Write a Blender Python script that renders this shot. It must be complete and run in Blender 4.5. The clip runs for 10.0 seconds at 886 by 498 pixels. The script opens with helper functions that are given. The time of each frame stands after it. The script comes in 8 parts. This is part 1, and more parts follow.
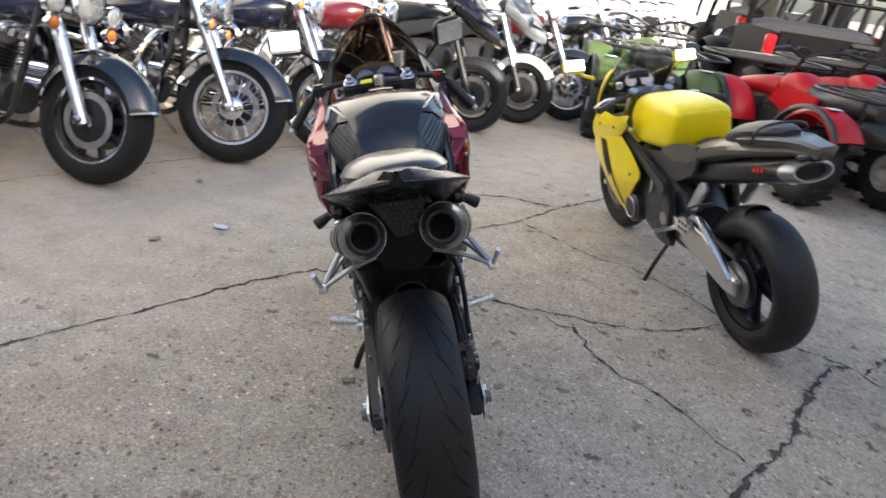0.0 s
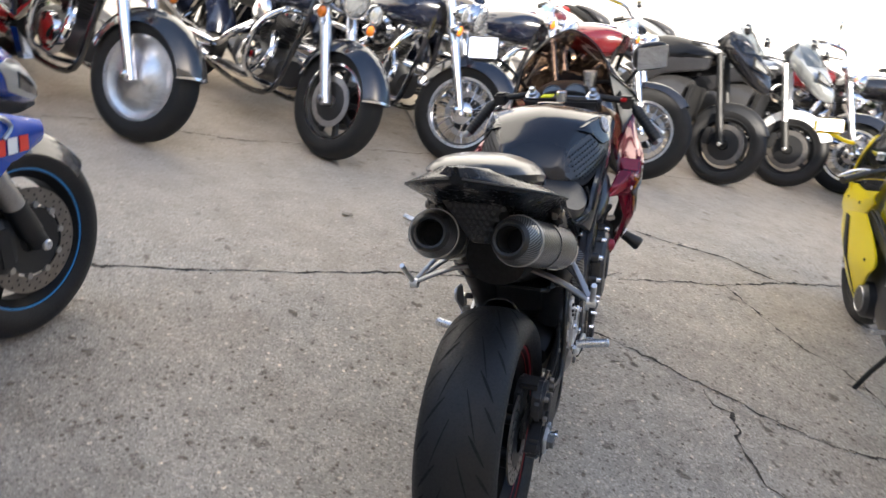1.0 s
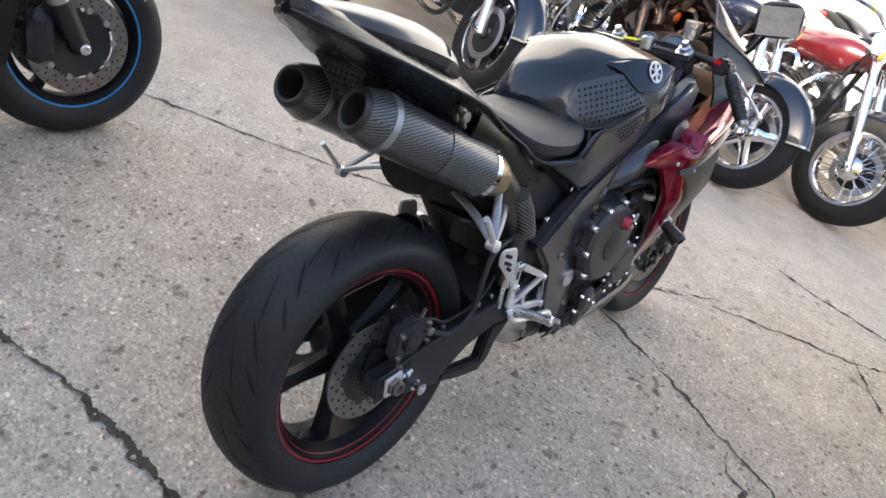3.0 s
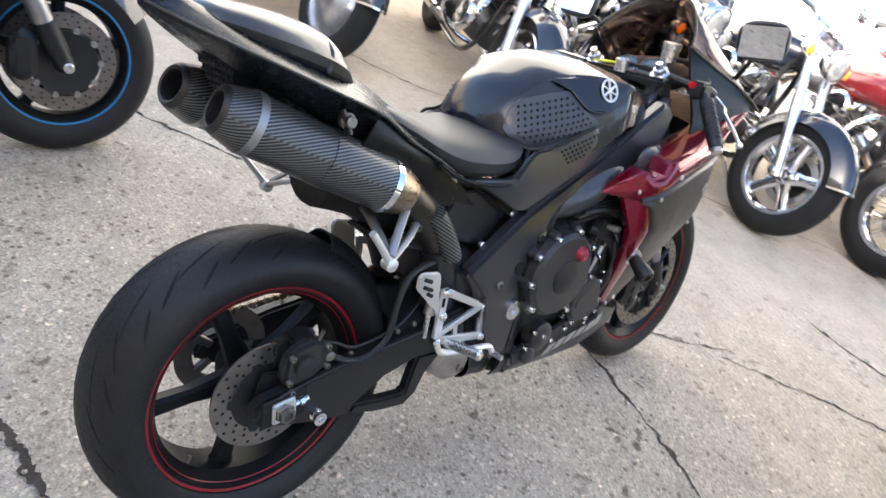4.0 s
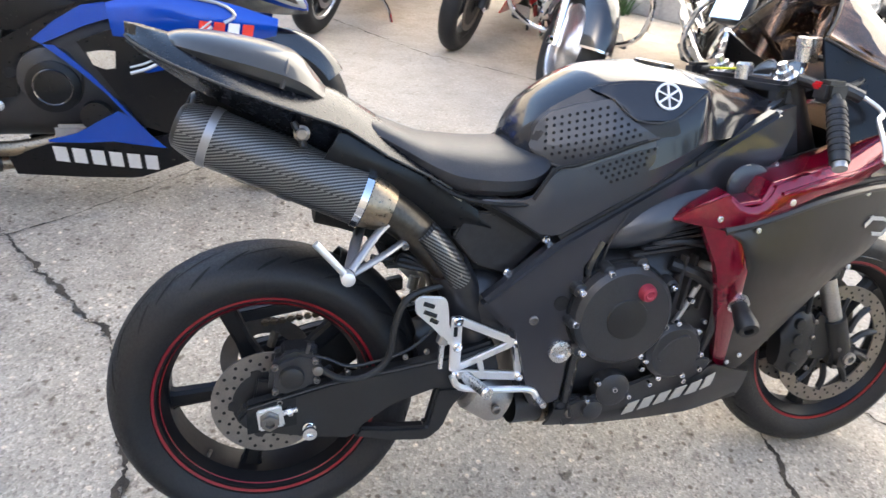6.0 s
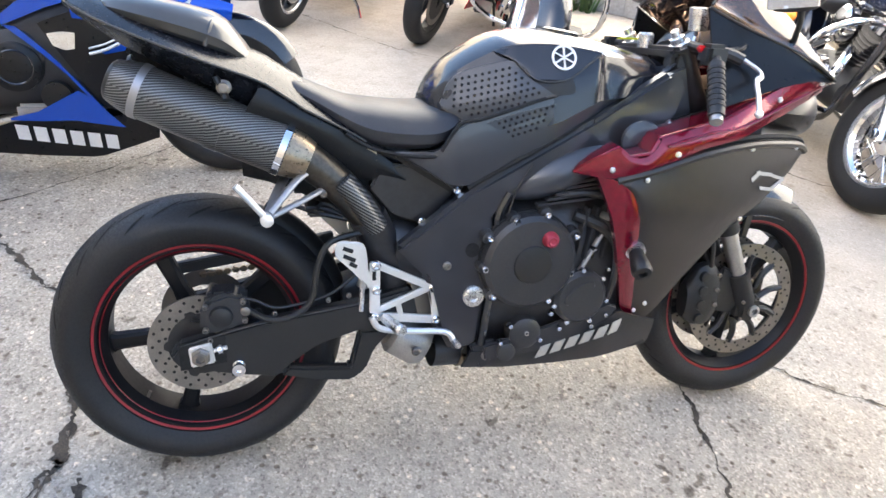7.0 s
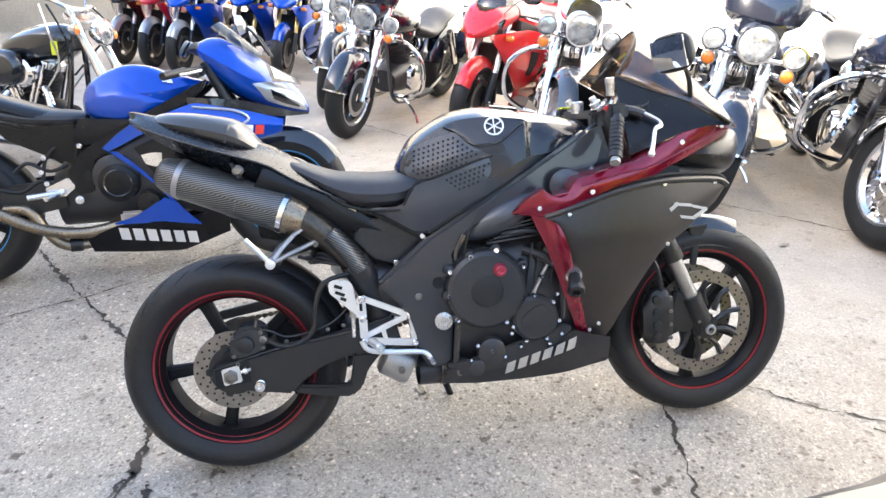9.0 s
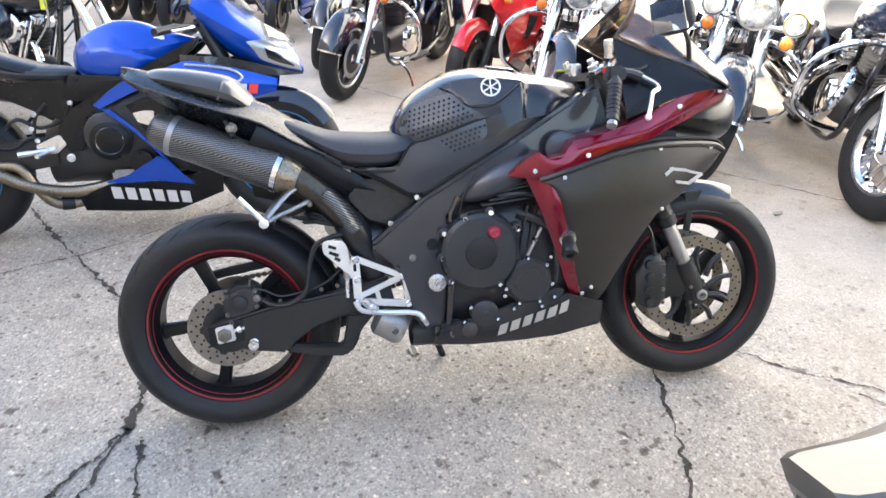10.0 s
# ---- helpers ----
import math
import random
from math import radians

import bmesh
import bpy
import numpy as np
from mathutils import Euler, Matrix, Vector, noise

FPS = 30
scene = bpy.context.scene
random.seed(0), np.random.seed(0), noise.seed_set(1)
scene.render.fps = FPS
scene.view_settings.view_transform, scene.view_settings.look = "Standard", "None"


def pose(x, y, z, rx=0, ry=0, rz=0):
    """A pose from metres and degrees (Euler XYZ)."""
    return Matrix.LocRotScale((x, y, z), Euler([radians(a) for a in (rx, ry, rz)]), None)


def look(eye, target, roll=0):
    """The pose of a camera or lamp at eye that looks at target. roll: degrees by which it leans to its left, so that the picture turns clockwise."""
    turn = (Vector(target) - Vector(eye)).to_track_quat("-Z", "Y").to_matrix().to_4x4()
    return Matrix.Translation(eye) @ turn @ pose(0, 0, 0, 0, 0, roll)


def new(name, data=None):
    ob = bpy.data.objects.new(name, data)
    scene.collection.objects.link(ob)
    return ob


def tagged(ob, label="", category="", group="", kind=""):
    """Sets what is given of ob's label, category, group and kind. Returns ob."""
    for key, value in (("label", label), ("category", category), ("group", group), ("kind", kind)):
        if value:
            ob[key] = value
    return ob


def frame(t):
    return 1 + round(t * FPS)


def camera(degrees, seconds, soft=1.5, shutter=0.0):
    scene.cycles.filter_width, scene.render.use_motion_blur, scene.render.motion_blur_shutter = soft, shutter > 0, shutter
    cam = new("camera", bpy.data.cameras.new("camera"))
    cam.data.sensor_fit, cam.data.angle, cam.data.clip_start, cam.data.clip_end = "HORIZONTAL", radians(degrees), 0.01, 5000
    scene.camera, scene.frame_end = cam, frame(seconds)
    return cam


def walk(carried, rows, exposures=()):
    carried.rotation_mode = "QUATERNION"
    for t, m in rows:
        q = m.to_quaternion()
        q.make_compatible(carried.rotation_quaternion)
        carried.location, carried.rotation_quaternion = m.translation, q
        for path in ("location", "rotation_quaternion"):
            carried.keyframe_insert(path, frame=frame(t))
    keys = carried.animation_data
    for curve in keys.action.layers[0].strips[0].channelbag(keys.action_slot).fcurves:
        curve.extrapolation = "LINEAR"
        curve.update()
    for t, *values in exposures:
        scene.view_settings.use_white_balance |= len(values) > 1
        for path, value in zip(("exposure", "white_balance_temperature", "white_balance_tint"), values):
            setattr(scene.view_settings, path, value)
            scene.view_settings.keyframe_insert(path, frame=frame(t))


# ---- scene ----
# ---------------------------------------------------------------- camera and its walk
cam = camera(64.8, 10.0, 1.5, 0.3)
PATH = [
    (0, (0.81, 0.496, 1.389), (0.513, 2.311, 0.603), 8.9),
    (0.5, (0.965, 0.606, 1.38), (0.341, 2.327, 0.574), 11.1),
    (1, (1.145, 0.715, 1.383), (0.179, 2.253, 0.544), 13.4),
    (1.5, (1.209, 0.899, 1.343), (0.141, 2.291, 0.383), 19.8),
    (2, (1.299, 1.095, 1.355), (0.228, 2.489, 0.402), 21.5),
    (2.2, (1.354, 1.159, 1.358), (0.216, 2.507, 0.416), 21.7),
    (3.3, (1.533, 1.464, 1.305), (0.193, 2.487, 0.228), 23.5),
    (3.5, (1.533, 1.534, 1.315), (0.216, 2.596, 0.248), 25.0),
    (4, (1.59, 1.703, 1.325), (0.107, 2.581, 0.311), 21.4),
    (4.5, (1.668, 1.878, 1.343), (0.048, 2.462, 0.325), 19.3),
    (5, (1.637, 2.033, 1.331), (-0.029, 2.458, 0.31), 14.8),
    (5.2, (1.617, 2.091, 1.354), (-0.047, 2.493, 0.321), 14.2),
    (6.3, (1.648, 2.425, 1.352), (-0.034, 2.264, 0.282), 5.3),
    (6.5, (1.664, 2.458, 1.337), (-0.029, 2.353, 0.277), 6.4),
    (7, (1.781, 2.514, 1.334), (0.083, 2.475, 0.279), 7.0),
    (7.5, (1.909, 2.591, 1.373), (0.173, 2.574, 0.38), 6.6),
    (8, (2.017, 2.756, 1.406), (0.239, 2.618, 0.499), 4.1),
    (8.5, (2.102, 2.877, 1.403), (0.313, 2.585, 0.558), 0.3),
    (9, (2.138, 2.893, 1.391), (0.348, 2.53, 0.577), -1.6),
    (9.5, (2.148, 2.888, 1.385), (0.358, 2.542, 0.563), -1.2),
    (10, (2.143, 2.892, 1.38), (0.39, 2.553, 0.478), -0.6),
]
EXPOSURE = [(0.0, 1.3, 6350, 10), (1.0, 1.4, 6350, 10), (2.2, 1.47, 6300, 10), (3.5, 1.97, 6250, 10), (5.0, 2.16, 6300, 10), (6.5, 2.42, 6350, 10), (7.5, 2.52, 6300, 10), (9.0, 2.50, 6300, 10), (10.0, 2.48, 6250, 10)]
walk(cam, [(t, look(eye, target, roll)) for t, eye, target, roll in PATH], EXPOSURE)
# ---------------------------------------------------------------- world, sun, exposure
SUN_AZ, SUN_EL = 135.0, 30.0          # the sun stands behind the first camera, over an unseen low building
world = bpy.data.worlds.new("world")
scene.world = world
world.use_nodes = True
wn = world.node_tree.nodes
sky = wn.new("ShaderNodeTexSky")
sky.sky_type, sky.sun_disc = "NISHITA", False
sky.sun_elevation, sky.sun_rotation = radians(SUN_EL), radians(SUN_AZ)
sky.air_density, sky.dust_density = 1.0, 2.0
wn["Background"].inputs["Strength"].default_value = 0.15
world.node_tree.links.new(sky.outputs["Color"], wn["Background"].inputs["Color"])
sun = new("sun", bpy.data.lights.new("sun", "SUN"))
sun.data.energy, sun.data.angle, sun.data.color = 5.0, radians(0.6), (1.0, 0.9, 0.76)
s_az, s_el = radians(SUN_AZ), radians(SUN_EL)
sun_way = Vector((math.sin(s_az) * math.cos(s_el), math.cos(s_az) * math.cos(s_el), math.sin(s_el)))
sun.matrix_world = look(sun_way * 40, (0, 0, 0))

# ---------------------------------------------------------------- materials


def mat(name, col, rough=0.5, metal=0.0, coat=0.0, var=0.12, scale=9.0, bump=0.0, bscale=260.0, rvar=0.1, spec=0.5):
    """A painted, moulded or metal surface with grain at two scales."""
    m = bpy.data.materials.new(name)
    m.use_nodes = True
    nt = m.node_tree
    n, l = nt.nodes, nt.links
    b = n["Principled BSDF"]
    tc = n.new("ShaderNodeTexCoord")
    big, fine = n.new("ShaderNodeTexNoise"), n.new("ShaderNodeTexNoise")
    for t, s, d in ((big, scale, 4.0), (fine, scale * 14, 3.0)):
        t.inputs["Scale"].default_value, t.inputs["Detail"].default_value = s, d
        l.new(tc.outputs["Object"], t.inputs["Vector"])
    add = n.new("ShaderNodeMath")
    add.operation = "ADD"
    l.new(big.outputs["Fac"], add.inputs[0]), l.new(fine.outputs["Fac"], add.inputs[1])
    rng = n.new("ShaderNodeMapRange")
    rng.inputs["From Min"].default_value, rng.inputs["From Max"].default_value = 0.7, 1.3
    l.new(add.outputs[0], rng.inputs["Value"])
    mix = n.new("ShaderNodeMix")
    mix.data_type = "RGBA"
    mix.inputs[6].default_value = (*[c * (1 - var) for c in col], 1)
    mix.inputs[7].default_value = (*[min(1.0, c * (1 + var)) for c in col], 1)
    l.new(rng.outputs["Result"], mix.inputs["Factor"])
    l.new(mix.outputs[2], b.inputs["Base Color"])
    rr = n.new("ShaderNodeMapRange")
    rr.inputs["To Min"].default_value, rr.inputs["To Max"].default_value = max(0.02, rough * (1 - rvar)), min(1.0, rough * (1 + rvar))
    rr.inputs["From Min"].default_value, rr.inputs["From Max"].default_value = 0.3, 0.7
    l.new(fine.outputs["Fac"], rr.inputs["Value"])
    l.new(rr.outputs["Result"], b.inputs["Roughness"])
    b.inputs["Metallic"].default_value = metal
    b.inputs["Coat Weight"].default_value = coat
    b.inputs["Coat Roughness"].default_value = 0.04
    b.inputs["Specular IOR Level"].default_value = spec
    if bump:
        g, bp = n.new("ShaderNodeTexNoise"), n.new("ShaderNodeBump")
        g.inputs["Scale"].default_value = bscale
        bp.inputs["Strength"].default_value, bp.inputs["Distance"].default_value = bump, 0.001
        l.new(tc.outputs["Object"], g.inputs["Vector"]), l.new(g.outputs["Fac"], bp.inputs["Height"])
        l.new(bp.outputs["Normal"], b.inputs["Normal"])
    return m


def concrete_ground():
    m = bpy.data.materials.new("worn_concrete")
    m.use_nodes = True
    n, l = m.node_tree.nodes, m.node_tree.links
    b = n["Principled BSDF"]
    tc = n.new("ShaderNodeTexCoord")

    def tex(kind, scale, **kw):
        t = n.new(kind)
        t.inputs["Scale"].default_value = scale
        for k, v in kw.items():
            t.inputs[k].default_value = v
        l.new(tc.outputs["Object"], t.inputs["Vector"])
        return t

    def ramp(src, stops):
        r = n.new("ShaderNodeValToRGB")
        e = r.color_ramp.elements
        while len(e) < len(stops):
            e.new(0.5)
        for el, (p, c) in zip(e, stops):
            el.position, el.color = p, (*c, 1)
        l.new(src, r.inputs["Fac"])
        return r

    def blend(a, bb, fac, mode):
        x = n.new("ShaderNodeMix")
        x.data_type, x.blend_type = "RGBA", mode
        x.inputs["Factor"].default_value = fac if isinstance(fac, float) else 1.0
        if not isinstance(fac, float):
            l.new(fac, x.inputs["Factor"])
        l.new(a, x.inputs[6]), l.new(bb, x.inputs[7])
        return x.outputs[2]

    large = tex("ShaderNodeTexNoise", 0.55, Detail=5.0)
    mid = tex("ShaderNodeTexNoise", 6.0, Detail=6.0, Roughness=0.65)
    peb = tex("ShaderNodeTexVoronoi", 150.0)
    grit = tex("ShaderNodeTexNoise", 210.0, Detail=3.0)
    spot = tex("ShaderNodeTexVoronoi", 8.5, Randomness=1.0)
    pit = tex("ShaderNodeTexVoronoi", 23.0, Randomness=1.0)
    warp = tex("ShaderNodeTexNoise", 26.0, Detail=4.0)
    for t, amount in ((spot, 0.10), (pit, 0.05)):
        bend = n.new("ShaderNodeVectorMath")
        bend.operation = "MULTIPLY_ADD"
        bend.inputs[1].default_value = (amount, amount, 0)
        l.new(warp.outputs["Color"], bend.inputs[0]), l.new(tc.outputs["Object"], bend.inputs[2])
        l.new(bend.outputs[0], t.inputs["Vector"])
    c0 = ramp(large.outputs["Fac"], [(0.3, (0.37, 0.325, 0.28)), (0.5, (0.43, 0.395, 0.345)), (0.72, (0.48, 0.45, 0.40))])
    c1 = ramp(mid.outputs["Fac"], [(0.3, (0.72, 0.70, 0.68)), (0.55, (1.0, 1.0, 1.0)), (0.75, (1.15, 1.13, 1.1))])
    pc = n.new("ShaderNodeSeparateColor")
    l.new(peb.outputs["Color"], pc.inputs["Color"])
    c2 = ramp(pc.outputs["Red"], [(0.0, (0.48, 0.44, 0.40)), (0.24, (0.89, 0.87, 0.84)), (0.75, (1.06, 1.03, 0.98)), (1.0, (1.55, 1.52, 1.45))])
    c3 = ramp(grit.outputs["Fac"], [(0.3, (0.7, 0.7, 0.7)), (0.6, (1.1, 1.1, 1.1))])
    c4 = ramp(spot.outputs["Distance"], [(0.0, (0.30, 0.28, 0.26)), (0.12, (0.42, 0.40, 0.38)), (0.20, (1, 1, 1))])
    c6 = ramp(pit.outputs["Distance"], [(0.0, (0.40, 0.37, 0.34)), (0.14, (0.58, 0.55, 0.52)), (0.24, (1, 1, 1))])
    pk = n.new("ShaderNodeSeparateColor")
    l.new(pit.outputs["Color"], pk.inputs["Color"])
    pm = ramp(pk.outputs["Green"], [(0.70, (0, 0, 0)), (0.74, (1, 1, 1))])
    fleck = tex("ShaderNodeTexVoronoi", 42.0, Randomness=1.0)
    fc = n.new("ShaderNodeSeparateColor")
    l.new(fleck.outputs["Color"], fc.inputs["Color"])
    c5 = ramp(fc.outputs["Red"], [(0.0, (0.42, 0.38, 0.35)), (0.14, (0.50, 0.46, 0.43)), (0.17, (1, 1, 1)), (0.84, (1, 1, 1)), (0.87, (1.5, 1.45, 1.38)), (1.0, (1.7, 1.66, 1.6))])
    fm = ramp(fleck.outputs["Distance"], [(0.22, (1, 1, 1)), (0.34, (0, 0, 0))])
    stain = tex("ShaderNodeTexNoise", 1.7, Detail=3.0)
    sm = ramp(stain.outputs["Fac"], [(0.40, (0, 0, 0)), (0.56, (1, 1, 1))])
    col = blend(c0.outputs[0], c1.outputs[0], 0.75, "MULTIPLY")
    col = blend(col, c2.outputs[0], 0.75, "MULTIPLY")
    col = blend(col, c3.outputs[0], 0.6, "MULTIPLY")
    col = blend(col, blend(col, c4.outputs[0], 1.0, "MULTIPLY"), sm.outputs[0], "MIX")
    col = blend(col, blend(col, c6.outputs[0], 1.0, "MULTIPLY"), pm.outputs[0], "MIX")
    col = blend(col, blend(col, c5.outputs[0], 1.0, "MULTIPLY"), fm.outputs[0], "MIX")
    # smoother tan concrete towards the white wall, its warm bounced light painted in
    dot = n.new("ShaderNodeVectorMath")
    dot.operation = "DOT_PRODUCT"
    dot.inputs[1].default_value = (0.85, -0.52, 0.0)
    l.new(tc.outputs["Object"], dot.inputs[0])
    tan_edge = n.new("ShaderNodeMath")
    tan_edge.operation = "MULTIPLY_ADD"
    tan_edge.inputs[1].default_value = 1.6
    l.new(stain.outputs["Fac"], tan_edge.inputs[0]), l.new(dot.outputs["Value"], tan_edge.inputs[2])
    dm = n.new("ShaderNodeMapRange")
    dm.inputs["From Min"].default_value, dm.inputs["From Max"].default_value = -2.0, -0.5
    dm.inputs["To Min"].default_value, dm.inputs["To Max"].default_value = 0.58, 0.0
    l.new(tan_edge.outputs[0], dm.inputs["Value"])
    wall_tan = ramp(mid.outputs["Fac"], [(0.3, (0.52, 0.43, 0.32)), (0.7, (0.62, 0.53, 0.41))])
    col = blend(col, wall_tan.outputs[0], dm.outputs["Result"], "MIX")
    l.new(col, b.inputs["Base Color"])
    b.inputs["Roughness"].default_value = 0.86
    b.inputs["Specular IOR Level"].default_value = 0.3
    bp = n.new("ShaderNodeBump")
    bp.inputs["Strength"].default_value, bp.inputs["Distance"].default_value = 0.6, 0.003
    hsum = n.new("ShaderNodeMath")
    hsum.operation = "ADD"
    l.new(peb.outputs["Distance"], hsum.inputs[0]), l.new(grit.outputs["Fac"], hsum.inputs[1])
    l.new(hsum.outputs[0], bp.inputs["Height"])
    l.new(bp.outputs["Normal"], b.inputs["Normal"])
    return m


def carbon_weave(name, around=True):
    """Twill carbon cloth under lacquer: slanting ribs broken by a cross weave; around: wrapped about the part's own z."""
    m = bpy.data.materials.new(name)
    m.use_nodes = True
    n, l = m.node_tree.nodes, m.node_tree.links
    b = n["Principled BSDF"]

    def calc(op, x, y=None):
        q = n.new("ShaderNodeMath")
        q.operation = op
        for sock, v in zip(q.inputs, (x, y)):
            if isinstance(v, (int, float)):
                sock.default_value = v
            elif v is not None:
                l.new(v, sock)
        return q.outputs[0]

    tc, sep = n.new("ShaderNodeTexCoord"), n.new("ShaderNodeSeparateXYZ")
    l.new(tc.outputs["Object"], sep.inputs[0])
    if around:
        u, v = calc("MULTIPLY", calc("ARCTAN2", sep.outputs["Y"], sep.outputs["X"]), 0.0535), sep.outputs["Z"]
    else:
        u, v = sep.outputs["Z"], sep.outputs["Y"]
    rib = calc("SINE", calc("MULTIPLY", calc("ADD", calc("MULTIPLY", u, 1.0), calc("MULTIPLY", v, 0.6)), 2 * math.pi / 0.0068))
    tow = calc("SINE", calc("MULTIPLY", v, 2 * math.pi / 0.0042))
    both = calc("ADD", calc("MULTIPLY", rib, 0.5), calc("MULTIPLY", tow, 0.10))
    fac = calc("ADD", both, 0.5)
    r = n.new("ShaderNodeValToRGB")
    e = r.color_ramp.elements
    e[0].position, e[0].color = 0.30, (0.007, 0.007, 0.008, 1)
    e[1].position, e[1].color = 0.80, (0.16, 0.16, 0.158, 1)
    l.new(fac, r.inputs["Fac"])
    l.new(r.outputs["Color"], b.inputs["Base Color"])
    bp = n.new("ShaderNodeBump")
    bp.inputs["Strength"].default_value, bp.inputs["Distance"].default_value = 0.5, 0.0008
    l.new(fac, bp.inputs["Height"]), l.new(bp.outputs["Normal"], b.inputs["Normal"])
    b.inputs["Roughness"].default_value, b.inputs["Metallic"].default_value = 0.40, 0.35
    b.inputs["Coat Weight"].default_value, b.inputs["Coat Roughness"].default_value = 0.5, 0.15
    return m


def clear_plastic(name, tint, gloss=0.1, rough=0.03):
    """Thin tinted sheet: it lets tinted light through and adds gloss."""
    m = bpy.data.materials.new(name)
    m.use_nodes = True
    n, l = m.node_tree.nodes, m.node_tree.links
    n.remove(n["Principled BSDF"])
    t, g, mx, lw = n.new("ShaderNodeBsdfTransparent"), n.new("ShaderNodeBsdfGlossy"), n.new("ShaderNodeMixShader"), n.new("ShaderNodeLayerWeight")
    pw, mr = n.new("ShaderNodeMath"), n.new("ShaderNodeMath")
    t.inputs["Color"].default_value = (*tint, 1)
    g.inputs["Roughness"].default_value = rough
    pw.operation, mr.operation, mr.use_clamp = "POWER", "MULTIPLY_ADD", True
    pw.inputs[1].default_value = 4.0
    mr.inputs[1].default_value, mr.inputs[2].default_value = 0.5, gloss
    l.new(lw.outputs["Facing"], pw.inputs[0]), l.new(pw.outputs[0], mr.inputs[0]), l.new(mr.outputs[0], mx.inputs[0])
    l.new(t.outputs[0], mx.inputs[1]), l.new(g.outputs[0], mx.inputs[2])
    l.new(mx.outputs[0], n["Material Output"].inputs["Surface"])
    return m


CONCRETE = concrete_ground()
CARBON = carbon_weave("carbon_weave")
CARBON_SHIELD = carbon_weave("carbon_sheet", False)
GRIT = mat("loose_grit", (0.36, 0.31, 0.25), 0.9, var=0.6, scale=25)
CRACK = mat("crack_dirt", (0.058, 0.048, 0.038), 0.95, var=0.7, scale=16, bump=1.0, bscale=220)
WALL_WHITE = mat("white_wall_paint", (0.78, 0.77, 0.74), 0.7, var=0.08, scale=1.5, bump=0.3, bscale=60)
BLOCK_GREY = mat("grey_block", (0.36, 0.35, 0.33), 0.9, var=0.2, scale=4, bump=0.6, bscale=120)
SIDING = mat("tan_siding", (0.50, 0.43, 0.33), 0.7, var=0.15, scale=2)
RUBBER = mat("tyre_rubber", (0.0067, 0.0067, 0.0078), 0.58, var=0.3, scale=14, bump=0.35, bscale=500, rvar=0.2)
GROOVE = mat("tyre_groove", (0.006, 0.006, 0.006), 0.9)
RUBBER_OLD = mat("dusty_rubber", (0.0065, 0.0064, 0.0065), 0.75, var=0.35, scale=18, bump=0.4, bscale=400)
BLACK_MATT = mat("matt_black_paint", (0.020, 0.020, 0.022), 0.32, var=0.25, scale=6, bump=0.1, bscale=600)
BLACK_PLASTIC = mat("black_plastic", (0.012, 0.012, 0.0125), 0.46, var=0.25, scale=12, bump=0.3, bscale=700)
BLACK_GLOSS = mat("gloss_black_paint", (0.008, 0.008, 0.010), 0.22, coat=1.0, var=0.2, scale=5)
BLACK_VINYL = mat("black_vinyl", (0.026, 0.026, 0.029), 0.44, var=0.2, scale=14, bump=0.5, bscale=420)
ENGINE_BLACK = mat("cast_engine_black", (0.036, 0.036, 0.038), 0.36, metal=0.15, var=0.15, scale=14, bump=0.5, bscale=350)
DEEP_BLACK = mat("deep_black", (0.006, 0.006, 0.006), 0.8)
FAIRING_GREY = mat("matt_graphite_fairing", (0.038, 0.034, 0.031), 0.36, metal=0.35, var=0.08, scale=4, bump=0.05, bscale=900)
RED_PEARL = mat("candy_red_paint", (0.19, 0.0010, 0.018), 0.20, metal=0.5, coat=0.9, spec=0.2, var=0.2, scale=90)
RED_LINE = mat("red_rim_tape", (0.22, 0.006, 0.014), 0.35, var=0.15)
RED_PAINT = mat("gloss_red_paint", (0.60, 0.006, 0.012), 0.30, coat=1.0, var=0.08, scale=6)
RED_PLASTIC = mat("red_plastic", (0.47, 0.005, 0.010), 0.42, coat=0.15, spec=0.3, var=0.1, scale=6)
BLUE_PAINT = mat("gloss_blue_paint", (0.0006, 0.056, 0.42), 0.24, metal=0.35, coat=0.75, var=0.02, scale=4, spec=0.3, rvar=0.03)
NAVY_PAINT = mat("dark_navy_paint", (0.005, 0.007, 0.016), 0.2, coat=1.0, var=0.2, scale=8)
CYAN_LINE = mat("light_blue_tape", (0.03, 0.22, 0.50), 0.4)
YELLOW_PAINT = mat("gloss_yellow_paint", (0.80, 0.64, 0.001), 0.34, coat=0.25, spec=0.3, var=0.03, scale=2)
SILVER_PAINT = mat("silver_paint", (0.42, 0.44, 0.45), 0.32, metal=0.6, coat=1.0, var=0.08)
WHITE_PAINT = mat("white_paint", (0.78, 0.78, 0.77), 0.35, coat=0.6, var=0.04)
CREAM_PAINT = mat("cream_paint", (0.62, 0.55, 0.40), 0.35, coat=0.6, var=0.05)
GREY_TAIL = mat("warm_grey_paint", (0.105, 0.095, 0.080), 0.38, metal=0.3, coat=0.3, var=0.1, scale=10)
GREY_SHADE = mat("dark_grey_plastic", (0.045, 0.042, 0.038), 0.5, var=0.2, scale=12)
RACK_BOARD = mat("brown_grey_board", (0.12, 0.105, 0.085), 0.7, var=0.3, scale=5)
MAROON = mat("maroon_paint", (0.095, 0.007, 0.010), 0.25, coat=1.0)
GREEN_PAINT = mat("olive_green_plastic", (0.075, 0.12, 0.03), 0.5, var=0.15)
SEAT_COWL = mat("black_seat_cowl", (0.034, 0.033, 0.031), 0.32, coat=0.45, var=0.1, scale=6)
TAIL_BLACK = mat("lacquered_black_tail", (0.005, 0.0055, 0.0078), 0.27, spec=0.36, var=0.05, scale=6, rvar=0.03)
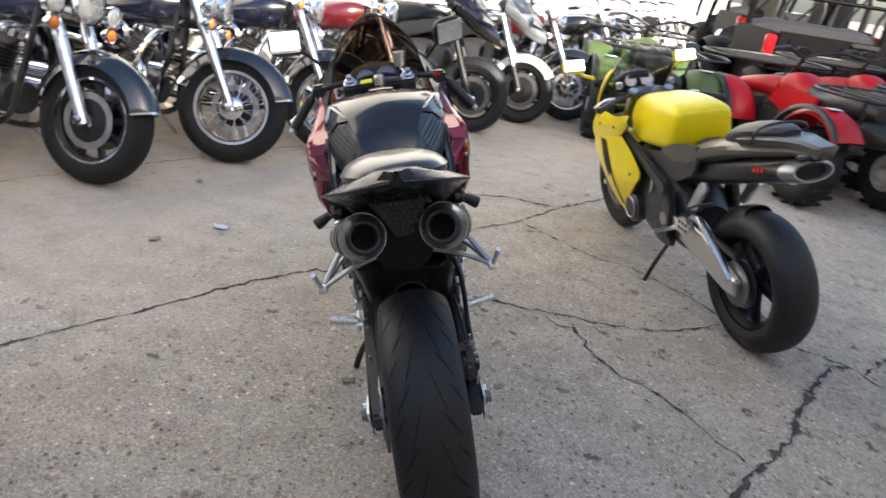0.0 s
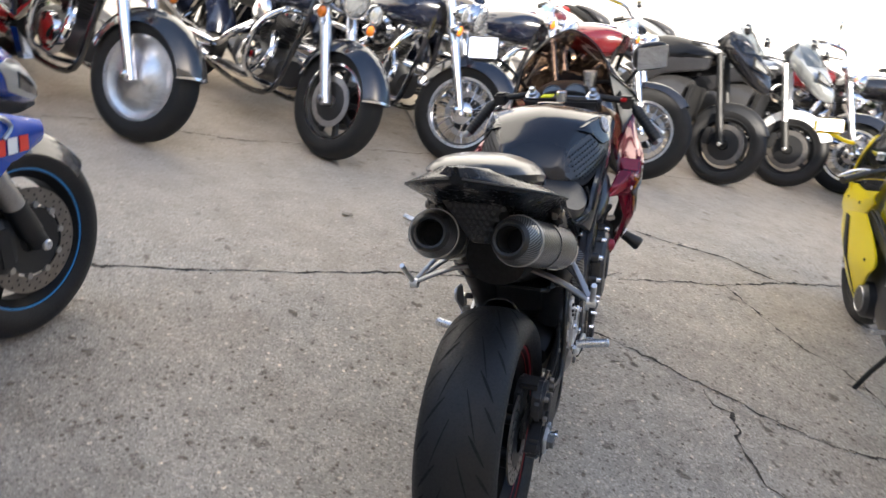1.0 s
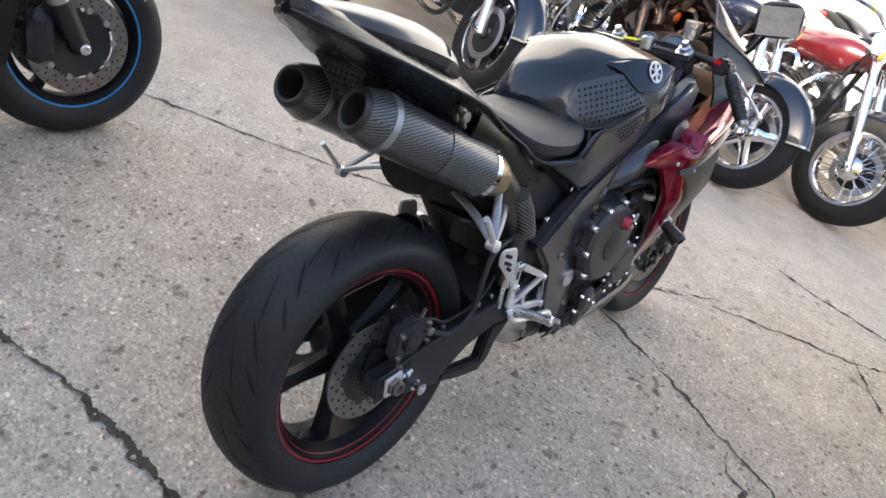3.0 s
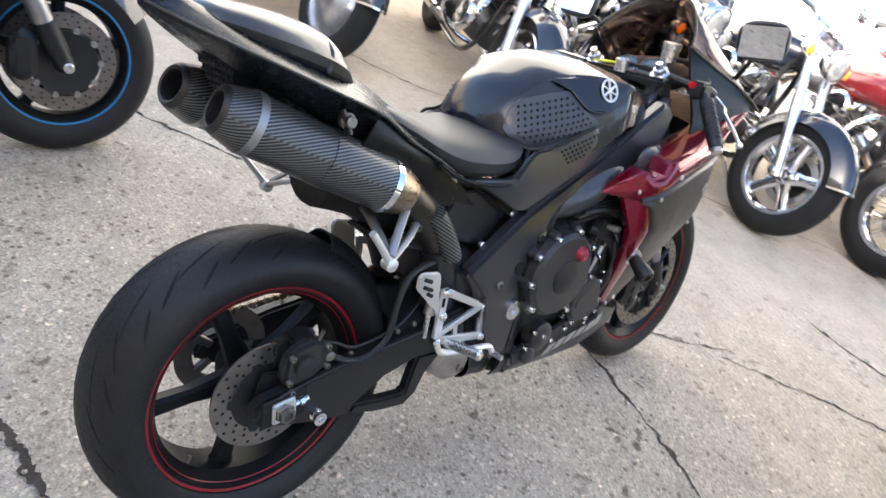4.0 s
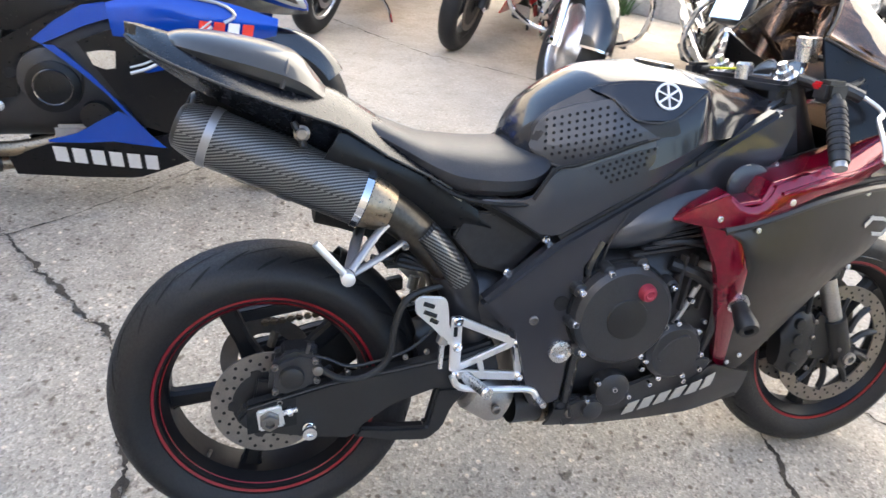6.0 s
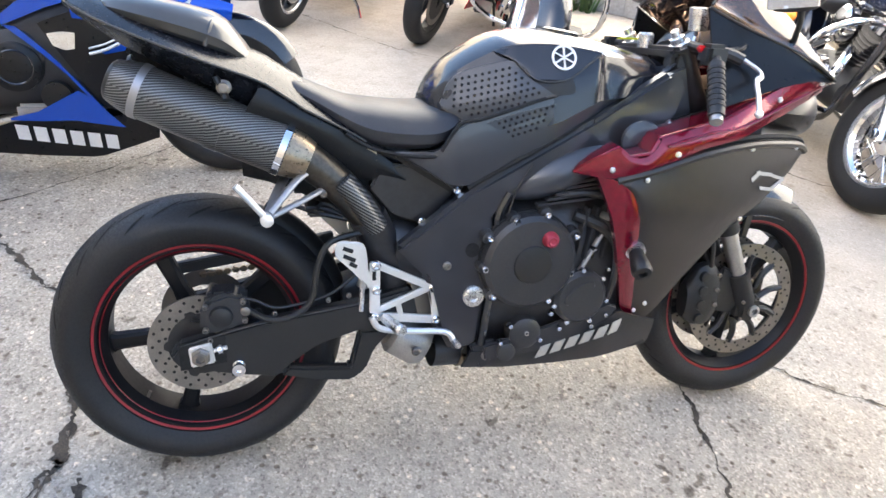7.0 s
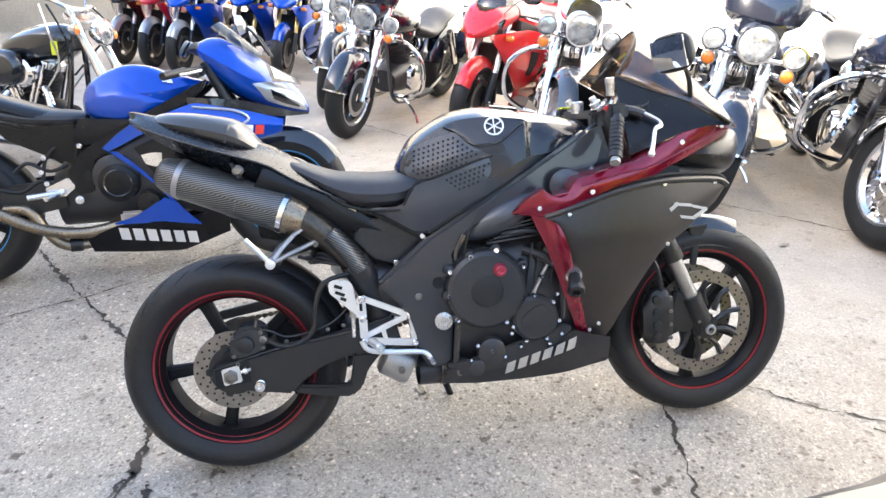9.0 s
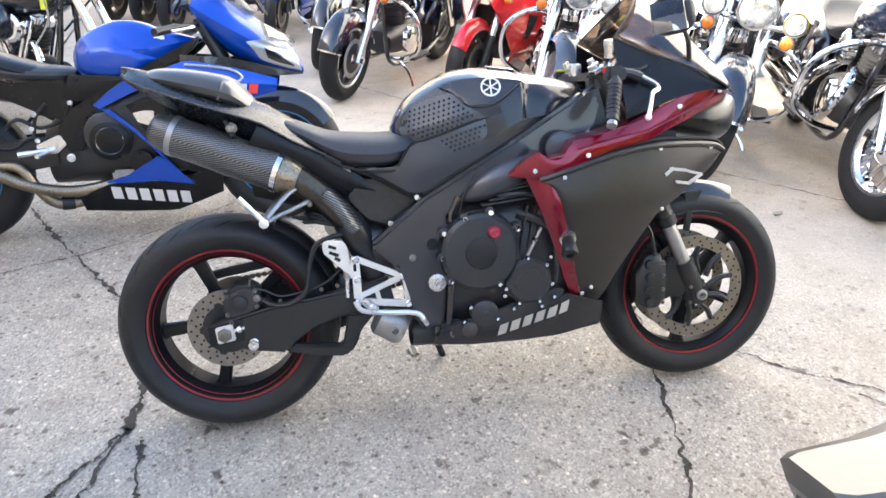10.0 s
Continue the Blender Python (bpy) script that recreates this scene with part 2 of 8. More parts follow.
BLACK_SATIN = mat("satin_black_paint", (0.0055, 0.0058, 0.0068), 0.30, spec=0.3, var=0.06, scale=6)
TANK_BLACK = mat("lacquered_black_tank", (0.014, 0.015, 0.020), 0.20, coat=0.45, var=0.05, scale=6, spec=0.3)
BLACK_RIM = mat("black_cast_rim", (0.007, 0.007, 0.008), 0.40, var=0.1, spec=0.2)
CHROME = mat("chrome", (0.80, 0.80, 0.82), 0.08, metal=1.0, var=0.04, rvar=0.5, scale=20)
ALU = mat("brushed_aluminium", (0.72, 0.72, 0.73), 0.30, metal=1.0, var=0.1, scale=25, rvar=0.4)
ALU_SATIN = mat("satin_cast_aluminium", (0.34, 0.34, 0.35), 0.42, metal=0.8, var=0.06, scale=12)
FRAME_BLACK = mat("satin_black_frame", (0.026, 0.027, 0.033), 0.30, coat=0.55, var=0.05, scale=4, rvar=0.03)
CAP_RED = mat("faded_red_anodised", (0.34, 0.035, 0.06), 0.45, metal=0.3)
COVER_BLACK = mat("satin_black_cover", (0.034, 0.037, 0.045), 0.34, coat=0.4, var=0.03, scale=3, rvar=0.02)
PAD_RUBBER = mat("grey_black_grip_rubber", (0.040, 0.043, 0.050), 0.42, coat=0.2, var=0.08, scale=10, bump=0.2, bscale=500)
CAP_DARK = mat("dark_muffler_cap", (0.028, 0.027, 0.026), 0.40, metal=0.4, var=0.2, scale=30)
ALU_BRIGHT = mat("bright_machined_aluminium", (0.80, 0.80, 0.80), 0.42, metal=0.85, var=0.06, scale=25)
ALU_DULL = mat("cast_aluminium", (0.42, 0.41, 0.40), 0.45, metal=0.9, var=0.2, scale=20, bump=0.3)
STEEL_DISC = mat("worn_disc_steel", (0.24, 0.22, 0.20), 0.42, metal=0.9, var=0.2, scale=30, rvar=0.3)
BURNT_STEEL = mat("heat_tinted_steel", (0.30, 0.24, 0.17), 0.35, metal=0.95, var=0.3, scale=10, rvar=0.3)
DARK_STEEL = mat("dark_heated_steel", (0.085, 0.075, 0.062), 0.38, metal=0.9, var=0.3, scale=10)
GOLD = mat("gold_anodised", (0.55, 0.40, 0.16), 0.3, metal=0.9)
AMBER = mat("amber_lens", (0.75, 0.20, 0.02), 0.25, coat=0.8, var=0.1)
RED_LENS = mat("red_lens", (0.42, 0.010, 0.015), 0.2, coat=0.8)
LAMP_GLASS = mat("lamp_lens", (0.46, 0.48, 0.50), 0.14, metal=0.7, var=0.6, scale=26, coat=1.0)
MIRROR = mat("mirror_glass", (0.9, 0.9, 0.92), 0.02, metal=1.0, var=0.02)
DIAL = mat("dial_grey", (0.10, 0.12, 0.14), 0.3, coat=0.8)
YELLOW_TAG = mat("yellow_tag", (0.75, 0.78, 0.03), 0.6)
WHITE_MARK = mat("white_sticker", (0.75, 0.76, 0.78), 0.45, var=0.05)
GREY_MARK = mat("silver_sticker", (0.42, 0.41, 0.38), 0.45, var=0.08)
RED_MARK = mat("red_sticker", (0.65, 0.03, 0.015), 0.5)
SCREEN_DARK = clear_plastic("smoked_screen", (0.185, 0.17, 0.158), 0.11)
SCREEN_SMOKE = clear_plastic("brown_smoked_screen", (0.39, 0.32, 0.27), 0.11)
SCREEN_CLEAR = clear_plastic("clear_screen", (0.70, 0.72, 0.74), 0.05)
LEAF_LITTER = mat("dry_leaf", (0.42, 0.36, 0.27), 0.8, var=0.3)
WEED = mat("weed_leaf", (0.05, 0.10, 0.025), 0.6, var=0.3)
TRUCK_BLACK = mat("truck_black_paint", (0.0035, 0.0035, 0.004), 0.6, var=0.2, scale=8, spec=0.12)
# ---------------------------------------------------------------- mesh tools


def part(name, bm, material, parent=None, label="", sharp=32, kind="", smooth=True):
    """Links a bmesh as one mesh object under a thing or a part."""
    bmesh.ops.recalc_face_normals(bm, faces=bm.faces)
    me = bpy.data.meshes.new(name)
    bm.to_mesh(me)
    bm.free()
    me.materials.append(material)
    if smooth:
        me.shade_smooth()
        me.set_sharp_from_angle(angle=radians(sharp))
    ob = new(name, me)
    ob.parent = parent
    if label or kind:
        tagged(ob, label, kind=kind)
    return ob


def thing(name, m, label, category, group=""):
    ob = new(name)
    ob.empty_display_size = 0.2
    ob.matrix_world = m
    return tagged(ob, label, category, group)


def loft(rings, cap=True, wrap=True):
    bm = bmesh.new()
    vs = [[bm.verts.new(p) for p in r] for r in rings]
    k = len(vs[0])
    for a, b in zip(vs, vs[1:]):
        for i in range(k if wrap else k - 1):
            j = (i + 1) % k
            bm.faces.new((a[i], a[j], b[j], b[i]))
    if cap:
        bm.faces.new(vs[0]), bm.faces.new(vs[-1])
    return bm


def oval(y, hw, z0, z1, p=2.4, n=24, cx=0.0, top=0.0):
    """A rounded upright section across the bike at y; top > 0 draws the upper half in."""
    zc, hh, out = (z0 + z1) / 2, (z1 - z0) / 2, []
    for i in range(n):
        a = 2 * math.pi * i / n
        c, s = math.cos(a), math.sin(a)
        x = math.copysign(abs(c) ** (2 / p), c) * hw
        z = math.copysign(abs(s) ** (2 / p), s)
        out.append((cx + x * (1 - top * max(0.0, z)), y, zc + z * hh))
    return out


def body(sections, n=24):
    """A body through sections (y, half width, low, high[, power[, draw-in]]), smoothed in between."""
    secs = [tuple(s) + (2.4, 0.0)[len(s) - 4:] for s in sections]
    rings = []
    for i in range(len(secs) - 1):
        p0, p1, p2, p3 = secs[max(0, i - 1)], secs[i], secs[i + 1], secs[min(len(secs) - 1, i + 2)]
        for k in range(4):
            t = k / 4
            v = [0.5 * ((2 * b) + (c - a) * t + (2 * a - 5 * b + 4 * c - d) * t * t + (3 * b - a - 3 * c + d) * t ** 3)
                 for a, b, c, d in zip(p0, p1, p2, p3)]
            rings.append(oval(v[0], max(0.004, v[1]), v[2], max(v[2] + 0.004, v[3]), max(1.6, v[4]), n, 0.0, v[5]))
    s = secs[-1]
    rings.append(oval(s[0], s[1], s[2], s[3], s[4], n, 0.0, s[5]))
    return loft(rings)


def smooth_path(pts, sub=5, closed=False):
    pts = [Vector(p) for p in pts]
    out, k = [], len(pts)
    for i in range(k if closed else k - 1):
        g = (lambda j: pts[j % k]) if closed else (lambda j: pts[max(0, min(k - 1, j))])
        a, b, c, d = g(i - 1), g(i), g(i + 1), g(i + 2)
        for q in range(sub):
            t = q / sub
            out.append(0.5 * ((2 * b) + (c - a) * t + (2 * a - 5 * b + 4 * c - d) * t * t + (3 * b - a - 3 * c + d) * t ** 3))
    if not closed:
        out.append(pts[-1])
    return out


def tube(pts, r, n=10, sub=5, closed=False, flat=1.0):
    """A round bar along a smoothed line; r may be a pair (start, end)."""
    path = smooth_path(pts, sub, closed) if sub > 1 else [Vector(p) for p in pts]
    r0, r1 = r if isinstance(r, tuple) else (r, r)
    rings, up = [], None
    k = len(path)
    for i, p in enumerate(path):
        a = path[(i - 1) % k] if closed else path[max(0, i - 1)]
        b = path[(i + 1) % k] if closed else path[min(k - 1, i + 1)]
        d = (b - a).normalized()
        if up is None:
            up = Vector((0, 0, 1)) if abs(d.z) < 0.9 else Vector((0, 1, 0))
        side = d.cross(up)
        if side.length < 1e-5:
            side = d.cross(Vector((1, 0, 0)))
        side.normalize()
        up = side.cross(d).normalized()
        q = r0 + (r1 - r0) * i / max(1, k - 1)
        rings.append([p + (side * math.cos(t) + up * math.sin(t) * flat) * q for t in (2 * math.pi * j / n for j in range(n))])
    if closed:
        rings.append(rings[0])
        bm = loft(rings, cap=False)
        bmesh.ops.remove_doubles(bm, verts=bm.verts, dist=1e-6)
        return bm
    return loft(rings)


def turn_x(y, z, x=0.0):
    """The pose that lays a lathe's axis across the bike (its own z to the right)."""
    return Matrix.Translation((x, y, z)) @ Matrix.Rotation(radians(90), 4, "Y")


def along(a, b):
    """The pose that lays a lathe's axis from a towards b."""
    a, b = Vector(a), Vector(b)
    return Matrix.Translation(a) @ (b - a).to_track_quat("Z", "Y").to_matrix().to_4x4()


def lathe(prof, m=None, n=32, a0=0.0, a1=360.0, ring=False):
    """Turns (height, radius) pairs round the axis of m; ring closes the profile on itself."""
    full = abs(a1 - a0) > 359
    steps = n if full else n + 1
    bm = bmesh.new()
    cols = []
    for i in range(steps):
        a = radians(a0 + (a1 - a0) * i / n)
        cols.append([bm.verts.new((r * math.cos(a), r * math.sin(a), h)) for h, r in prof])
    k = len(prof)
    for i in range(steps if full else steps - 1):
        a, b = cols[i], cols[(i + 1) % steps]
        for j in range(k if ring else k - 1):
            q = (j + 1) % k
            bm.faces.new((a[j], a[q], b[q], b[j]))
    bmesh.ops.remove_doubles(bm, verts=bm.verts, dist=1e-6)
    if ring and not full:
        bmesh.ops.holes_fill(bm, edges=[e for e in bm.edges if len(e.link_faces) == 1])
    if m is not None:
        bmesh.ops.transform(bm, matrix=m, verts=bm.verts)
    return bm


def plate(outline, x0, x1, bev=0.004):
    """A flat part cut from an outline of (y, z), between x0 and x1 across the bike."""
    bm = bmesh.new()
    f = bm.faces.new([bm.verts.new((x0, y, z)) for y, z in outline])
    ex = bmesh.ops.extrude_face_region(bm, geom=[f])
    bmesh.ops.translate(bm, vec=(x1 - x0, 0, 0), verts=[v for v in ex["geom"] if isinstance(v, bmesh.types.BMVert)])
    if bev:
        bmesh.ops.bevel(bm, geom=bm.edges[:], offset=bev, segments=2, affect="EDGES", clamp_overlap=True)
    return bm


def block(cx, cy, cz, sx, sy, sz, bev=0.006, m=None):
    bm = bmesh.new()
    bmesh.ops.create_cube(bm, size=1.0, matrix=Matrix.Translation((cx, cy, cz)) @ Matrix.Diagonal((sx, sy, sz, 1)))
    if bev:
        bmesh.ops.bevel(bm, geom=bm.edges[:], offset=bev, segments=2, affect="EDGES", clamp_overlap=True)
    if m is not None:
        bmesh.ops.transform(bm, matrix=m, verts=bm.verts)
    return bm


def resample(line, k):
    pts = [Vector((*p, 0)) if len(p) == 2 else Vector(p) for p in line]
    seg = [(b - a).length for a, b in zip(pts, pts[1:])]
    tot, out = sum(seg), []
    for i in range(k):
        d, j = tot * i / (k - 1), 0
        while j < len(seg) - 1 and d > seg[j]:
            d -= seg[j]
            j += 1
        out.append(pts[j].lerp(pts[j + 1], min(1.0, d / seg[j] if seg[j] else 0)))
    return out


def panel(top, low, width, side=1, nu=18, nv=6, thick=0.007, bulge=0.0):
    """A moulded sheet between an upper and a lower line of (y, z); width(y, z) is its distance from the middle."""
    a, b = resample(top, nu), resample(low, nu)
    outer, inner = [], []
    bm = bmesh.new()
    for i in range(nu):
        ro, ri = [], []
        for j in range(nv):
            t = j / (nv - 1)
            p = a[i].lerp(b[i], t)
            x = width(p.x, p.y) + bulge * math.sin(math.pi * t)
            ro.append(bm.verts.new((side * x, p.x, p.y)))
            ri.append(bm.verts.new((side * (x - thick), p.x, p.y)))
        outer.append(ro), inner.append(ri)
    for i in range(nu - 1):
        for j in range(nv - 1):
            for g in (outer, inner):
                bm.faces.new((g[i][j], g[i + 1][j], g[i + 1][j + 1], g[i][j + 1]))
    rim = [(i, 0) for i in range(nu)] + [(nu - 1, j) for j in range(1, nv)] + [(i, nv - 1) for i in range(nu - 2, -1, -1)] + [(0, j) for j in range(nv - 2, 0, -1)]
    for (i, j), (p, q) in zip(rim, rim[1:] + rim[:1]):
        bm.faces.new((outer[i][j], outer[p][q], inner[p][q], inner[i][j]))
    return bm


def join(*bms):
    """Puts several bmeshes that belong to one solid part into one."""
    out = bmesh.new()
    for b in bms:
        me = bpy.data.meshes.new("tmp")
        b.to_mesh(me)
        b.free()
        out.from_mesh(me)
        bpy.data.meshes.remove(me)
    return out


def bolt(at, r=0.008, h=0.008, side=1):
    return lathe([(0, 0.0), (0, r), (h * 0.7, r), (h, r * 0.75), (h, r * 0.5), (h * 0.5, r * 0.45), (h * 0.5, 0.0)],
                 Matrix.Translation(at) @ Matrix.Rotation(radians(90 * side), 4, "Y"), 10)


def tyre_shape(R, W, rim, m, n=64):
    prof, h = [], 0.62 * (R - rim)
    for i in range(17):
        a = radians(-90 + 180 * i / 16)
        prof.append((W / 2 * math.sin(a), R - h + h * math.cos(a)))
    prof += [(W * 0.47, rim + (R - rim) * 0.18), (W * 0.40, rim - 0.004), (W * 0.34, rim - 0.006), (-W * 0.34, rim - 0.006), (-W * 0.40, rim - 0.004), (-W * 0.47, rim + (R - rim) * 0.18)]
    return lathe(prof, m, n, ring=True)


def wheel(th, y, z, R, W, rim, style, rim_mat, x=0.0, rubber=None, line=None, disc=0.0, disc_mat=None, spokes=5, n=56, phase=0.0, hub_mat=None, name="wheel", sides=(-1, 1), lip=None):
    """A wheel with its tyre, spokes or disc, hub and brake discs, axle at (y, z)."""
    m = turn_x(y, z, x)
    hb = W * 0.36
    w = part(name, lathe([(-hb, rim - 0.002), (-hb, rim - 0.015), (-hb * 0.55, rim - 0.034), (hb * 0.55, rim - 0.034), (hb, rim - 0.015), (hb, rim - 0.002),
                          (hb * 0.7, rim - 0.004), (-hb * 0.7, rim - 0.004)], m, n, ring=True), rim_mat, th)
    part("tyre", tyre_shape(R, W, rim, m, n), rubber or RUBBER, w)
    hm = hub_mat or rim_mat
    part("hub", lathe([(-hb * 1.1, 0.0), (-hb * 1.1, 0.03), (-hb * 0.6, 0.045), (hb * 0.6, 0.045), (hb * 1.1, 0.03), (hb * 1.1, 0.0)], m, 20), hm, w)
    if line:
        for s in (-1, 1):
            part("rim_line", lathe([(s * (hb + 0.0015), rim - 0.003), (s * (hb + 0.003), rim - 0.006), (s * (hb + 0.0015), rim - 0.011)], m, n, ring=True), line, w)
    if lip:
        for s in (-1, 1):
            part("rim_lip", lathe([(s * (hb + 0.001), rim - 0.002), (s * (hb + 0.004), rim - 0.006), (s * (hb + 0.003), rim - 0.018), (s * hb * 0.9, rim - 0.022)], m, n), lip, w)
    if style == "cast":
        fat = 1.7 if rim_mat is CHROME else 1.0
        for i in range(spokes):
            a = 2 * math.pi * i / spokes + phase
            rot = Matrix.Translation((x, y, z)) @ Matrix.Rotation(a, 4, "X")
            b = loft([[(sx * 0.016, sy * wd, q) for sx, sy in ((1, .6), (.6, 1), (-.6, 1), (-1, .6), (-1, -.6), (-.6, -1), (.6, -1), (1, -.6))]
                      for q, wd in ((0.035, 0.026 * fat), (rim * 0.5, 0.016 * fat), (rim * 0.8, 0.018 * fat), (rim - 0.02, 0.03 * fat))])
            bmesh.ops.transform(b, matrix=rot, verts=b.verts)
            part("spoke", b, rim_mat, w)
    elif style == "solid":
        for s in (-1, 1):
            part("wheel_disc", lathe([(s * hb * 0.9, rim - 0.016), (s * hb * 0.65, rim - 0.05), (s * hb * 0.8, rim * 0.45), (s * hb * 1.25, 0.06), (s * hb * 1.3, 0.0)], m, n), rim_mat, w)
    elif style == "wire":
        bms = []
        for i in range(40):
            s = 1 if i % 2 else -1
            a, off = 2 * math.pi * i / 40, (0.5 if (i // 2) % 2 else -0.5)
            p = (x + s * hb * 0.7, y + 0.04 * math.cos(a + off), z + 0.04 * math.sin(a + off))
            q = (x, y + (rim - 0.028) * math.cos(a), z + (rim - 0.028) * math.sin(a))
            bms.append(tube([p, q], 0.0022, 5, 1))
        part("wire_spokes", join(*bms), CHROME, w, kind="stuff")
        part("hub_cap", lathe([(hb * 0.9, 0.0), (hb * 0.9, 0.072), (hb * 1.2, 0.070), (hb * 1.5, 0.055), (hb * 1.75, 0.025), (hb * 1.8, 0.0)], m, 24), CHROME, w)
    if disc:
        for s in sides:
            xx = s * (hb + 0.012)
            d = part("brake_disc", lathe([(xx - 0.002, disc), (xx + 0.002, disc), (xx + 0.002, disc * 0.76), (xx - 0.002, disc * 0.76)], m, 40, ring=True), disc_mat or STEEL_DISC, w)
            part("disc_carrier", lathe([(xx - 0.0018, disc * 0.78), (xx + 0.0018, disc * 0.78), (xx + 0.004, 0.04), (xx - 0.004, 0.04)], m, 10, ring=True), BLACK_PLASTIC, d)
    return w


def mudguard(R, W, a0, a1, y, z, depth=0.05, x=0.0, thick=0.003, n=26):
    """A curved guard over a wheel, from angle a0 to a1 (0 is ahead, 90 is up)."""
    prof = []
    for i in range(9):
        t = -1 + i / 4
        prof.append((t * W / 2, R - depth * abs(t) ** 3.2))
    prof += [(h * 0.97, r - thick) for h, r in reversed(prof)]
    # the lathe's own angle runs from -z; turned so that 0 points ahead
    m = Matrix.Translation((x, y, z)) @ Matrix(((0, 0, 1, 0), (1, 0, 0, 0), (0, 1, 0, 0), (0, 0, 0, 1)))
    return lathe(prof, m, n, a0, a1, ring=True)


def ribbon(points, widths, z, seed):
    """A ragged strip on the ground."""
    rnd = random.Random(seed)
    path, ws = [], []
    for (a, wa), (b, wb) in zip(zip(points, widths), zip(points[1:], widths[1:])):
        a, b = Vector((*a, z)), Vector((*b, z))
        k = max(3, int((b - a).length / 0.035))
        for i in range(k):
            t = i / k
            j = 0.011 if i else 0.0
            path.append(a.lerp(b, t) + Vector((rnd.uniform(-j, j), rnd.uniform(-j, j), 0)))
            ws.append((wa + (wb - wa) * t) * rnd.choice((0.25, 0.45, 0.7, 0.9, 1.5)))
    path.append(Vector((*points[-1], z))), ws.append(widths[-1])
    fine, fws = [], []
    for a, b, wa, wb in zip(path, path[1:], ws, ws[1:]):
        for i in range(4):
            t = i / 4
            fine.append(a.lerp(b, t) + Vector((rnd.uniform(-.0022, .0022), rnd.uniform(-.0022, .0022), 0)))
            fws.append(max(.002, (wa + (wb - wa) * t) * rnd.uniform(.6, 1.35)))
    path, ws = fine + path[-1:], fws + ws[-1:]
    bm = bmesh.new()
    prev = None
    for i, p in enumerate(path):
        d = (path[min(len(path) - 1, i + 1)] - path[max(0, i - 1)]).normalized()
        s = Vector((-d.y, d.x, 0))
        pair = bm.verts.new(p + s * ws[i] * rnd.uniform(0.3, 0.7)), bm.verts.new(p - s * ws[i] * rnd.uniform(0.3, 0.7))
        if prev:
            bm.faces.new((prev[0], pair[0], pair[1], prev[1]))
        prev = pair
    return bm


def drilled_disc(th, y, z, x, r0, rmax, rings, material, name="brake_disc"):
    """A brake rotor whose holes are short dark bores."""
    d = part(name, lathe([(x - 0.0022, rmax), (x + 0.0022, rmax), (x + 0.0022, r0), (x - 0.0022, r0)], turn_x(y, z), 64, ring=True), material, th)
    bores = []
    for k, (rr, cnt, off) in enumerate(rings):
        for i in range(cnt):
            a = 2 * math.pi * (i + off) / cnt
            bores.append(lathe([(x - 0.0026, 0.0), (x - 0.0026, 0.0036), (x + 0.0026, 0.0036), (x + 0.0026, 0.0)],
                               Matrix.Translation((0, y + rr * math.cos(a), z + rr * math.sin(a))) @ Matrix.Rotation(radians(90), 4, "Y"), 7))
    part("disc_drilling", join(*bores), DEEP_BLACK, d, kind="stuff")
    return d


def tread(w, R, W, rim, y, z):
    """Slim slanted grooves over the crown of a sports tyre."""
    h = 0.62 * (R - rim)

    def at(a, ang):
        x, r = W / 2 * math.sin(a), R - h + h * math.cos(a) + 0.0006
        return Vector((x, y + r * math.cos(ang), z + r * math.sin(ang)))

    out = bmesh.new()
    for k in range(14):
        base = 2 * math.pi * k / 14
        for s, a0, a1, d0, sh in ((1, 8, 30, 0.0, 0.34), (-1, 8, 30, 0.22, 0.34), (1, 36, 62, 0.10, 0.16), (-1, 36, 62, 0.32, 0.16), (1, 20, 48, 0.30, 0.2), (-1, 20, 48, 0.08, 0.2)):
            prev = None
            for i in range(9):
                t = i / 8
                a, ang = radians(a0 + (a1 - a0) * t) * s, base + d0 + sh * t
                wd = 0.006 * math.sin(math.pi * min(0.97, max(0.06, t))) ** 0.6 / R
                p = out.verts.new(at(a, ang - wd)), out.verts.new(at(a, ang + wd))
                if prev:
                    out.faces.new((prev[0], prev[1], p[1], p[0]))
                prev = p
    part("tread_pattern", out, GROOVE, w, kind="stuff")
# ---------------------------------------------------------------- the large structure
bm = bmesh.new()
bmesh.ops.create_grid(bm, x_segments=60, y_segments=60, size=120)
tagged(part("ground", bm, CONCRETE, smooth=False), "worn tan concrete lot with exposed gravel and dark stains", "ground", kind="structure")

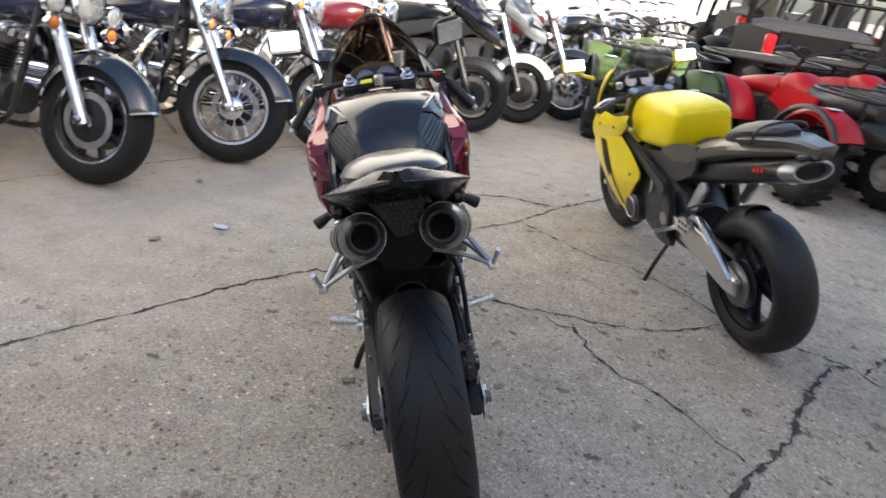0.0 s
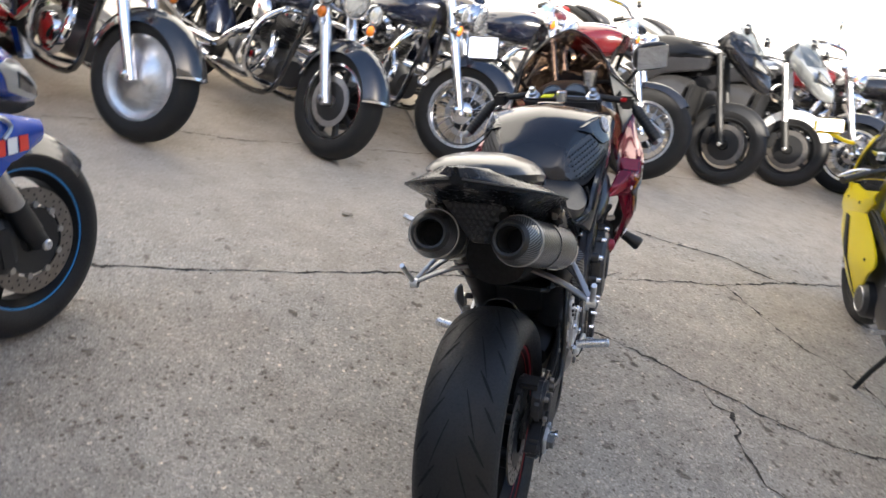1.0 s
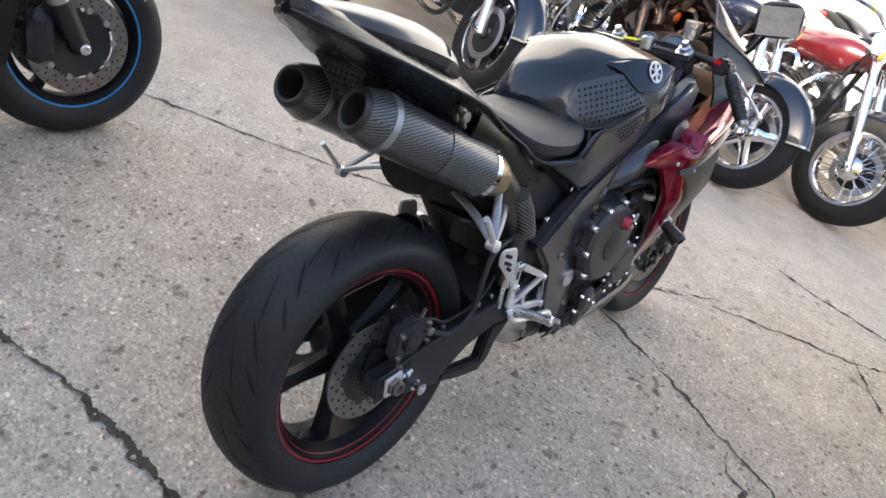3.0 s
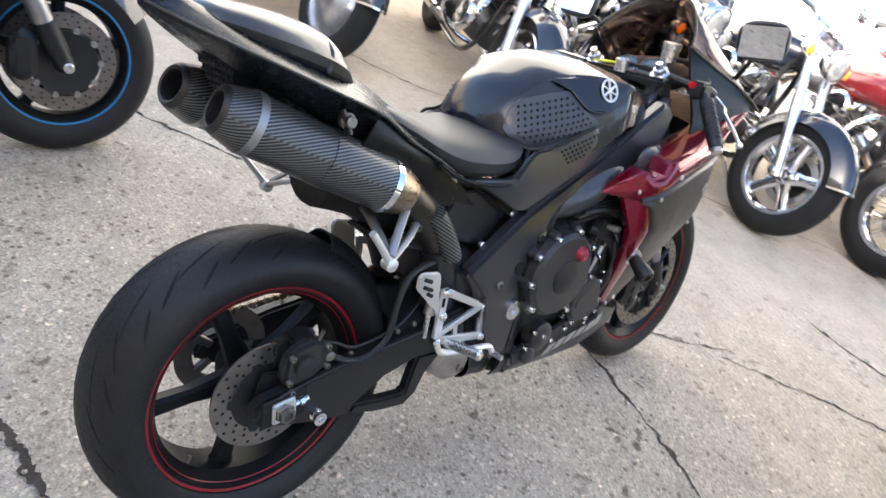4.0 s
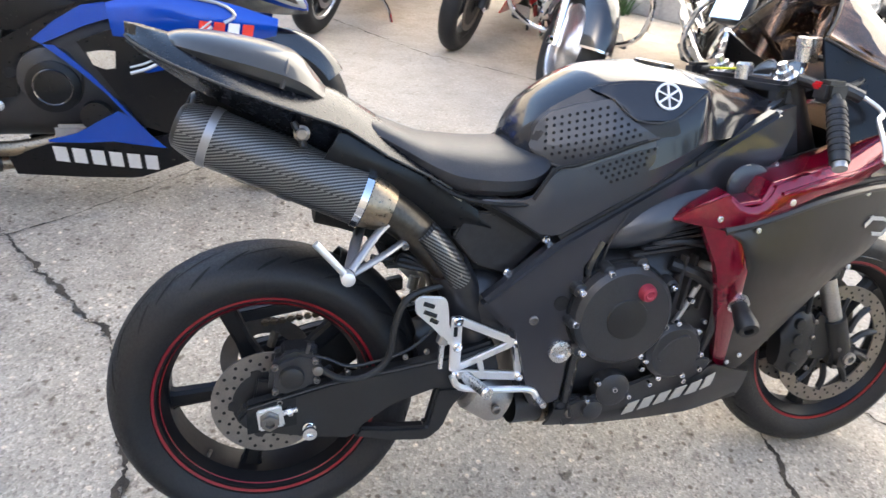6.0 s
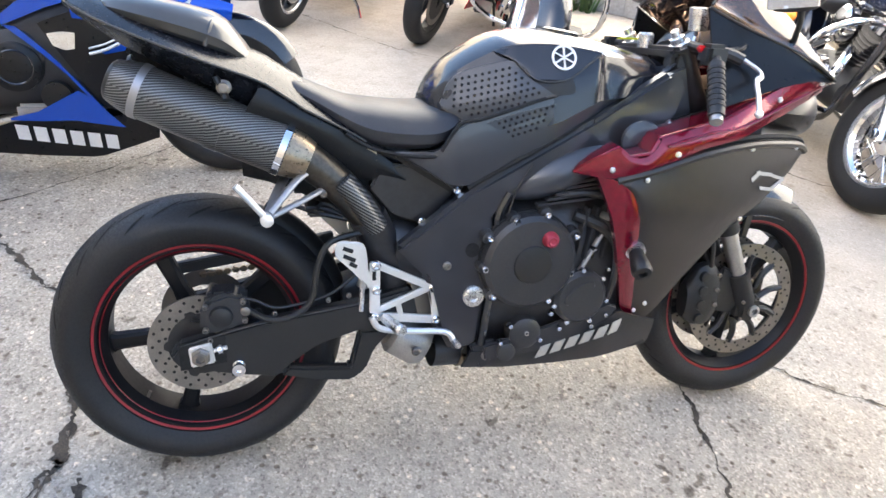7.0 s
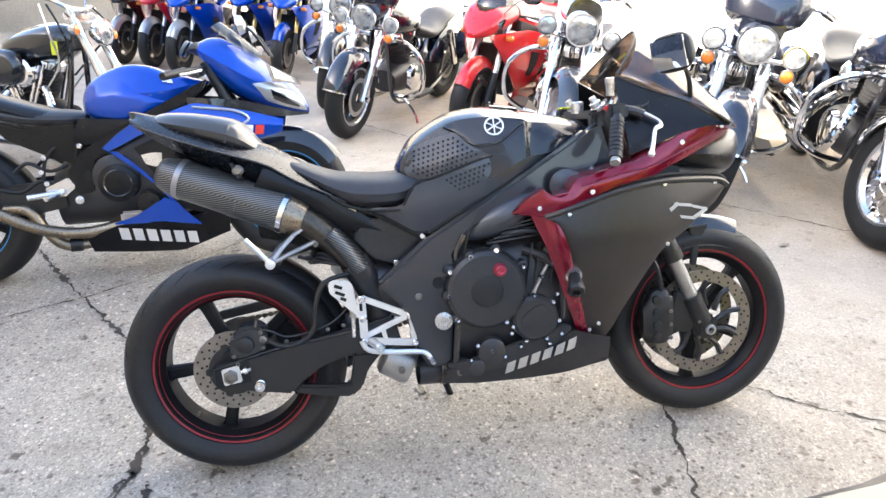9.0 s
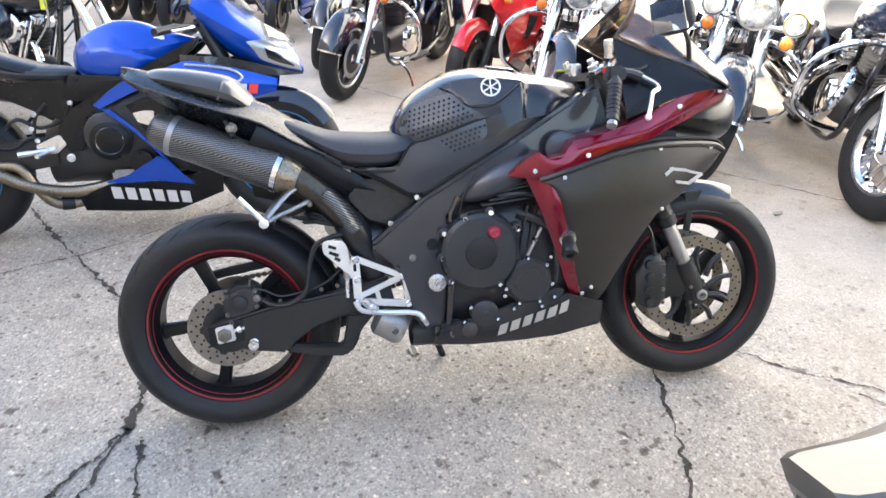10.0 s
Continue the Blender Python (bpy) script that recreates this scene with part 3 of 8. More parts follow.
CRACKS = [
    ([(-3.3, -1.2), (-1.9, 0.6), (-1.05, 1.88), (-0.87, 2.12), (-0.66, 2.45), (-0.53, 2.66), (-0.35, 2.96), (-0.18, 3.17), (0.26, 3.22), (0.48, 3.25), (0.66, 3.26), (0.86, 3.27), (1.07, 3.28), (1.31, 3.32), (1.50, 3.43), (1.65, 3.56), (1.95, 3.48), (2.15, 3.41), (2.26, 3.28), (2.6, 2.9)], 0.014),
    ([(0.0, 4.55), (0.22, 4.62), (0.50, 4.75), (0.66, 4.72), (0.81, 4.75), (1.05, 5.07), (1.5, 5.9)], 0.022),
    ([(0.22, 3.82), (0.44, 4.14), (0.60, 4.34), (0.81, 4.74)], 0.015),
    ([(0.58, 4.36), (0.72, 4.25), (0.87, 4.15), (1.07, 4.02), (1.24, 4.0), (1.5, 3.8), (1.7, 3.58)], 0.013),
    ([(0.85, 3.24), (0.91, 3.17), (0.98, 3.18), (1.07, 2.99), (1.18, 2.87), (1.28, 2.84), (1.43, 2.69), (1.57, 2.53)], 0.013),
    ([(2.15, 3.41), (2.06, 3.37), (1.95, 3.17), (1.86, 2.98), (1.80, 2.84), (1.77, 2.75), (1.71, 2.64), (1.59, 2.49), (1.51, 2.34), (1.38, 2.0), (1.2, 1.4)], 0.030),
    ([(-0.75, 0.1), (-0.52, 0.39), (-0.28, 0.71), (0.07, 1.19), (0.19, 1.37), (0.32, 1.48), (0.55, 1.60), (0.74, 1.69), (0.86, 1.69), (1.3, 1.75)], 0.020),
    ([(0.02, 3.40), (0.06, 3.51), (0.14, 3.68), (0.2, 3.9)], 0.009),
    ([(-3.6, 0.9), (-3.27, 1.19), (-2.74, 1.93), (-2.58, 2.46), (-2.47, 2.69), (-2.24, 2.96), (-2.02, 3.17), (-1.9, 3.38), (-1.2, 4.6), (0.1, 6.6)], 0.010),
    ([(0.05, 0.55), (-0.22, 0.84), (-0.4, 0.97), (-0.9, 1.25)], 0.007),
    ([(2.2, 3.36), (2.35, 3.56), (2.8, 4.1)], 0.016),
]
PITS = [([(0.63, 1.642), (0.702, 1.67), (0.761, 1.689), (0.795, 1.683), (0.827, 1.671)], [0.008, 0.018, 0.034, 0.030, 0.010]), ([(0.8, 1.751), (0.846, 1.773), (0.904, 1.799), (0.989, 1.844), (1.027, 1.863)], [0.012, 0.018, 0.010, 0.012, 0.008]), ([(0.827, 1.671), (0.897, 1.666), (0.972, 1.645), (1.03, 1.64), (1.085, 1.635)], [0.010, 0.014, 0.018, 0.022, 0.014])]
for i, (line, wds) in enumerate(PITS):
    ob = part("ground_pit", ribbon(line, wds, 0.0048 + 0.0006 * i, 80 + i), CRACK, smooth=False)
    tagged(ob, "broken dirt-filled pit where cracks meet", "crack", kind="structure")
for i, (line, wd) in enumerate(CRACKS):
    ob = part("ground_crack", ribbon(line, [wd * 0.8] * len(line), 0.0020 + 0.00025 * i, 40 + i), CRACK, smooth=False)
    tagged(ob, "dirt-filled dark crack in the concrete", "crack", kind="structure")


# loose grit along the wider cracks
rnd, bm = random.Random(31), bmesh.new()
for line, wd in CRACKS + [(pl, max(pw)) for pl, pw in PITS]:
    for a, b in zip(line, line[1:]):
        a, b = Vector((*a, 0)), Vector((*b, 0))
        for _ in range(int((b - a).length * (60 if wd > .015 else 18))):
            p = a.lerp(b, rnd.random()) + Vector((rnd.gauss(0, wd * .8 + .006), rnd.gauss(0, wd * .8 + .006), 0))
            r = rnd.choice((.0015, .002, .0025, .0035, .0055))
            geo = bmesh.ops.create_icosphere(bm, subdivisions=1, radius=r)
            for v in geo["verts"]:
                v.co = Vector((v.co.x * rnd.uniform(.8, 1.4), v.co.y * rnd.uniform(.8, 1.4), v.co.z * .7)) + p + Vector((0, 0, r * .45 + .002))
tagged(part("grit", bm, GRIT, smooth=False), "loose grit and small stones in the cracks", "gravel", kind="stuff")


def slab(name, a, b, height, thick, material, label, base=0.0):
    """A straight wall from a to b on the plan."""
    a, b = Vector((*a, 0)), Vector((*b, 0))
    d = b - a
    m = Matrix.Translation((a + b) / 2) @ Matrix.Rotation(math.atan2(d.y, d.x), 4, "Z")
    ob = part(name, block(0, 0, base + (height - base) / 2, d.length, thick, height - base, 0.0, m), material, smooth=False)
    return tagged(ob, label, "wall", kind="structure")


# the white wall behind the row of cruisers, on a course of grey blocks
W0, W1 = (-5.75, 1.6), (3.7, 20.2)
slab("wall_north", W0, W1, 6.5, 0.25, WALL_WHITE, "sunlit white painted wall behind the motorcycles", 0.62)
wall_base = slab("wall_base", W0, W1, 0.62, 0.30, BLOCK_GREY, "rough grey concrete block base of the wall")
# an unseen building added on the sunny side, whose shade covers the lot
slab("wall_south", (-9.0, -13.2), (15.0, 10.8), 4.6, 0.4, SIDING, "unseen tan sided wall added to shade the lot")
slab("wall_west", (-11.5, 8.0), (-9.2, -13.2), 4.0, 0.3, SIDING, "tan wall closing the lot")
# ---------------------------------------------------------------- kinds of vehicles
# In every machine's own axes x points to its right, y ahead and z up.


def stand_pose(x, y, heading, lean=8.0):
    """A machine on its side stand at (x, y), heading in degrees from +y, leaning to its left."""
    return pose(x, y, 0, 0, -lean, heading)


def steer(th, degrees, names):
    """Turns the front end about the raked steering head."""
    ax = Vector((0, -0.44, 0.90)).normalized()
    p = Vector((0, -0.20, 0.72))
    m = Matrix.Translation(p) @ Matrix.Rotation(radians(degrees), 4, ax) @ Matrix.Translation(-p)
    for o in th.children:
        if o.name.split(".")[0] in names:
            o.matrix_basis = m @ o.matrix_basis


FRONT_END = ("front_wheel", "fork_leg", "front_fender", "triple_clamp", "headlight", "passing_lamp", "turn_signal", "lamp_bar", "nacelle", "fairing", "windshield", "handlebar", "mirror", "signal_stem")


def lamp(th, at, r, bezel=CHROME, lens=LAMP_GLASS, name="headlight", depth=0.1, tilt=0.0):
    m = Matrix.Translation(at) @ Matrix.Rotation(radians(-90 + tilt), 4, "X")
    h = part(name, lathe([(-depth, 0.0), (-depth * 0.9, r * 0.45), (-depth * 0.4, r * 0.9), (0, r), (0.012, r), (0.012, r * 0.9)], m, 28), bezel, th)
    part("lens", lathe([(0.006, r * 0.92), (0.016, r * 0.8), (0.024, r * 0.45), (0.026, 0.0)], m, 28), lens, h, "clear fluted lamp lens" if lens is LAMP_GLASS else "")
    return h


def handlebar(th, pts, r=0.012, metal=CHROME, grip=0.12, lever=True):
    """Both halves of a bar; pts runs from the middle to the right end."""
    for s in (-1, 1):
        q = [Vector((s * x, y, z)) for x, y, z in pts]
        bar = part("handlebar", tube(q, r, 8, 5), metal, th)
        d = (q[-1] - q[-2]).normalized()
        part("grip", tube([q[-1] - d * grip, q[-1] + d * 0.004], r * 1.45, 10, 1), BLACK_PLASTIC, bar)
        if lever:
            e = q[-1] - d * grip
            part("lever", tube([e + Vector((0, 0.02, 0.0)), e + d * 0.03 + Vector((0, 0.055, 0)), e + d * 0.14 + Vector((0, 0.05, -0.01))], 0.006, 6, 3), metal, bar)


def mirrors(th, x, y, z, base, w=0.075, h=0.05, back=CHROME, stalk=CHROME):
    for s in (-1, 1):
        mr = part("mirror", lathe([(0.0, 0.0), (0.0, w * 0.95), (-0.004, w), (0.02, w * 0.8), (0.03, 0.0)],
                                  Matrix.Translation((s * x, y, z)) @ Matrix.Rotation(radians(-90 + 8), 4, "X") @ Matrix.Diagonal((1, h / w, 1, 1)), 20), back, th)
        part("mirror_glass", lathe([(-0.0045, w * 0.92), (-0.0055, 0.0)], Matrix.Translation((s * x, y, z)) @ Matrix.Rotation(radians(-82), 4, "X") @ Matrix.Diagonal((1, h / w, 1, 1)), 20), MIRROR, mr)
        part("stalk", tube([(s * base[0], base[1], base[2]), (s * (base[0] + x) / 2, (base[1] + y) / 2, base[2] + (z - base[2]) * 0.75), (s * x, y + 0.015, z)], 0.006, 6, 4), stalk, mr)


def v_twin(th, y, z, metal=CHROME):
    """A finned V-twin with its crankcase, air cleaner and covers."""
    e = part("engine", body([(y - 0.27, 0.10, z - 0.12, z + 0.08), (y - 0.18, 0.15, z - 0.14, z + 0.10), (y + 0.05, 0.15, z - 0.14, z + 0.10), (y + 0.22, 0.11, z - 0.12, z + 0.05)], 20), ENGINE_BLACK, th)
    for s in (-1, 1):
        m = Matrix.Translation((0, y, z + 0.05)) @ Matrix.Rotation(radians(-23 * s), 4, "X")
        prof = [(0.0, 0.0), (0.0, 0.06)]
        for i in range(10):
            h = 0.02 + i * 0.022
            prof += [(h, 0.058), (h + 0.003, 0.084), (h + 0.009, 0.084), (h + 0.012, 0.058)]
        prof += [(0.25, 0.07), (0.30, 0.075), (0.335, 0.05), (0.335, 0.0)]
        part("cylinder", lathe(prof, m, 18), ENGINE_BLACK, e)
        part("rocker_cover", lathe([(0.27, 0.0), (0.27, 0.085), (0.31, 0.085), (0.345, 0.06), (0.35, 0.0)], m, 18), metal, e)
    part("air_cleaner", lathe([(0.12, 0.0), (0.12, 0.085), (0.17, 0.09), (0.185, 0.07), (0.19, 0.0)], turn_x(y + 0.02, z + 0.26), 26), metal, e)
    for s in (-1, 1):
        part("engine_cover", lathe([(s * 0.13, 0.0), (s * 0.13, 0.11), (s * 0.165, 0.10), (s * 0.175, 0.05), (s * 0.175, 0.0)], turn_x(y - 0.02, z - 0.02), 26), metal, e)
    return e


def cruiser(m, label, wheel_style="wire", paint=NAVY_PAINT, front="nacelle", bags=True, wide_bar=True, line=None, rim_mat=CHROME, guard=True, tyre_r=0.325, windshield=False, bar_z=1.08, fender=True, turn=8.0, tank=None, lip=ALU, group="cruisers along the white wall"):
    """A heavy cruiser; its origin is where the front tyre meets the ground."""
    th = thing("cruiser_motorcycle", m, label, "motorcycle", group)
    R = tyre_r
    wheel(th, 0, R, R, 0.135, 0.225, wheel_style, rim_mat, rubber=RUBBER_OLD, disc=0.145, disc_mat=ALU_DULL, spokes=9 if rim_mat is BLACK_PLASTIC else 5, hub_mat=CHROME, n=44, name="front_wheel", lip=lip, sides=(-1,) if wheel_style in ("wire", "solid") or rim_mat is CHROME else (-1, 1))
    wheel(th, -1.62, R, R, 0.15, 0.225, "cast" if wheel_style != "wire" else "wire", rim_mat, rubber=RUBBER_OLD, disc=0.14, n=36, name="rear_wheel", sides=(-1,))
    for s in (-1, 1):
        leg = part("fork_leg", tube([(s * 0.105, 0.015, R - 0.02), (s * 0.105, -0.18, 0.70)], 0.031, 14, 1), CHROME if rim_mat is not BLACK_PLASTIC else ALU, th)
        part("fork_tube", tube([(s * 0.105, -0.18, 0.70), (s * 0.105, -0.34, 1.02)], 0.027 if front == "bare" else 0.036, 14, 1), CHROME, leg)
        part("axle_cap", lathe([(s * 0.09, 0.0), (s * 0.09, 0.026), (s * 0.15, 0.022), (s * 0.155, 0.0)], turn_x(0, R), 14), CHROME, leg)
    if fender:
        f = part("front_fender", mudguard(R + 0.035, 0.19, 17, 165, 0, R, 0.085), paint, th)
        if paint is not MAROON:
            part("fender_trim", mudguard(R + 0.0385, 0.196, 157, 165.4, 0, R, 0.088), CHROME, f)
            part("fender_trim", mudguard(R + 0.039, 0.195, 17, 19, 0, R, 0.088), CHROME, f)
    else:
        part("front_fender", mudguard(R + 0.02, 0.13, 50, 150, 0, R, 0.05), paint, th)
    part("triple_clamp", block(0, -0.33, 0.99, 0.27, 0.09, 0.05, 0.012), CHROME, th)
    # head
    if front in ("nacelle", "batwing"):
        lamp(th, (0, -0.12, 0.885), 0.098, tilt=-4)
        for s in (-1, 1):
            lamp(th, (s * 0.205, -0.15, 0.86), 0.060, name="passing_lamp", depth=0.07)
            lamp(th, (s * 0.20, -0.15, 0.765), 0.036, lens=AMBER, name="turn_signal", depth=0.05)
        part("lamp_bar", tube([(-0.23, -0.18, 0.83), (0, -0.20, 0.81), (0.23, -0.18, 0.83)], 0.016, 8), CHROME, th)
        part("nacelle", body([(-0.40, 0.11, 0.90, 1.06), (-0.28, 0.13, 0.86, 1.08), (-0.16, 0.11, 0.86, 1.06)], 18), CHROME if front == "nacelle" else paint, th)
    else:
        lamp(th, (0, -0.17, 0.90), 0.085)
        for s in (-1, 1):
            lamp(th, (s * 0.20, -0.24, 0.90), 0.034, lens=AMBER, name="turn_signal", depth=0.05)
            part("signal_stem", tube([(s * 0.1, -0.28, 0.91), (s * 0.2, -0.27, 0.90)], 0.008, 6, 1), CHROME, th)
    if front == "batwing":
        fr = part("fairing", loft([[(hw * math.sin(a) , y + 0.16 * (1 - math.cos(a)) * -1, zc + h * math.cos(b)) for a, b in
                  ((radians(-80 + 160 * i / 11), radians(90)) for i in range(12))] for y, hw, zc, h in ((-0.20, 0.15, 0.95, 0.0), (-0.13, 0.20, 1.00, 0.0), (-0.14, 0.235, 1.10, 0.0), (-0.19, 0.22, 1.20, 0.0), (-0.24, 0.18, 1.25, 0.0))], cap=False, wrap=False), paint, th)
        sol = fr.modifiers.new("thickness", "SOLIDIFY")
        sol.thickness = 0.012
        windshield = True
    if windshield:
        ws = part("windshield", loft([[(hw * math.sin(radians(-70 + 140 * i / 9)), y - 0.14 * (1 - math.cos(radians(-70 + 140 * i / 9))), z) for i in range(10)]
                                      for y, hw, z in (((-0.22, 0.20, 1.22), (-0.28, 0.19, 1.30), (-0.35, 0.15, 1.36)) if front == "batwing" else ((-0.22, 0.32, 1.24), (-0.30, 0.31, 1.36), (-0.39, 0.25, 1.46)))], cap=False, wrap=False), SCREEN_DARK if front == "batwing" else SCREEN_CLEAR, th)
        sol = ws.modifiers.new("thickness", "SOLIDIFY")
        sol.thickness = 0.004
    w = 0.42 if wide_bar else 0.36
    handlebar(th, [(0.0, -0.36, 1.04), (0.10, -0.37, 1.05), (0.22, -0.40, bar_z), (w - 0.1, -0.52, bar_z), (w, -0.64, bar_z - 0.03)], 0.013)
    mirrors(th, 0.40, -0.50, bar_z + 0.14, (w - 0.12, -0.5, bar_z), 0.07, 0.045)
    # body
    part("fuel_tank", body([(-0.95, 0.06, 0.70, 0.80), (-0.85, 0.13, 0.70, 0.87), (-0.65, 0.165, 0.70, 0.93), (-0.48, 0.15, 0.73, 0.95), (-0.37, 0.07, 0.80, 0.93)], 24), tank or paint, th)
    part("tank_console", body([(-0.86, 0.03, 0.86, 0.885), (-0.65, 0.045, 0.92, 0.945), (-0.48, 0.035, 0.94, 0.963)], 14), CHROME, th)
    part("seat", body([(-1.62, 0.10, 0.74, 0.82), (-1.42, 0.14, 0.70, 0.83), (-1.28, 0.14, 0.66, 0.75), (-1.08, 0.16, 0.62, 0.72), (-0.92, 0.09, 0.66, 0.76)], 22), BLACK_VINYL, th)
    part("rear_fender", mudguard(R + 0.05, 0.22, 10, 172, -1.62, R, 0.09), paint, th)
    e = v_twin(th, -0.72, 0.38)
    for s in (-1, 1):
        part("frame_tube", tube([(s * 0.05, -0.38, 0.92), (s * 0.09, -0.42, 0.45), (s * 0.13, -0.52, 0.20), (s * 0.14, -1.1, 0.20), (s * 0.12, -1.5, 0.34)], 0.018, 8), BLACK_GLOSS, th)
        part("footboard", block(s * 0.30, -0.60, 0.29, 0.11, 0.30, 0.02, 0.008), BLACK_PLASTIC, th)
        part("shock", tube([(s * 0.16, -1.55, 0.36), (s * 0.16, -1.38, 0.66)], 0.03, 10, 1), CHROME, th)
    part("exhaust_pipe", tube([(0.10, -0.60, 0.55), (0.17, -0.50, 0.42), (0.19, -0.62, 0.27), (0.20, -1.0, 0.25)], 0.024, 10), CHROME, th)
    part("exhaust_pipe", tube([(0.10, -0.85, 0.55), (0.18, -0.92, 0.45), (0.20, -1.02, 0.36), (0.21, -1.2, 0.33)], 0.024, 10), CHROME, th)
    for zz in (0.25, 0.34):
        part("muffler", lathe([(0.0, 0.024), (0.1, 0.045), (0.75, 0.05), (0.78, 0.045), (0.78, 0.03), (0.6, 0.03)], along((0.21, -1.05, zz), (0.22, -1.9, zz + 0.02)), 18), CHROME, th)
    if guard:
        for s in (-1, 1):
            part("crash_bar", tube([(s * 0.07, -0.40, 0.72), (s * 0.26, -0.36, 0.70), (s * 0.39, -0.37, 0.58), (s * 0.39, -0.41, 0.38), (s * 0.26, -0.46, 0.28), (s * 0.10, -0.46, 0.26)], 0.016, 10, 6), CHROME, th)
    if bags:
        for s in (-1, 1):
            bg = part("saddlebag", body([(-2.02, 0.055, 0.42, 0.66), (-1.95, 0.085, 0.38, 0.72), (-1.5, 0.085, 0.38, 0.73), (-1.36, 0.05, 0.45, 0.70)], 20), paint, th)
            bg.location.x = s * 0.285
            part("bag_lid_trim", tube([(0.088, -1.96, 0.62), (0.09, -1.7, 0.63), (0.088, -1.45, 0.62)], 0.005, 6), CHROME, bg)
    lamp(th, (0, -1.62 - R - 0.05, R + 0.24), 0.035, lens=RED_LENS, name="tail_light", depth=0.04).rotation_euler = (0, 0, 0)
    part("side_stand", tube([(-0.14, -0.62, 0.20), (-0.26, -0.60, 0.10), (-0.34, -0.54, -0.02)], 0.012, 8), CHROME, th)
    steer(th, turn, FRONT_END)
    return th


def sport_wheels(th, rim_mat, line, wb=1.40, rim_r=0.214, discs=True):
    f = wheel(th, 0, 0.30, 0.30, 0.12, rim_r, "cast", rim_mat, line=line, disc=0.155 if discs else 0.0, spokes=3 if rim_mat is BLACK_PLASTIC else 5, n=52, name="front_wheel")
    r = wheel(th, -wb, 0.315, 0.315, 0.185, rim_r, "cast", rim_mat, line=line, disc=0.11, spokes=3 if rim_mat is BLACK_PLASTIC else 5, n=52, phase=0.5, name="rear_wheel")
    return f, r


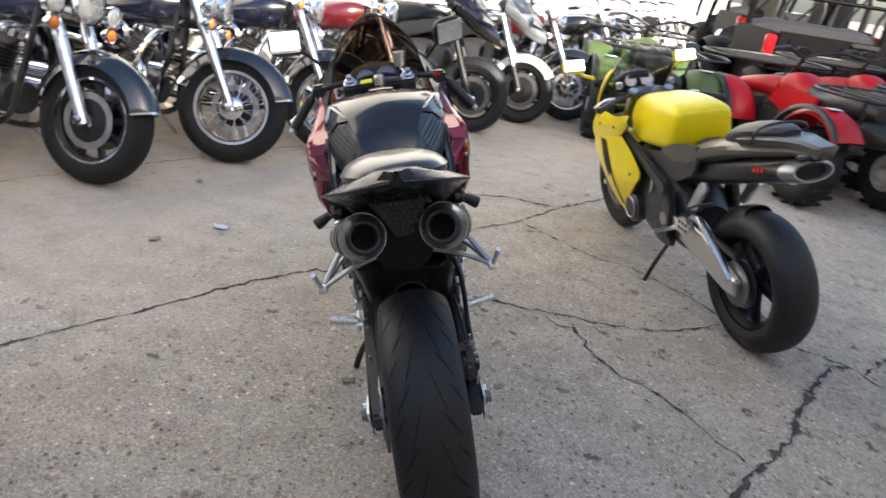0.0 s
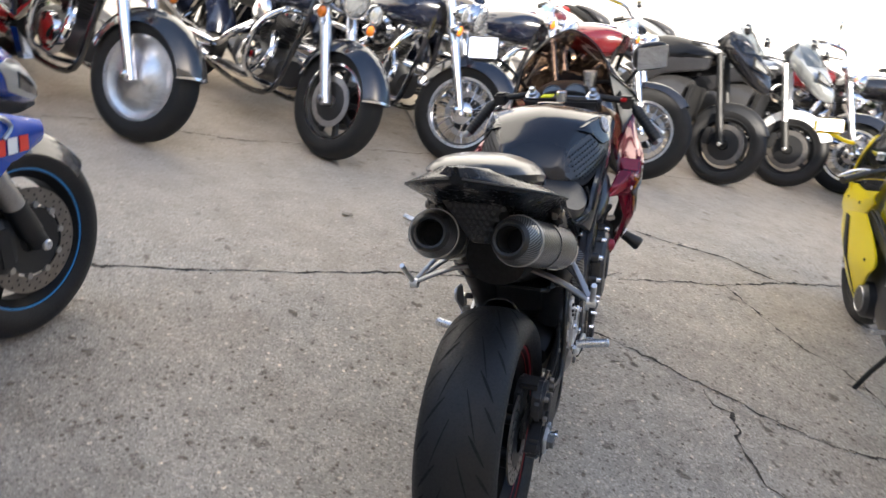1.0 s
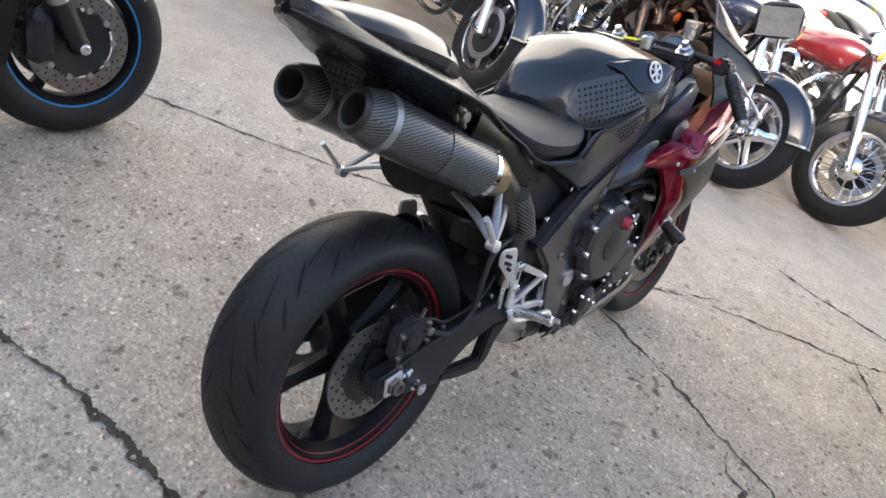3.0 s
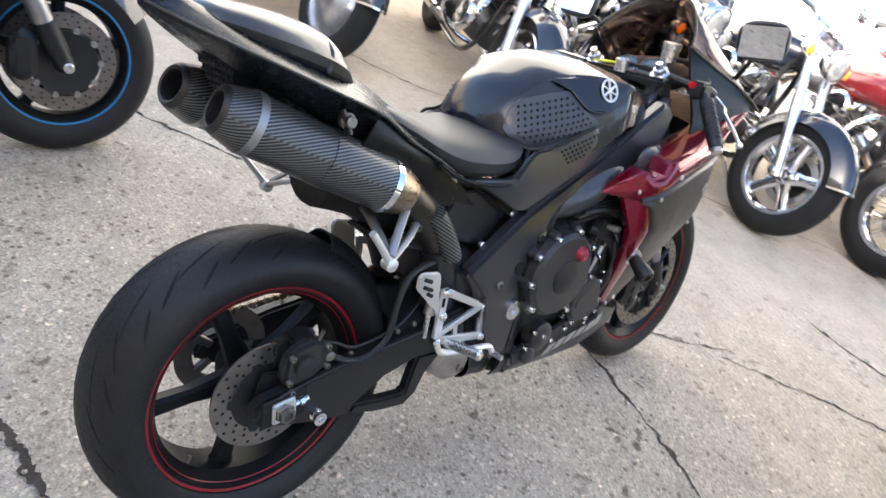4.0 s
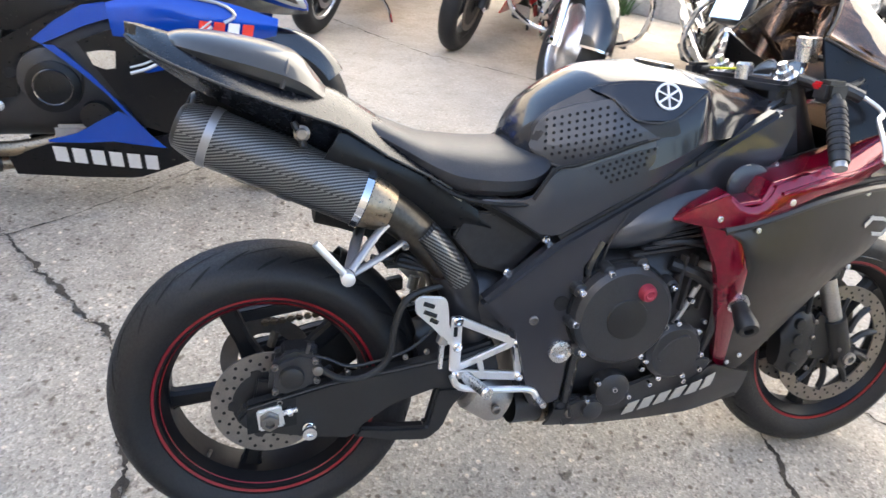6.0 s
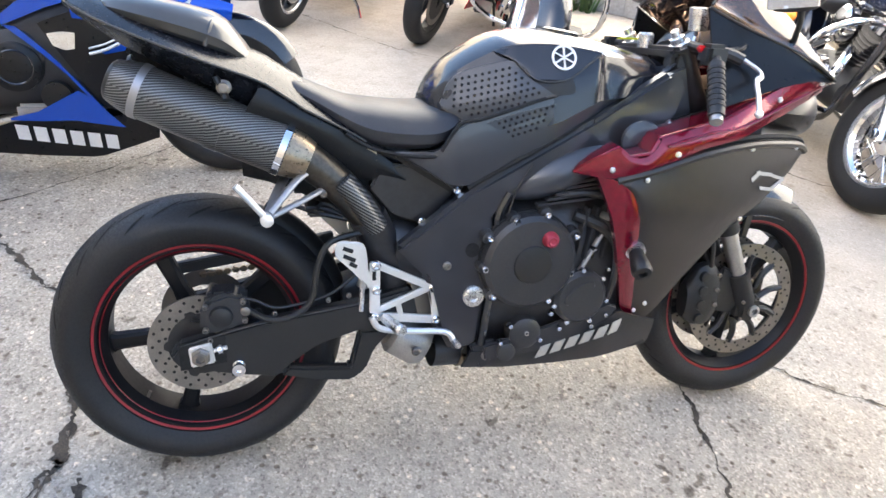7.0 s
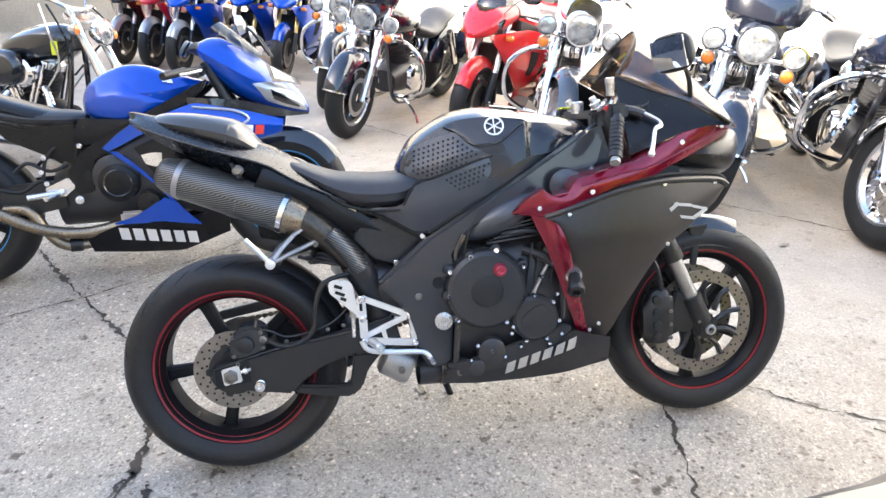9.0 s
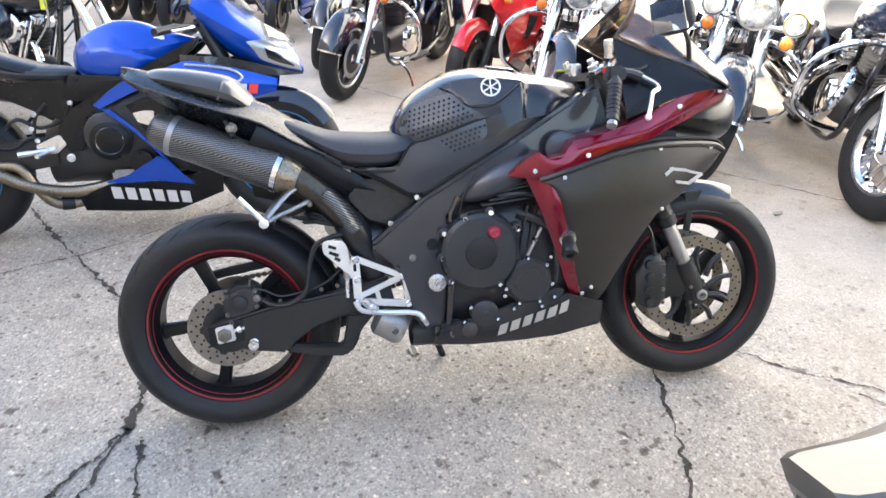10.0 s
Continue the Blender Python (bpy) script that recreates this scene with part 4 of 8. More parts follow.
def sportbike(m, label, main=RED_PAINT, nose=None, tail=None, lower=None, fender=None, rim_mat=BLACK_PLASTIC, line=None, name="sport_motorcycle", group="", full=True, screen=SCREEN_CLEAR, wide_nose=0.17, frame_mat=BLACK_MATT, muffler="low", mirror_back=None, tall=0.0, fork_mat=ALU, mir=True, turn=0.0, nose_secs=None, tank_p=2.8, swing=None, tail_secs=None, seat_secs=None, tank_mat=None, signals=True, beam=None, tank_secs=None, discs=True, bare=False, screen_rows=((0.02, 0.15, 0.90, 0.16), (-0.10, 0.145, 1.00, 0.14), (-0.21, 0.11, 1.09, 0.10))):
    """A faired sports machine; its origin is where the front tyre meets the ground."""
    nose, tail, lower, fender = nose or main, tail or main, lower or main, fender or main
    th = thing(name, m, label, "motorcycle", group)
    sport_wheels(th, rim_mat, line, discs=discs)
    for s in (-1, 1):
        leg = part("fork_leg", tube([(s * 0.10, -0.01, 0.30), (s * 0.10, -0.10, 0.50)], 0.029, 12, 1), BLACK_PLASTIC, th)
        part("fork_tube", tube([(s * 0.10, -0.10, 0.50), (s * 0.10, -0.28, 0.92)], 0.024, 12, 1), fork_mat, leg)
        part("brake_caliper", block(s * 0.095, -0.13, 0.33, 0.04, 0.06, 0.13, 0.012), BLACK_PLASTIC, leg)
        part("axle_nut", bolt((s * 0.125, -0.01, 0.30), 0.016, 0.01, s), ALU, leg)
    part("front_fender", mudguard(0.32, 0.125, 32, 158, 0, 0.30, 0.07), fender, th)
    wn = wide_nose

    def wide(y, z):
        k = max(0.0, min(1.0, (y + 0.62) / 0.62))
        return 0.255 - (0.255 - 0.10) * k ** 1.6 - max(0.0, 0.55 - z) * 0.22

    for s in (-1, 1):
        if full:
            part("side_fairing", panel([(-0.66, 0.74 + tall), (-0.35, 0.80 + tall), (0.06, 0.78 + tall)], [(-0.58, 0.36), (-0.36, 0.34), (-0.12, 0.60 + tall)], wide, s, bulge=0.02), main, th)
            part("belly_pan", panel([(-0.92, 0.32), (-0.60, 0.36), (-0.36, 0.34)], [(-0.90, 0.20), (-0.60, 0.18), (-0.40, 0.20)], lambda y, z: 0.17 - (0.34 - z) * 0.35, s, 12, 5), lower, th)
            part("fairing_vent", panel([(-0.52, 0.62), (-0.40, 0.64)], [(-0.46, 0.45), (-0.40, 0.46)], lambda y, z: wide(y, z) + 0.022, s, 6, 5), DEEP_BLACK, th)
        hl = None if bare else part("headlight", panel([(-0.02, 0.90 + tall), (0.10, 0.83 + tall)], [(0.0, 0.82 + tall), (0.12, 0.80 + tall)], lambda y, z: wn - (y + 0.02) * 0.75, s, 8, 4, 0.02), BLACK_GLOSS, th)
        part("lens" if not bare else "running_lamp", panel([(0.0, 0.885 + tall), (0.08, 0.835 + tall)], [(0.012, 0.835 + tall), (0.095, 0.81 + tall)], lambda y, z: wn + 0.003 - (y + 0.02) * 0.75, s, 8, 4, 0.01), LAMP_GLASS, hl or th)
        if not bare:
            part("frame_beam", plate(beam or [(-0.30, 0.86), (-0.30, 0.78), (-0.62, 0.66), (-0.80, 0.50), (-0.82, 0.34), (-0.94, 0.34), (-0.96, 0.52), (-0.84, 0.68), (-0.60, 0.80)], s * 0.13, s * 0.17, 0.008), frame_mat, th)
        part("foot_peg", tube([(s * 0.15, -0.95, 0.40), (s * 0.28, -0.96, 0.40)], 0.011, 8, 1), ALU, th)
        part("peg_bracket", plate([(-0.90, 0.47), (-0.87, 0.43), (-0.92, 0.39), (-0.985, 0.395), (-1.0, 0.43)], s * 0.155, s * 0.166, 0.004), ALU, th)
        if not bare:
            part("engine_cover", lathe([(s * 0.15, 0.0), (s * 0.15, 0.10), (s * 0.185, 0.095), (s * 0.20, 0.07), (s * 0.20, 0.0)], turn_x(-0.70, 0.46), 26), ENGINE_BLACK, th)
        part("swingarm", plate([(-0.92, 0.46), (-1.15, 0.45), (-1.44, 0.35), (-1.45, 0.28), (-1.36, 0.27), (-0.92, 0.34)], s * 0.105, s * 0.14, 0.008), swing or BLACK_PLASTIC, th)
    if not bare:
        part("nose_fairing", body(nose_secs or [(-0.20, wn + 0.02, 0.84 + tall, 1.00 + tall), (-0.06, wn, 0.79 + tall, 0.97 + tall), (0.06, wn * 0.72, 0.765 + tall, 0.90 + tall), (0.14, wn * 0.32, 0.765 + tall, 0.83 + tall), (0.17, 0.02, 0.77 + tall, 0.80 + tall)], 24), nose, th)
        ws = part("windscreen", loft([[(hw * math.sin(radians(-80 + 160 * i / 9)), y - d * (1 - math.cos(radians(-80 + 160 * i / 9))), z + tall + 0.03 * math.cos(radians(-80 + 160 * i / 9))) for i in range(10)]
                                      for y, hw, z, d in screen_rows], cap=False, wrap=False), screen, th)
        sol = ws.modifiers.new("thickness", "SOLIDIFY")
        sol.thickness = 0.004
        ns = (nose_secs or [(-0.20, wn + 0.02, 0.84 + tall, 1.00 + tall)])[0]
        ds = part("dash", body([(ns[0] - .06, ns[1] * .6, ns[2] + .03, ns[3] - .05), (ns[0] - .03, ns[1] * .9, ns[2] + .01, ns[3] - .02), (ns[0] - .003, ns[1] + .006, ns[2] - .006, ns[3] + .004), (ns[0] + .02, ns[1] * .9, ns[2], ns[3] - .01)], 20), BLACK_PLASTIC, th)
        for x, q in ((.05, .038), (-.05, .038)):
            part("dial", lathe([(0, q), (.012, q), (.014, q * .9), (.011, q * .85), (.011, 0)], along((x, ns[0] - .05, (ns[2] + ns[3]) / 2), (x, ns[0] - .2, (ns[2] + ns[3]) / 2 + .1)), 20), DIAL, ds)
    part("engine", body([(-0.98, 0.11, 0.24, 0.50), (-0.85, 0.15, 0.24, 0.60), (-0.60, 0.17, 0.24, 0.70), (-0.42, 0.16, 0.26, 0.68)], 18), ENGINE_BLACK, th)
    part("radiator", block(0, -0.36, 0.52, 0.34, 0.04, 0.26, 0.01), BLACK_PLASTIC, th)
    part("fuel_tank", body(tank_secs or [(-0.90, 0.06, 0.76, 0.83, 2.4, 0), (-0.86, 0.11, 0.73, 0.89, tank_p, .15), (-0.74, 0.155, 0.71, 0.945, tank_p, .25), (-0.55, 0.17, 0.73, 0.96, tank_p, .3), (-0.38, 0.13, 0.80, 0.93, 2.6, .3), (-0.30, 0.06, 0.84, 0.90, 2.4, 0)], 28), tank_mat or main, th)
    part("rider_seat", body(seat_secs or [(-1.30, 0.09, 0.80, 0.87), (-1.15, 0.13, 0.77, 0.83), (-0.98, 0.12, 0.75, 0.82), (-0.87, 0.07, 0.77, 0.84)], 20), BLACK_VINYL, th)
    part("tail", body(tail_secs or [(-1.72, 0.03, 0.93, 0.955), (-1.60, 0.07, 0.89, 0.965), (-1.42, 0.11, 0.83, 0.94), (-1.26, 0.13, 0.78, 0.87), (-1.05, 0.14, 0.70, 0.79), (-0.92, 0.13, 0.66, 0.75)], 20), tail, th)
    if not bare:
        part("pillion_seat", body([(-1.60, 0.05, 0.945, 0.98), (-1.45, 0.095, 0.93, 0.98), (-1.32, 0.10, 0.87, 0.95), (-1.27, 0.05, 0.87, 0.91)], 18), BLACK_VINYL, th)
    if not bare:
        part("tail_light", body([(-1.74, 0.03, 0.915, 0.94), (-1.68, 0.05, 0.90, 0.945), (-1.64, 0.055, 0.895, 0.945)], 14), RED_LENS, th)
    part("rear_hugger", mudguard(0.335, 0.15, 14, 78, -1.40, 0.315, 0.05), BLACK_PLASTIC, th)
    if muffler == "low":
        part("exhaust_pipe", tube([(0.10, -0.55, 0.28), (0.14, -0.85, 0.22), (0.17, -1.05, 0.26), (0.19, -1.22, 0.36)], 0.026, 12), BURNT_STEEL, th)
        part("muffler", lathe([(0, 0.03), (0.05, 0.05), (0.30, 0.06), (0.38, 0.05), (0.39, 0.028), (0.3, 0.026)], along((0.19, -1.22, 0.36), (0.21, -1.58, 0.50)), 20), ALU, th)
    elif muffler == "under":
        part("muffler", lathe([(0, 0.03), (0.06, 0.062), (0.42, 0.07), (0.47, 0.055), (0.48, 0.035), (0.4, 0.03)], along((0, -1.22, 0.74), (0, -1.74, 0.86)) @ Matrix.Diagonal((1.25, 0.9, 1, 1)), 24), ALU, th)
    for s in (-1, 1):
        bar = part("clip_on_bar", tube([(s * 0.10, -0.27, 0.895 + tall), (s * 0.22, -0.33, 0.885 + tall), (s * 0.34, -0.41, 0.865 + tall)], 0.011, 8, 3), BLACK_PLASTIC, th)
        part("grip", tube([(s * 0.24, -0.345, 0.882 + tall), (s * 0.35, -0.416, 0.863 + tall)], 0.017, 10, 1), BLACK_PLASTIC, bar)
        part("lever", tube([(s * 0.21, -0.29, 0.885 + tall), (s * 0.26, -0.28, 0.88 + tall), (s * 0.35, -0.35, 0.865 + tall)], 0.006, 6, 3), ALU, bar)
    if mir:
        mirrors(th, 0.30, -0.10, 1.05 + tall, (0.15, 0.0, 0.93 + tall), 0.075, 0.042, mirror_back or BLACK_GLOSS, BLACK_PLASTIC)
    for s in (-1, 1) if signals else ():
        part("turn_signal", lathe([(0, 0.0), (0.004, 0.018), (0.05, 0.022), (0.07, 0.0)], along((s * 0.15, -0.10, 0.76), (s * 0.24, -0.12, 0.76)), 12), AMBER, th)
    part("side_stand", tube([(-0.12, -0.86, 0.30), (-0.20, -0.84, 0.15), (-0.26, -0.80, -0.03)], 0.011, 8), BLACK_PLASTIC, th)
    steer(th, turn, ("front_wheel", "fork_leg", "front_fender", "clip_on_bar"))
    return th


def atv(m, label, paint=RED_PLASTIC, group="quad bikes"):
    """A utility quad with racks; its origin lies on the ground under its middle."""
    th = thing("quad_bike", m, label, "quad bike", group)
    for y in (-0.62, 0.62):
        for s in (-1, 1):
            w = wheel(th, y, 0.29, 0.29, 0.24, 0.15, "solid", ALU, x=s * 0.42, rubber=RUBBER_OLD, n=36)
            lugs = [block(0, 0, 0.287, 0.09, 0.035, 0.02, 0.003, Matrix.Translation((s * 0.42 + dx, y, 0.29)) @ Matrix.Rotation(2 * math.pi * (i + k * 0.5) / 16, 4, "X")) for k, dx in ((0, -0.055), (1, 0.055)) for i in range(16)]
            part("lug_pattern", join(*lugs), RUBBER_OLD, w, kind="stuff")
    for y, a0, a1 in ((0.60, 38, 168), (-0.64, 12, 146)):
        for s in (-1, 1):
            fd = part("fender", mudguard(0.385, 0.30, a0, a1, y, 0.35, 0.06, s * 0.40), paint, th)
            part("fender_flare", mudguard(0.395, 0.05, a0, a1, y, 0.35, 0.03, s * 0.55), BLACK_PLASTIC, fd)
    part("front_cowl", body([(0.30, 0.13, 0.60, 0.80), (0.50, 0.20, 0.60, 0.79), (0.80, 0.20, 0.54, 0.72), (0.94, 0.14, 0.50, 0.64)], 20), paint, th)
    part("fuel_tank", body([(-0.05, 0.10, 0.62, 0.80), (0.10, 0.15, 0.60, 0.87), (0.24, 0.15, 0.62, 0.86), (0.32, 0.09, 0.66, 0.82)], 18), paint, th)
    part("seat", body([(-0.78, 0.13, 0.68, 0.80), (-0.62, 0.17, 0.66, 0.86), (-0.45, 0.17, 0.64, 0.85), (-0.20, 0.14, 0.64, 0.79), (0.0, 0.09, 0.68, 0.82)], 20), BLACK_VINYL, th)
    part("rear_body", body([(-0.98, 0.16, 0.54, 0.66), (-0.80, 0.22, 0.50, 0.70), (-0.45, 0.20, 0.46, 0.66)], 18), BLACK_PLASTIC, th)
    for s in (-1, 1):
        part("side_panel", plate([(-0.30, 0.62), (-0.26, 0.74), (0.18, 0.76), (0.28, 0.62), (0.10, 0.56)], s * 0.17, s * 0.20, 0.01), paint, th)
        part("warning_sticker", block(s * 0.42, -0.70, 0.739, 0.10, 0.07, 0.004, 0.001), WHITE_MARK, th)
    part("engine", block(0, 0, 0.42, 0.40, 0.75, 0.36, 0.05), ENGINE_BLACK, th)
    for s in (-1, 1):
        part("floor_well", block(s * 0.34, 0.0, 0.30, 0.24, 0.62, 0.05, 0.015), BLACK_PLASTIC, th)
        lamp(th, (s * 0.17, 0.92, 0.62), 0.06, BLACK_PLASTIC)
    for y0, y1, z in ((0.38, 1.0, 0.90), (-1.05, -0.48, 0.86)):
        rk = part("rack", tube([(-0.42, y0, z), (-0.44, y1, z), (0.44, y1, z), (0.42, y0, z)], 0.013, 8, 6, closed=True), BLACK_PLASTIC, th)
        for i in range(6):
            x = -0.32 + i * 0.128
            part("rack_bar", tube([(x, y0, z), (x, y1, z)], 0.009, 6, 1), BLACK_PLASTIC, rk)
        for s in (-1, 1):
            part("rack_stay", tube([(s * 0.25, (y0 + y1) / 2, z), (s * 0.22, (y0 + y1) / 2, 0.66)], 0.011, 6, 1), BLACK_PLASTIC, rk)
    handlebar(th, [(0.0, 0.25, 0.98), (0.12, 0.23, 1.02), (0.28, 0.14, 1.06), (0.42, 0.06, 1.04)], 0.012, BLACK_PLASTIC)
    part("steering_post", tube([(0, 0.42, 0.70), (0, 0.25, 0.98)], 0.02, 8, 1), BLACK_PLASTIC, th)
    part("instrument_pod", block(0, 0.28, 1.02, 0.16, 0.08, 0.08, 0.02), BLACK_PLASTIC, th)
    return th


def utility_buggy(m, label):
    """A side-by-side with a tipping cargo bed and roll cage; its origin lies under the tailgate."""
    th = thing("utility_buggy", m, label, "utility vehicle")
    bed = part("cargo_bed", block(0, 0.55, 0.66, 1.42, 1.08, 0.05, 0.01), TRUCK_BLACK, th)
    for s in (-1, 1):
        part("bed_side", block(s * 0.70, 0.55, 0.83, 0.05, 1.10, 0.34, 0.015), TRUCK_BLACK, bed)
        part("tail_light", block(s * 0.73, -0.02, 0.86, 0.08, 0.06, 0.22, 0.012), RED_LENS, th)
        for y in (0.30, 2.05):
            wheel(th, y, 0.32, 0.32, 0.26, 0.16, "solid", ALU, x=s * 0.62, rubber=RUBBER_OLD, n=32)
        part("cage_post", tube([(s * 0.62, 1.12, 0.70), (s * 0.60, 1.15, 1.60), (s * 0.56, 1.25, 1.92), (s * 0.55, 2.0, 1.95), (s * 0.60, 2.55, 1.2), (s * 0.60, 2.7, 0.8)], 0.028, 10), TRUCK_BLACK, th)
        part("fender", mudguard(0.42, 0.34, 20, 160, 2.05, 0.34, 0.07, s * 0.58), TRUCK_BLACK, th)
        part("seat", body([(1.25, 0.22, 0.62, 1.10), (1.38, 0.24, 0.55, 1.05), (1.50, 0.24, 0.55, 0.78), (1.85, 0.23, 0.55, 0.72)], 16), BLACK_VINYL, th).location.x = s * 0.33
    tg = part("tailgate", block(0, 0.0, 0.84, 1.36, 0.05, 0.34, 0.015), TRUCK_BLACK, th)
    for i in range(3):
        part("gate_rib", block(-0.42 + 0.42 * i, -0.032, 0.84, 0.34, 0.016, 0.22, 0.006), TRUCK_BLACK, tg)
    part("gate_latch", block(0, -0.04, 0.98, 0.22, 0.02, 0.04, 0.006), ENGINE_BLACK, tg)
    part("bench_back", body([(1.16, 0.60, 0.70, 1.04, 4.0), (1.22, 0.62, 0.68, 1.09, 4.0), (1.30, 0.60, 0.70, 1.05, 4.0)], 20), BLACK_VINYL, th)
    part("bed_cover", body([(0.10, 0.50, 0.66, 0.80), (0.40, 0.60, 0.66, 0.86), (0.80, 0.60, 0.66, 0.90), (1.05, 0.52, 0.66, 0.86)], 20), TRUCK_BLACK, th)
    part("cage_cross", tube([(-0.57, 1.2, 1.90), (0.57, 1.2, 1.90)], 0.026, 10, 1), TRUCK_BLACK, th)
    part("cage_cross", tube([(-0.60, 1.14, 1.35), (0.60, 1.14, 1.35)], 0.022, 10, 1), TRUCK_BLACK, th)
    part("chassis", block(0, 1.3, 0.45, 0.95, 2.5, 0.26, 0.03), TRUCK_BLACK, th)
    part("hood", body([(2.3, 0.55, 0.55, 0.95), (2.6, 0.52, 0.52, 0.90), (2.9, 0.40, 0.50, 0.78)], 18), BLACK_GLOSS, th)
    return th
# ---------------------------------------------------------------- the row along the white wall
ROW = -92.0
cruiser(stand_pose(-2.15, 2.71, ROW), "black cruiser with a solid silver front wheel and engine guard", "solid", BLACK_GLOSS, "nacelle", rim_mat=ALU, turn=18.0)
cruiser(stand_pose(-1.60, 3.54, -97.0, 12.0), "black touring cruiser with fairing, passing lamps and black cast wheels", "cast", NAVY_PAINT, "batwing", rim_mat=BLACK_PLASTIC, lip=CHROME, turn=4.0)
cruiser(stand_pose(-1.23, 4.31, ROW), "dark blue cruiser with chrome wire wheels and engine guard", "wire", NAVY_PAINT, "nacelle", turn=18.0)
cruiser(stand_pose(-0.83, 4.90, ROW), "dark blue cruiser with a bright five-spoke front wheel", "cast", NAVY_PAINT, "bare", rim_mat=CHROME)
cruiser(stand_pose(-0.50, 5.52, ROW), "maroon cruiser with a tall wire-spoked front wheel", "wire", BLACK_GLOSS, "bare", bags=False, fender=False, tyre_r=0.335, tank=MAROON)
ROW_NOSE = [(-.27, .105, .93, 1.10, 2.6, .3), (-.16, .150, .85, 1.08, 2.4, .45), (-.05, .140, .78, 1.01, 2.3, .5), (.04, .110, .74, .93, 2.2, .45), (.10, .070, .73, .86, 2.2, .35), (.14, .015, .74, .79, 2.0, 0)]
sportbike(stand_pose(-0.10, 6.25, ROW), "black sport motorcycle with a small pointed half fairing", BLACK_SATIN, nose=BLACK_GLOSS, lower=BLACK_PLASTIC, fender=BLACK_PLASTIC, group="sport motorcycles along the wall", tall=0.06, full=False, nose_secs=ROW_NOSE, signals=False, fork_mat=BLACK_PLASTIC)
sportbike(stand_pose(0.23, 6.95, ROW), "silver sport motorcycle with a white front fender", SILVER_PAINT, lower=BLACK_PLASTIC, fender=WHITE_PAINT, group="sport motorcycles along the wall", tall=0.04, full=False, nose_secs=ROW_NOSE, signals=False)
cruiser(stand_pose(0.63, 7.48, ROW), "cruiser with bright chrome wire wheel and maroon tank", "wire", BLACK_GLOSS, "bare", tank=MAROON)
for i, (px, py) in enumerate(((1.1, 8.35), (1.45, 9.1), (1.8, 9.9), (2.1, 11.0))):
    cruiser(stand_pose(px, py, ROW), "chrome-laden cruiser parked farther along the wall", "wire", (BLACK_GLOSS, NAVY_PAINT, NAVY_PAINT, BLACK_GLOSS)[i], "bare", windshield=i == 2)
cruiser(stand_pose(-2.92, 1.15, -104.0), "navy touring cruiser with amber signals and chrome trim", "cast", NAVY_PAINT, "batwing", rim_mat=BLACK_PLASTIC, turn=4.0)
sportbike(stand_pose(-2.95, 2.08, -108.0), "bright red fully faired sport motorcycle", RED_PAINT, group="sport motorcycles along the wall", screen=SCREEN_DARK)
cruiser(stand_pose(-3.85, 0.66, -88.0), "black touring cruiser behind the navy one", "cast", BLACK_GLOSS, "nacelle", rim_mat=BLACK_PLASTIC)
for i, (px, py) in enumerate(((-5.2, -0.35), (-5.55, -1.0), (-5.5, -1.75), (-5.9, -2.35), (-6.2, -2.95))):
    sportbike(stand_pose(px, py, -85.0), ("blue sport motorcycle in the shaded back row", "dark blue sport motorcycle with gold forks", "black and blue sport motorcycle in the back row", "silver and red sport motorcycle in the back row", "silver and black sport motorcycle in the back row")[i],
              (BLUE_PAINT, BLUE_PAINT, BLUE_PAINT, RED_PAINT, BLACK_GLOSS)[i], fender=(BLUE_PAINT, NAVY_PAINT, SILVER_PAINT, SILVER_PAINT, SILVER_PAINT)[i], group="back row of sport motorcycles", fork_mat=GOLD if i < 2 else ALU)
chop = cruiser(stand_pose(-1.9, 0.02, -4.0), "black chopper-style cruiser with a long raked chrome fork", "wire", BLACK_GLOSS, "bare", bags=False, guard=False, turn=8.0, fender=False, group="")
for s in (-1, 1):
    for k, (ya, yb) in enumerate(((-.70, -.60), (-.66, -.56), (-.76, -.86), (-.80, -.90))):
        part("pushrod_tube", tube([(s * .135, ya, .44), (s * .12, yb, .69)], .011, 8, 1), CHROME, chop)
    part("side_tank", body([(-1.16, .03, .60, .74), (-1.10, .065, .57, .77), (-.95, .08, .56, .79), (-.78, .08, .56, .79), (-.70, .06, .58, .77), (-.665, .02, .63, .72)], 18), BLACK_GLOSS, chop).location.x = s * .19
    part("side_box", body([(-1.22, .03, .42, .60), (-1.16, .045, .38, .64), (-1.02, .045, .38, .62), (-.98, .03, .42, .58)], 16), CHROME, chop).location.x = s * .15
    part("cable", tube([(s * .20, -.40, 1.06), (s * .22, -.30, .92), (s * .12, -.36, .78), (s * .13, -.55, .62)], .007, 8), BLACK_PLASTIC, chop)
    part("cable", tube([(s * .24, -.42, 1.06), (s * .25, -.36, .88), (s * .14, -.42, .70), (s * .12, -.60, .50)], .006, 8), ALU, chop)
part("price_tag", block(.16, -.42, .80, .004, .05, .085, .001), YELLOW_TAG, chop, "bright yellow paper tag")

# ---------------------------------------------------------------- quads on the shaded side
atv(pose(2.61, 6.76, 0, 0, 0, 26), "red utility quad with black racks and dull silver wheels")
atv(pose(3.4, 7.7, 0, 0, 0, 22), "red utility quad with white sticker on its fender")
atv(pose(1.30, 7.66, 0, 0, 0, 6), "olive green utility quad with black racks", GREEN_PAINT)

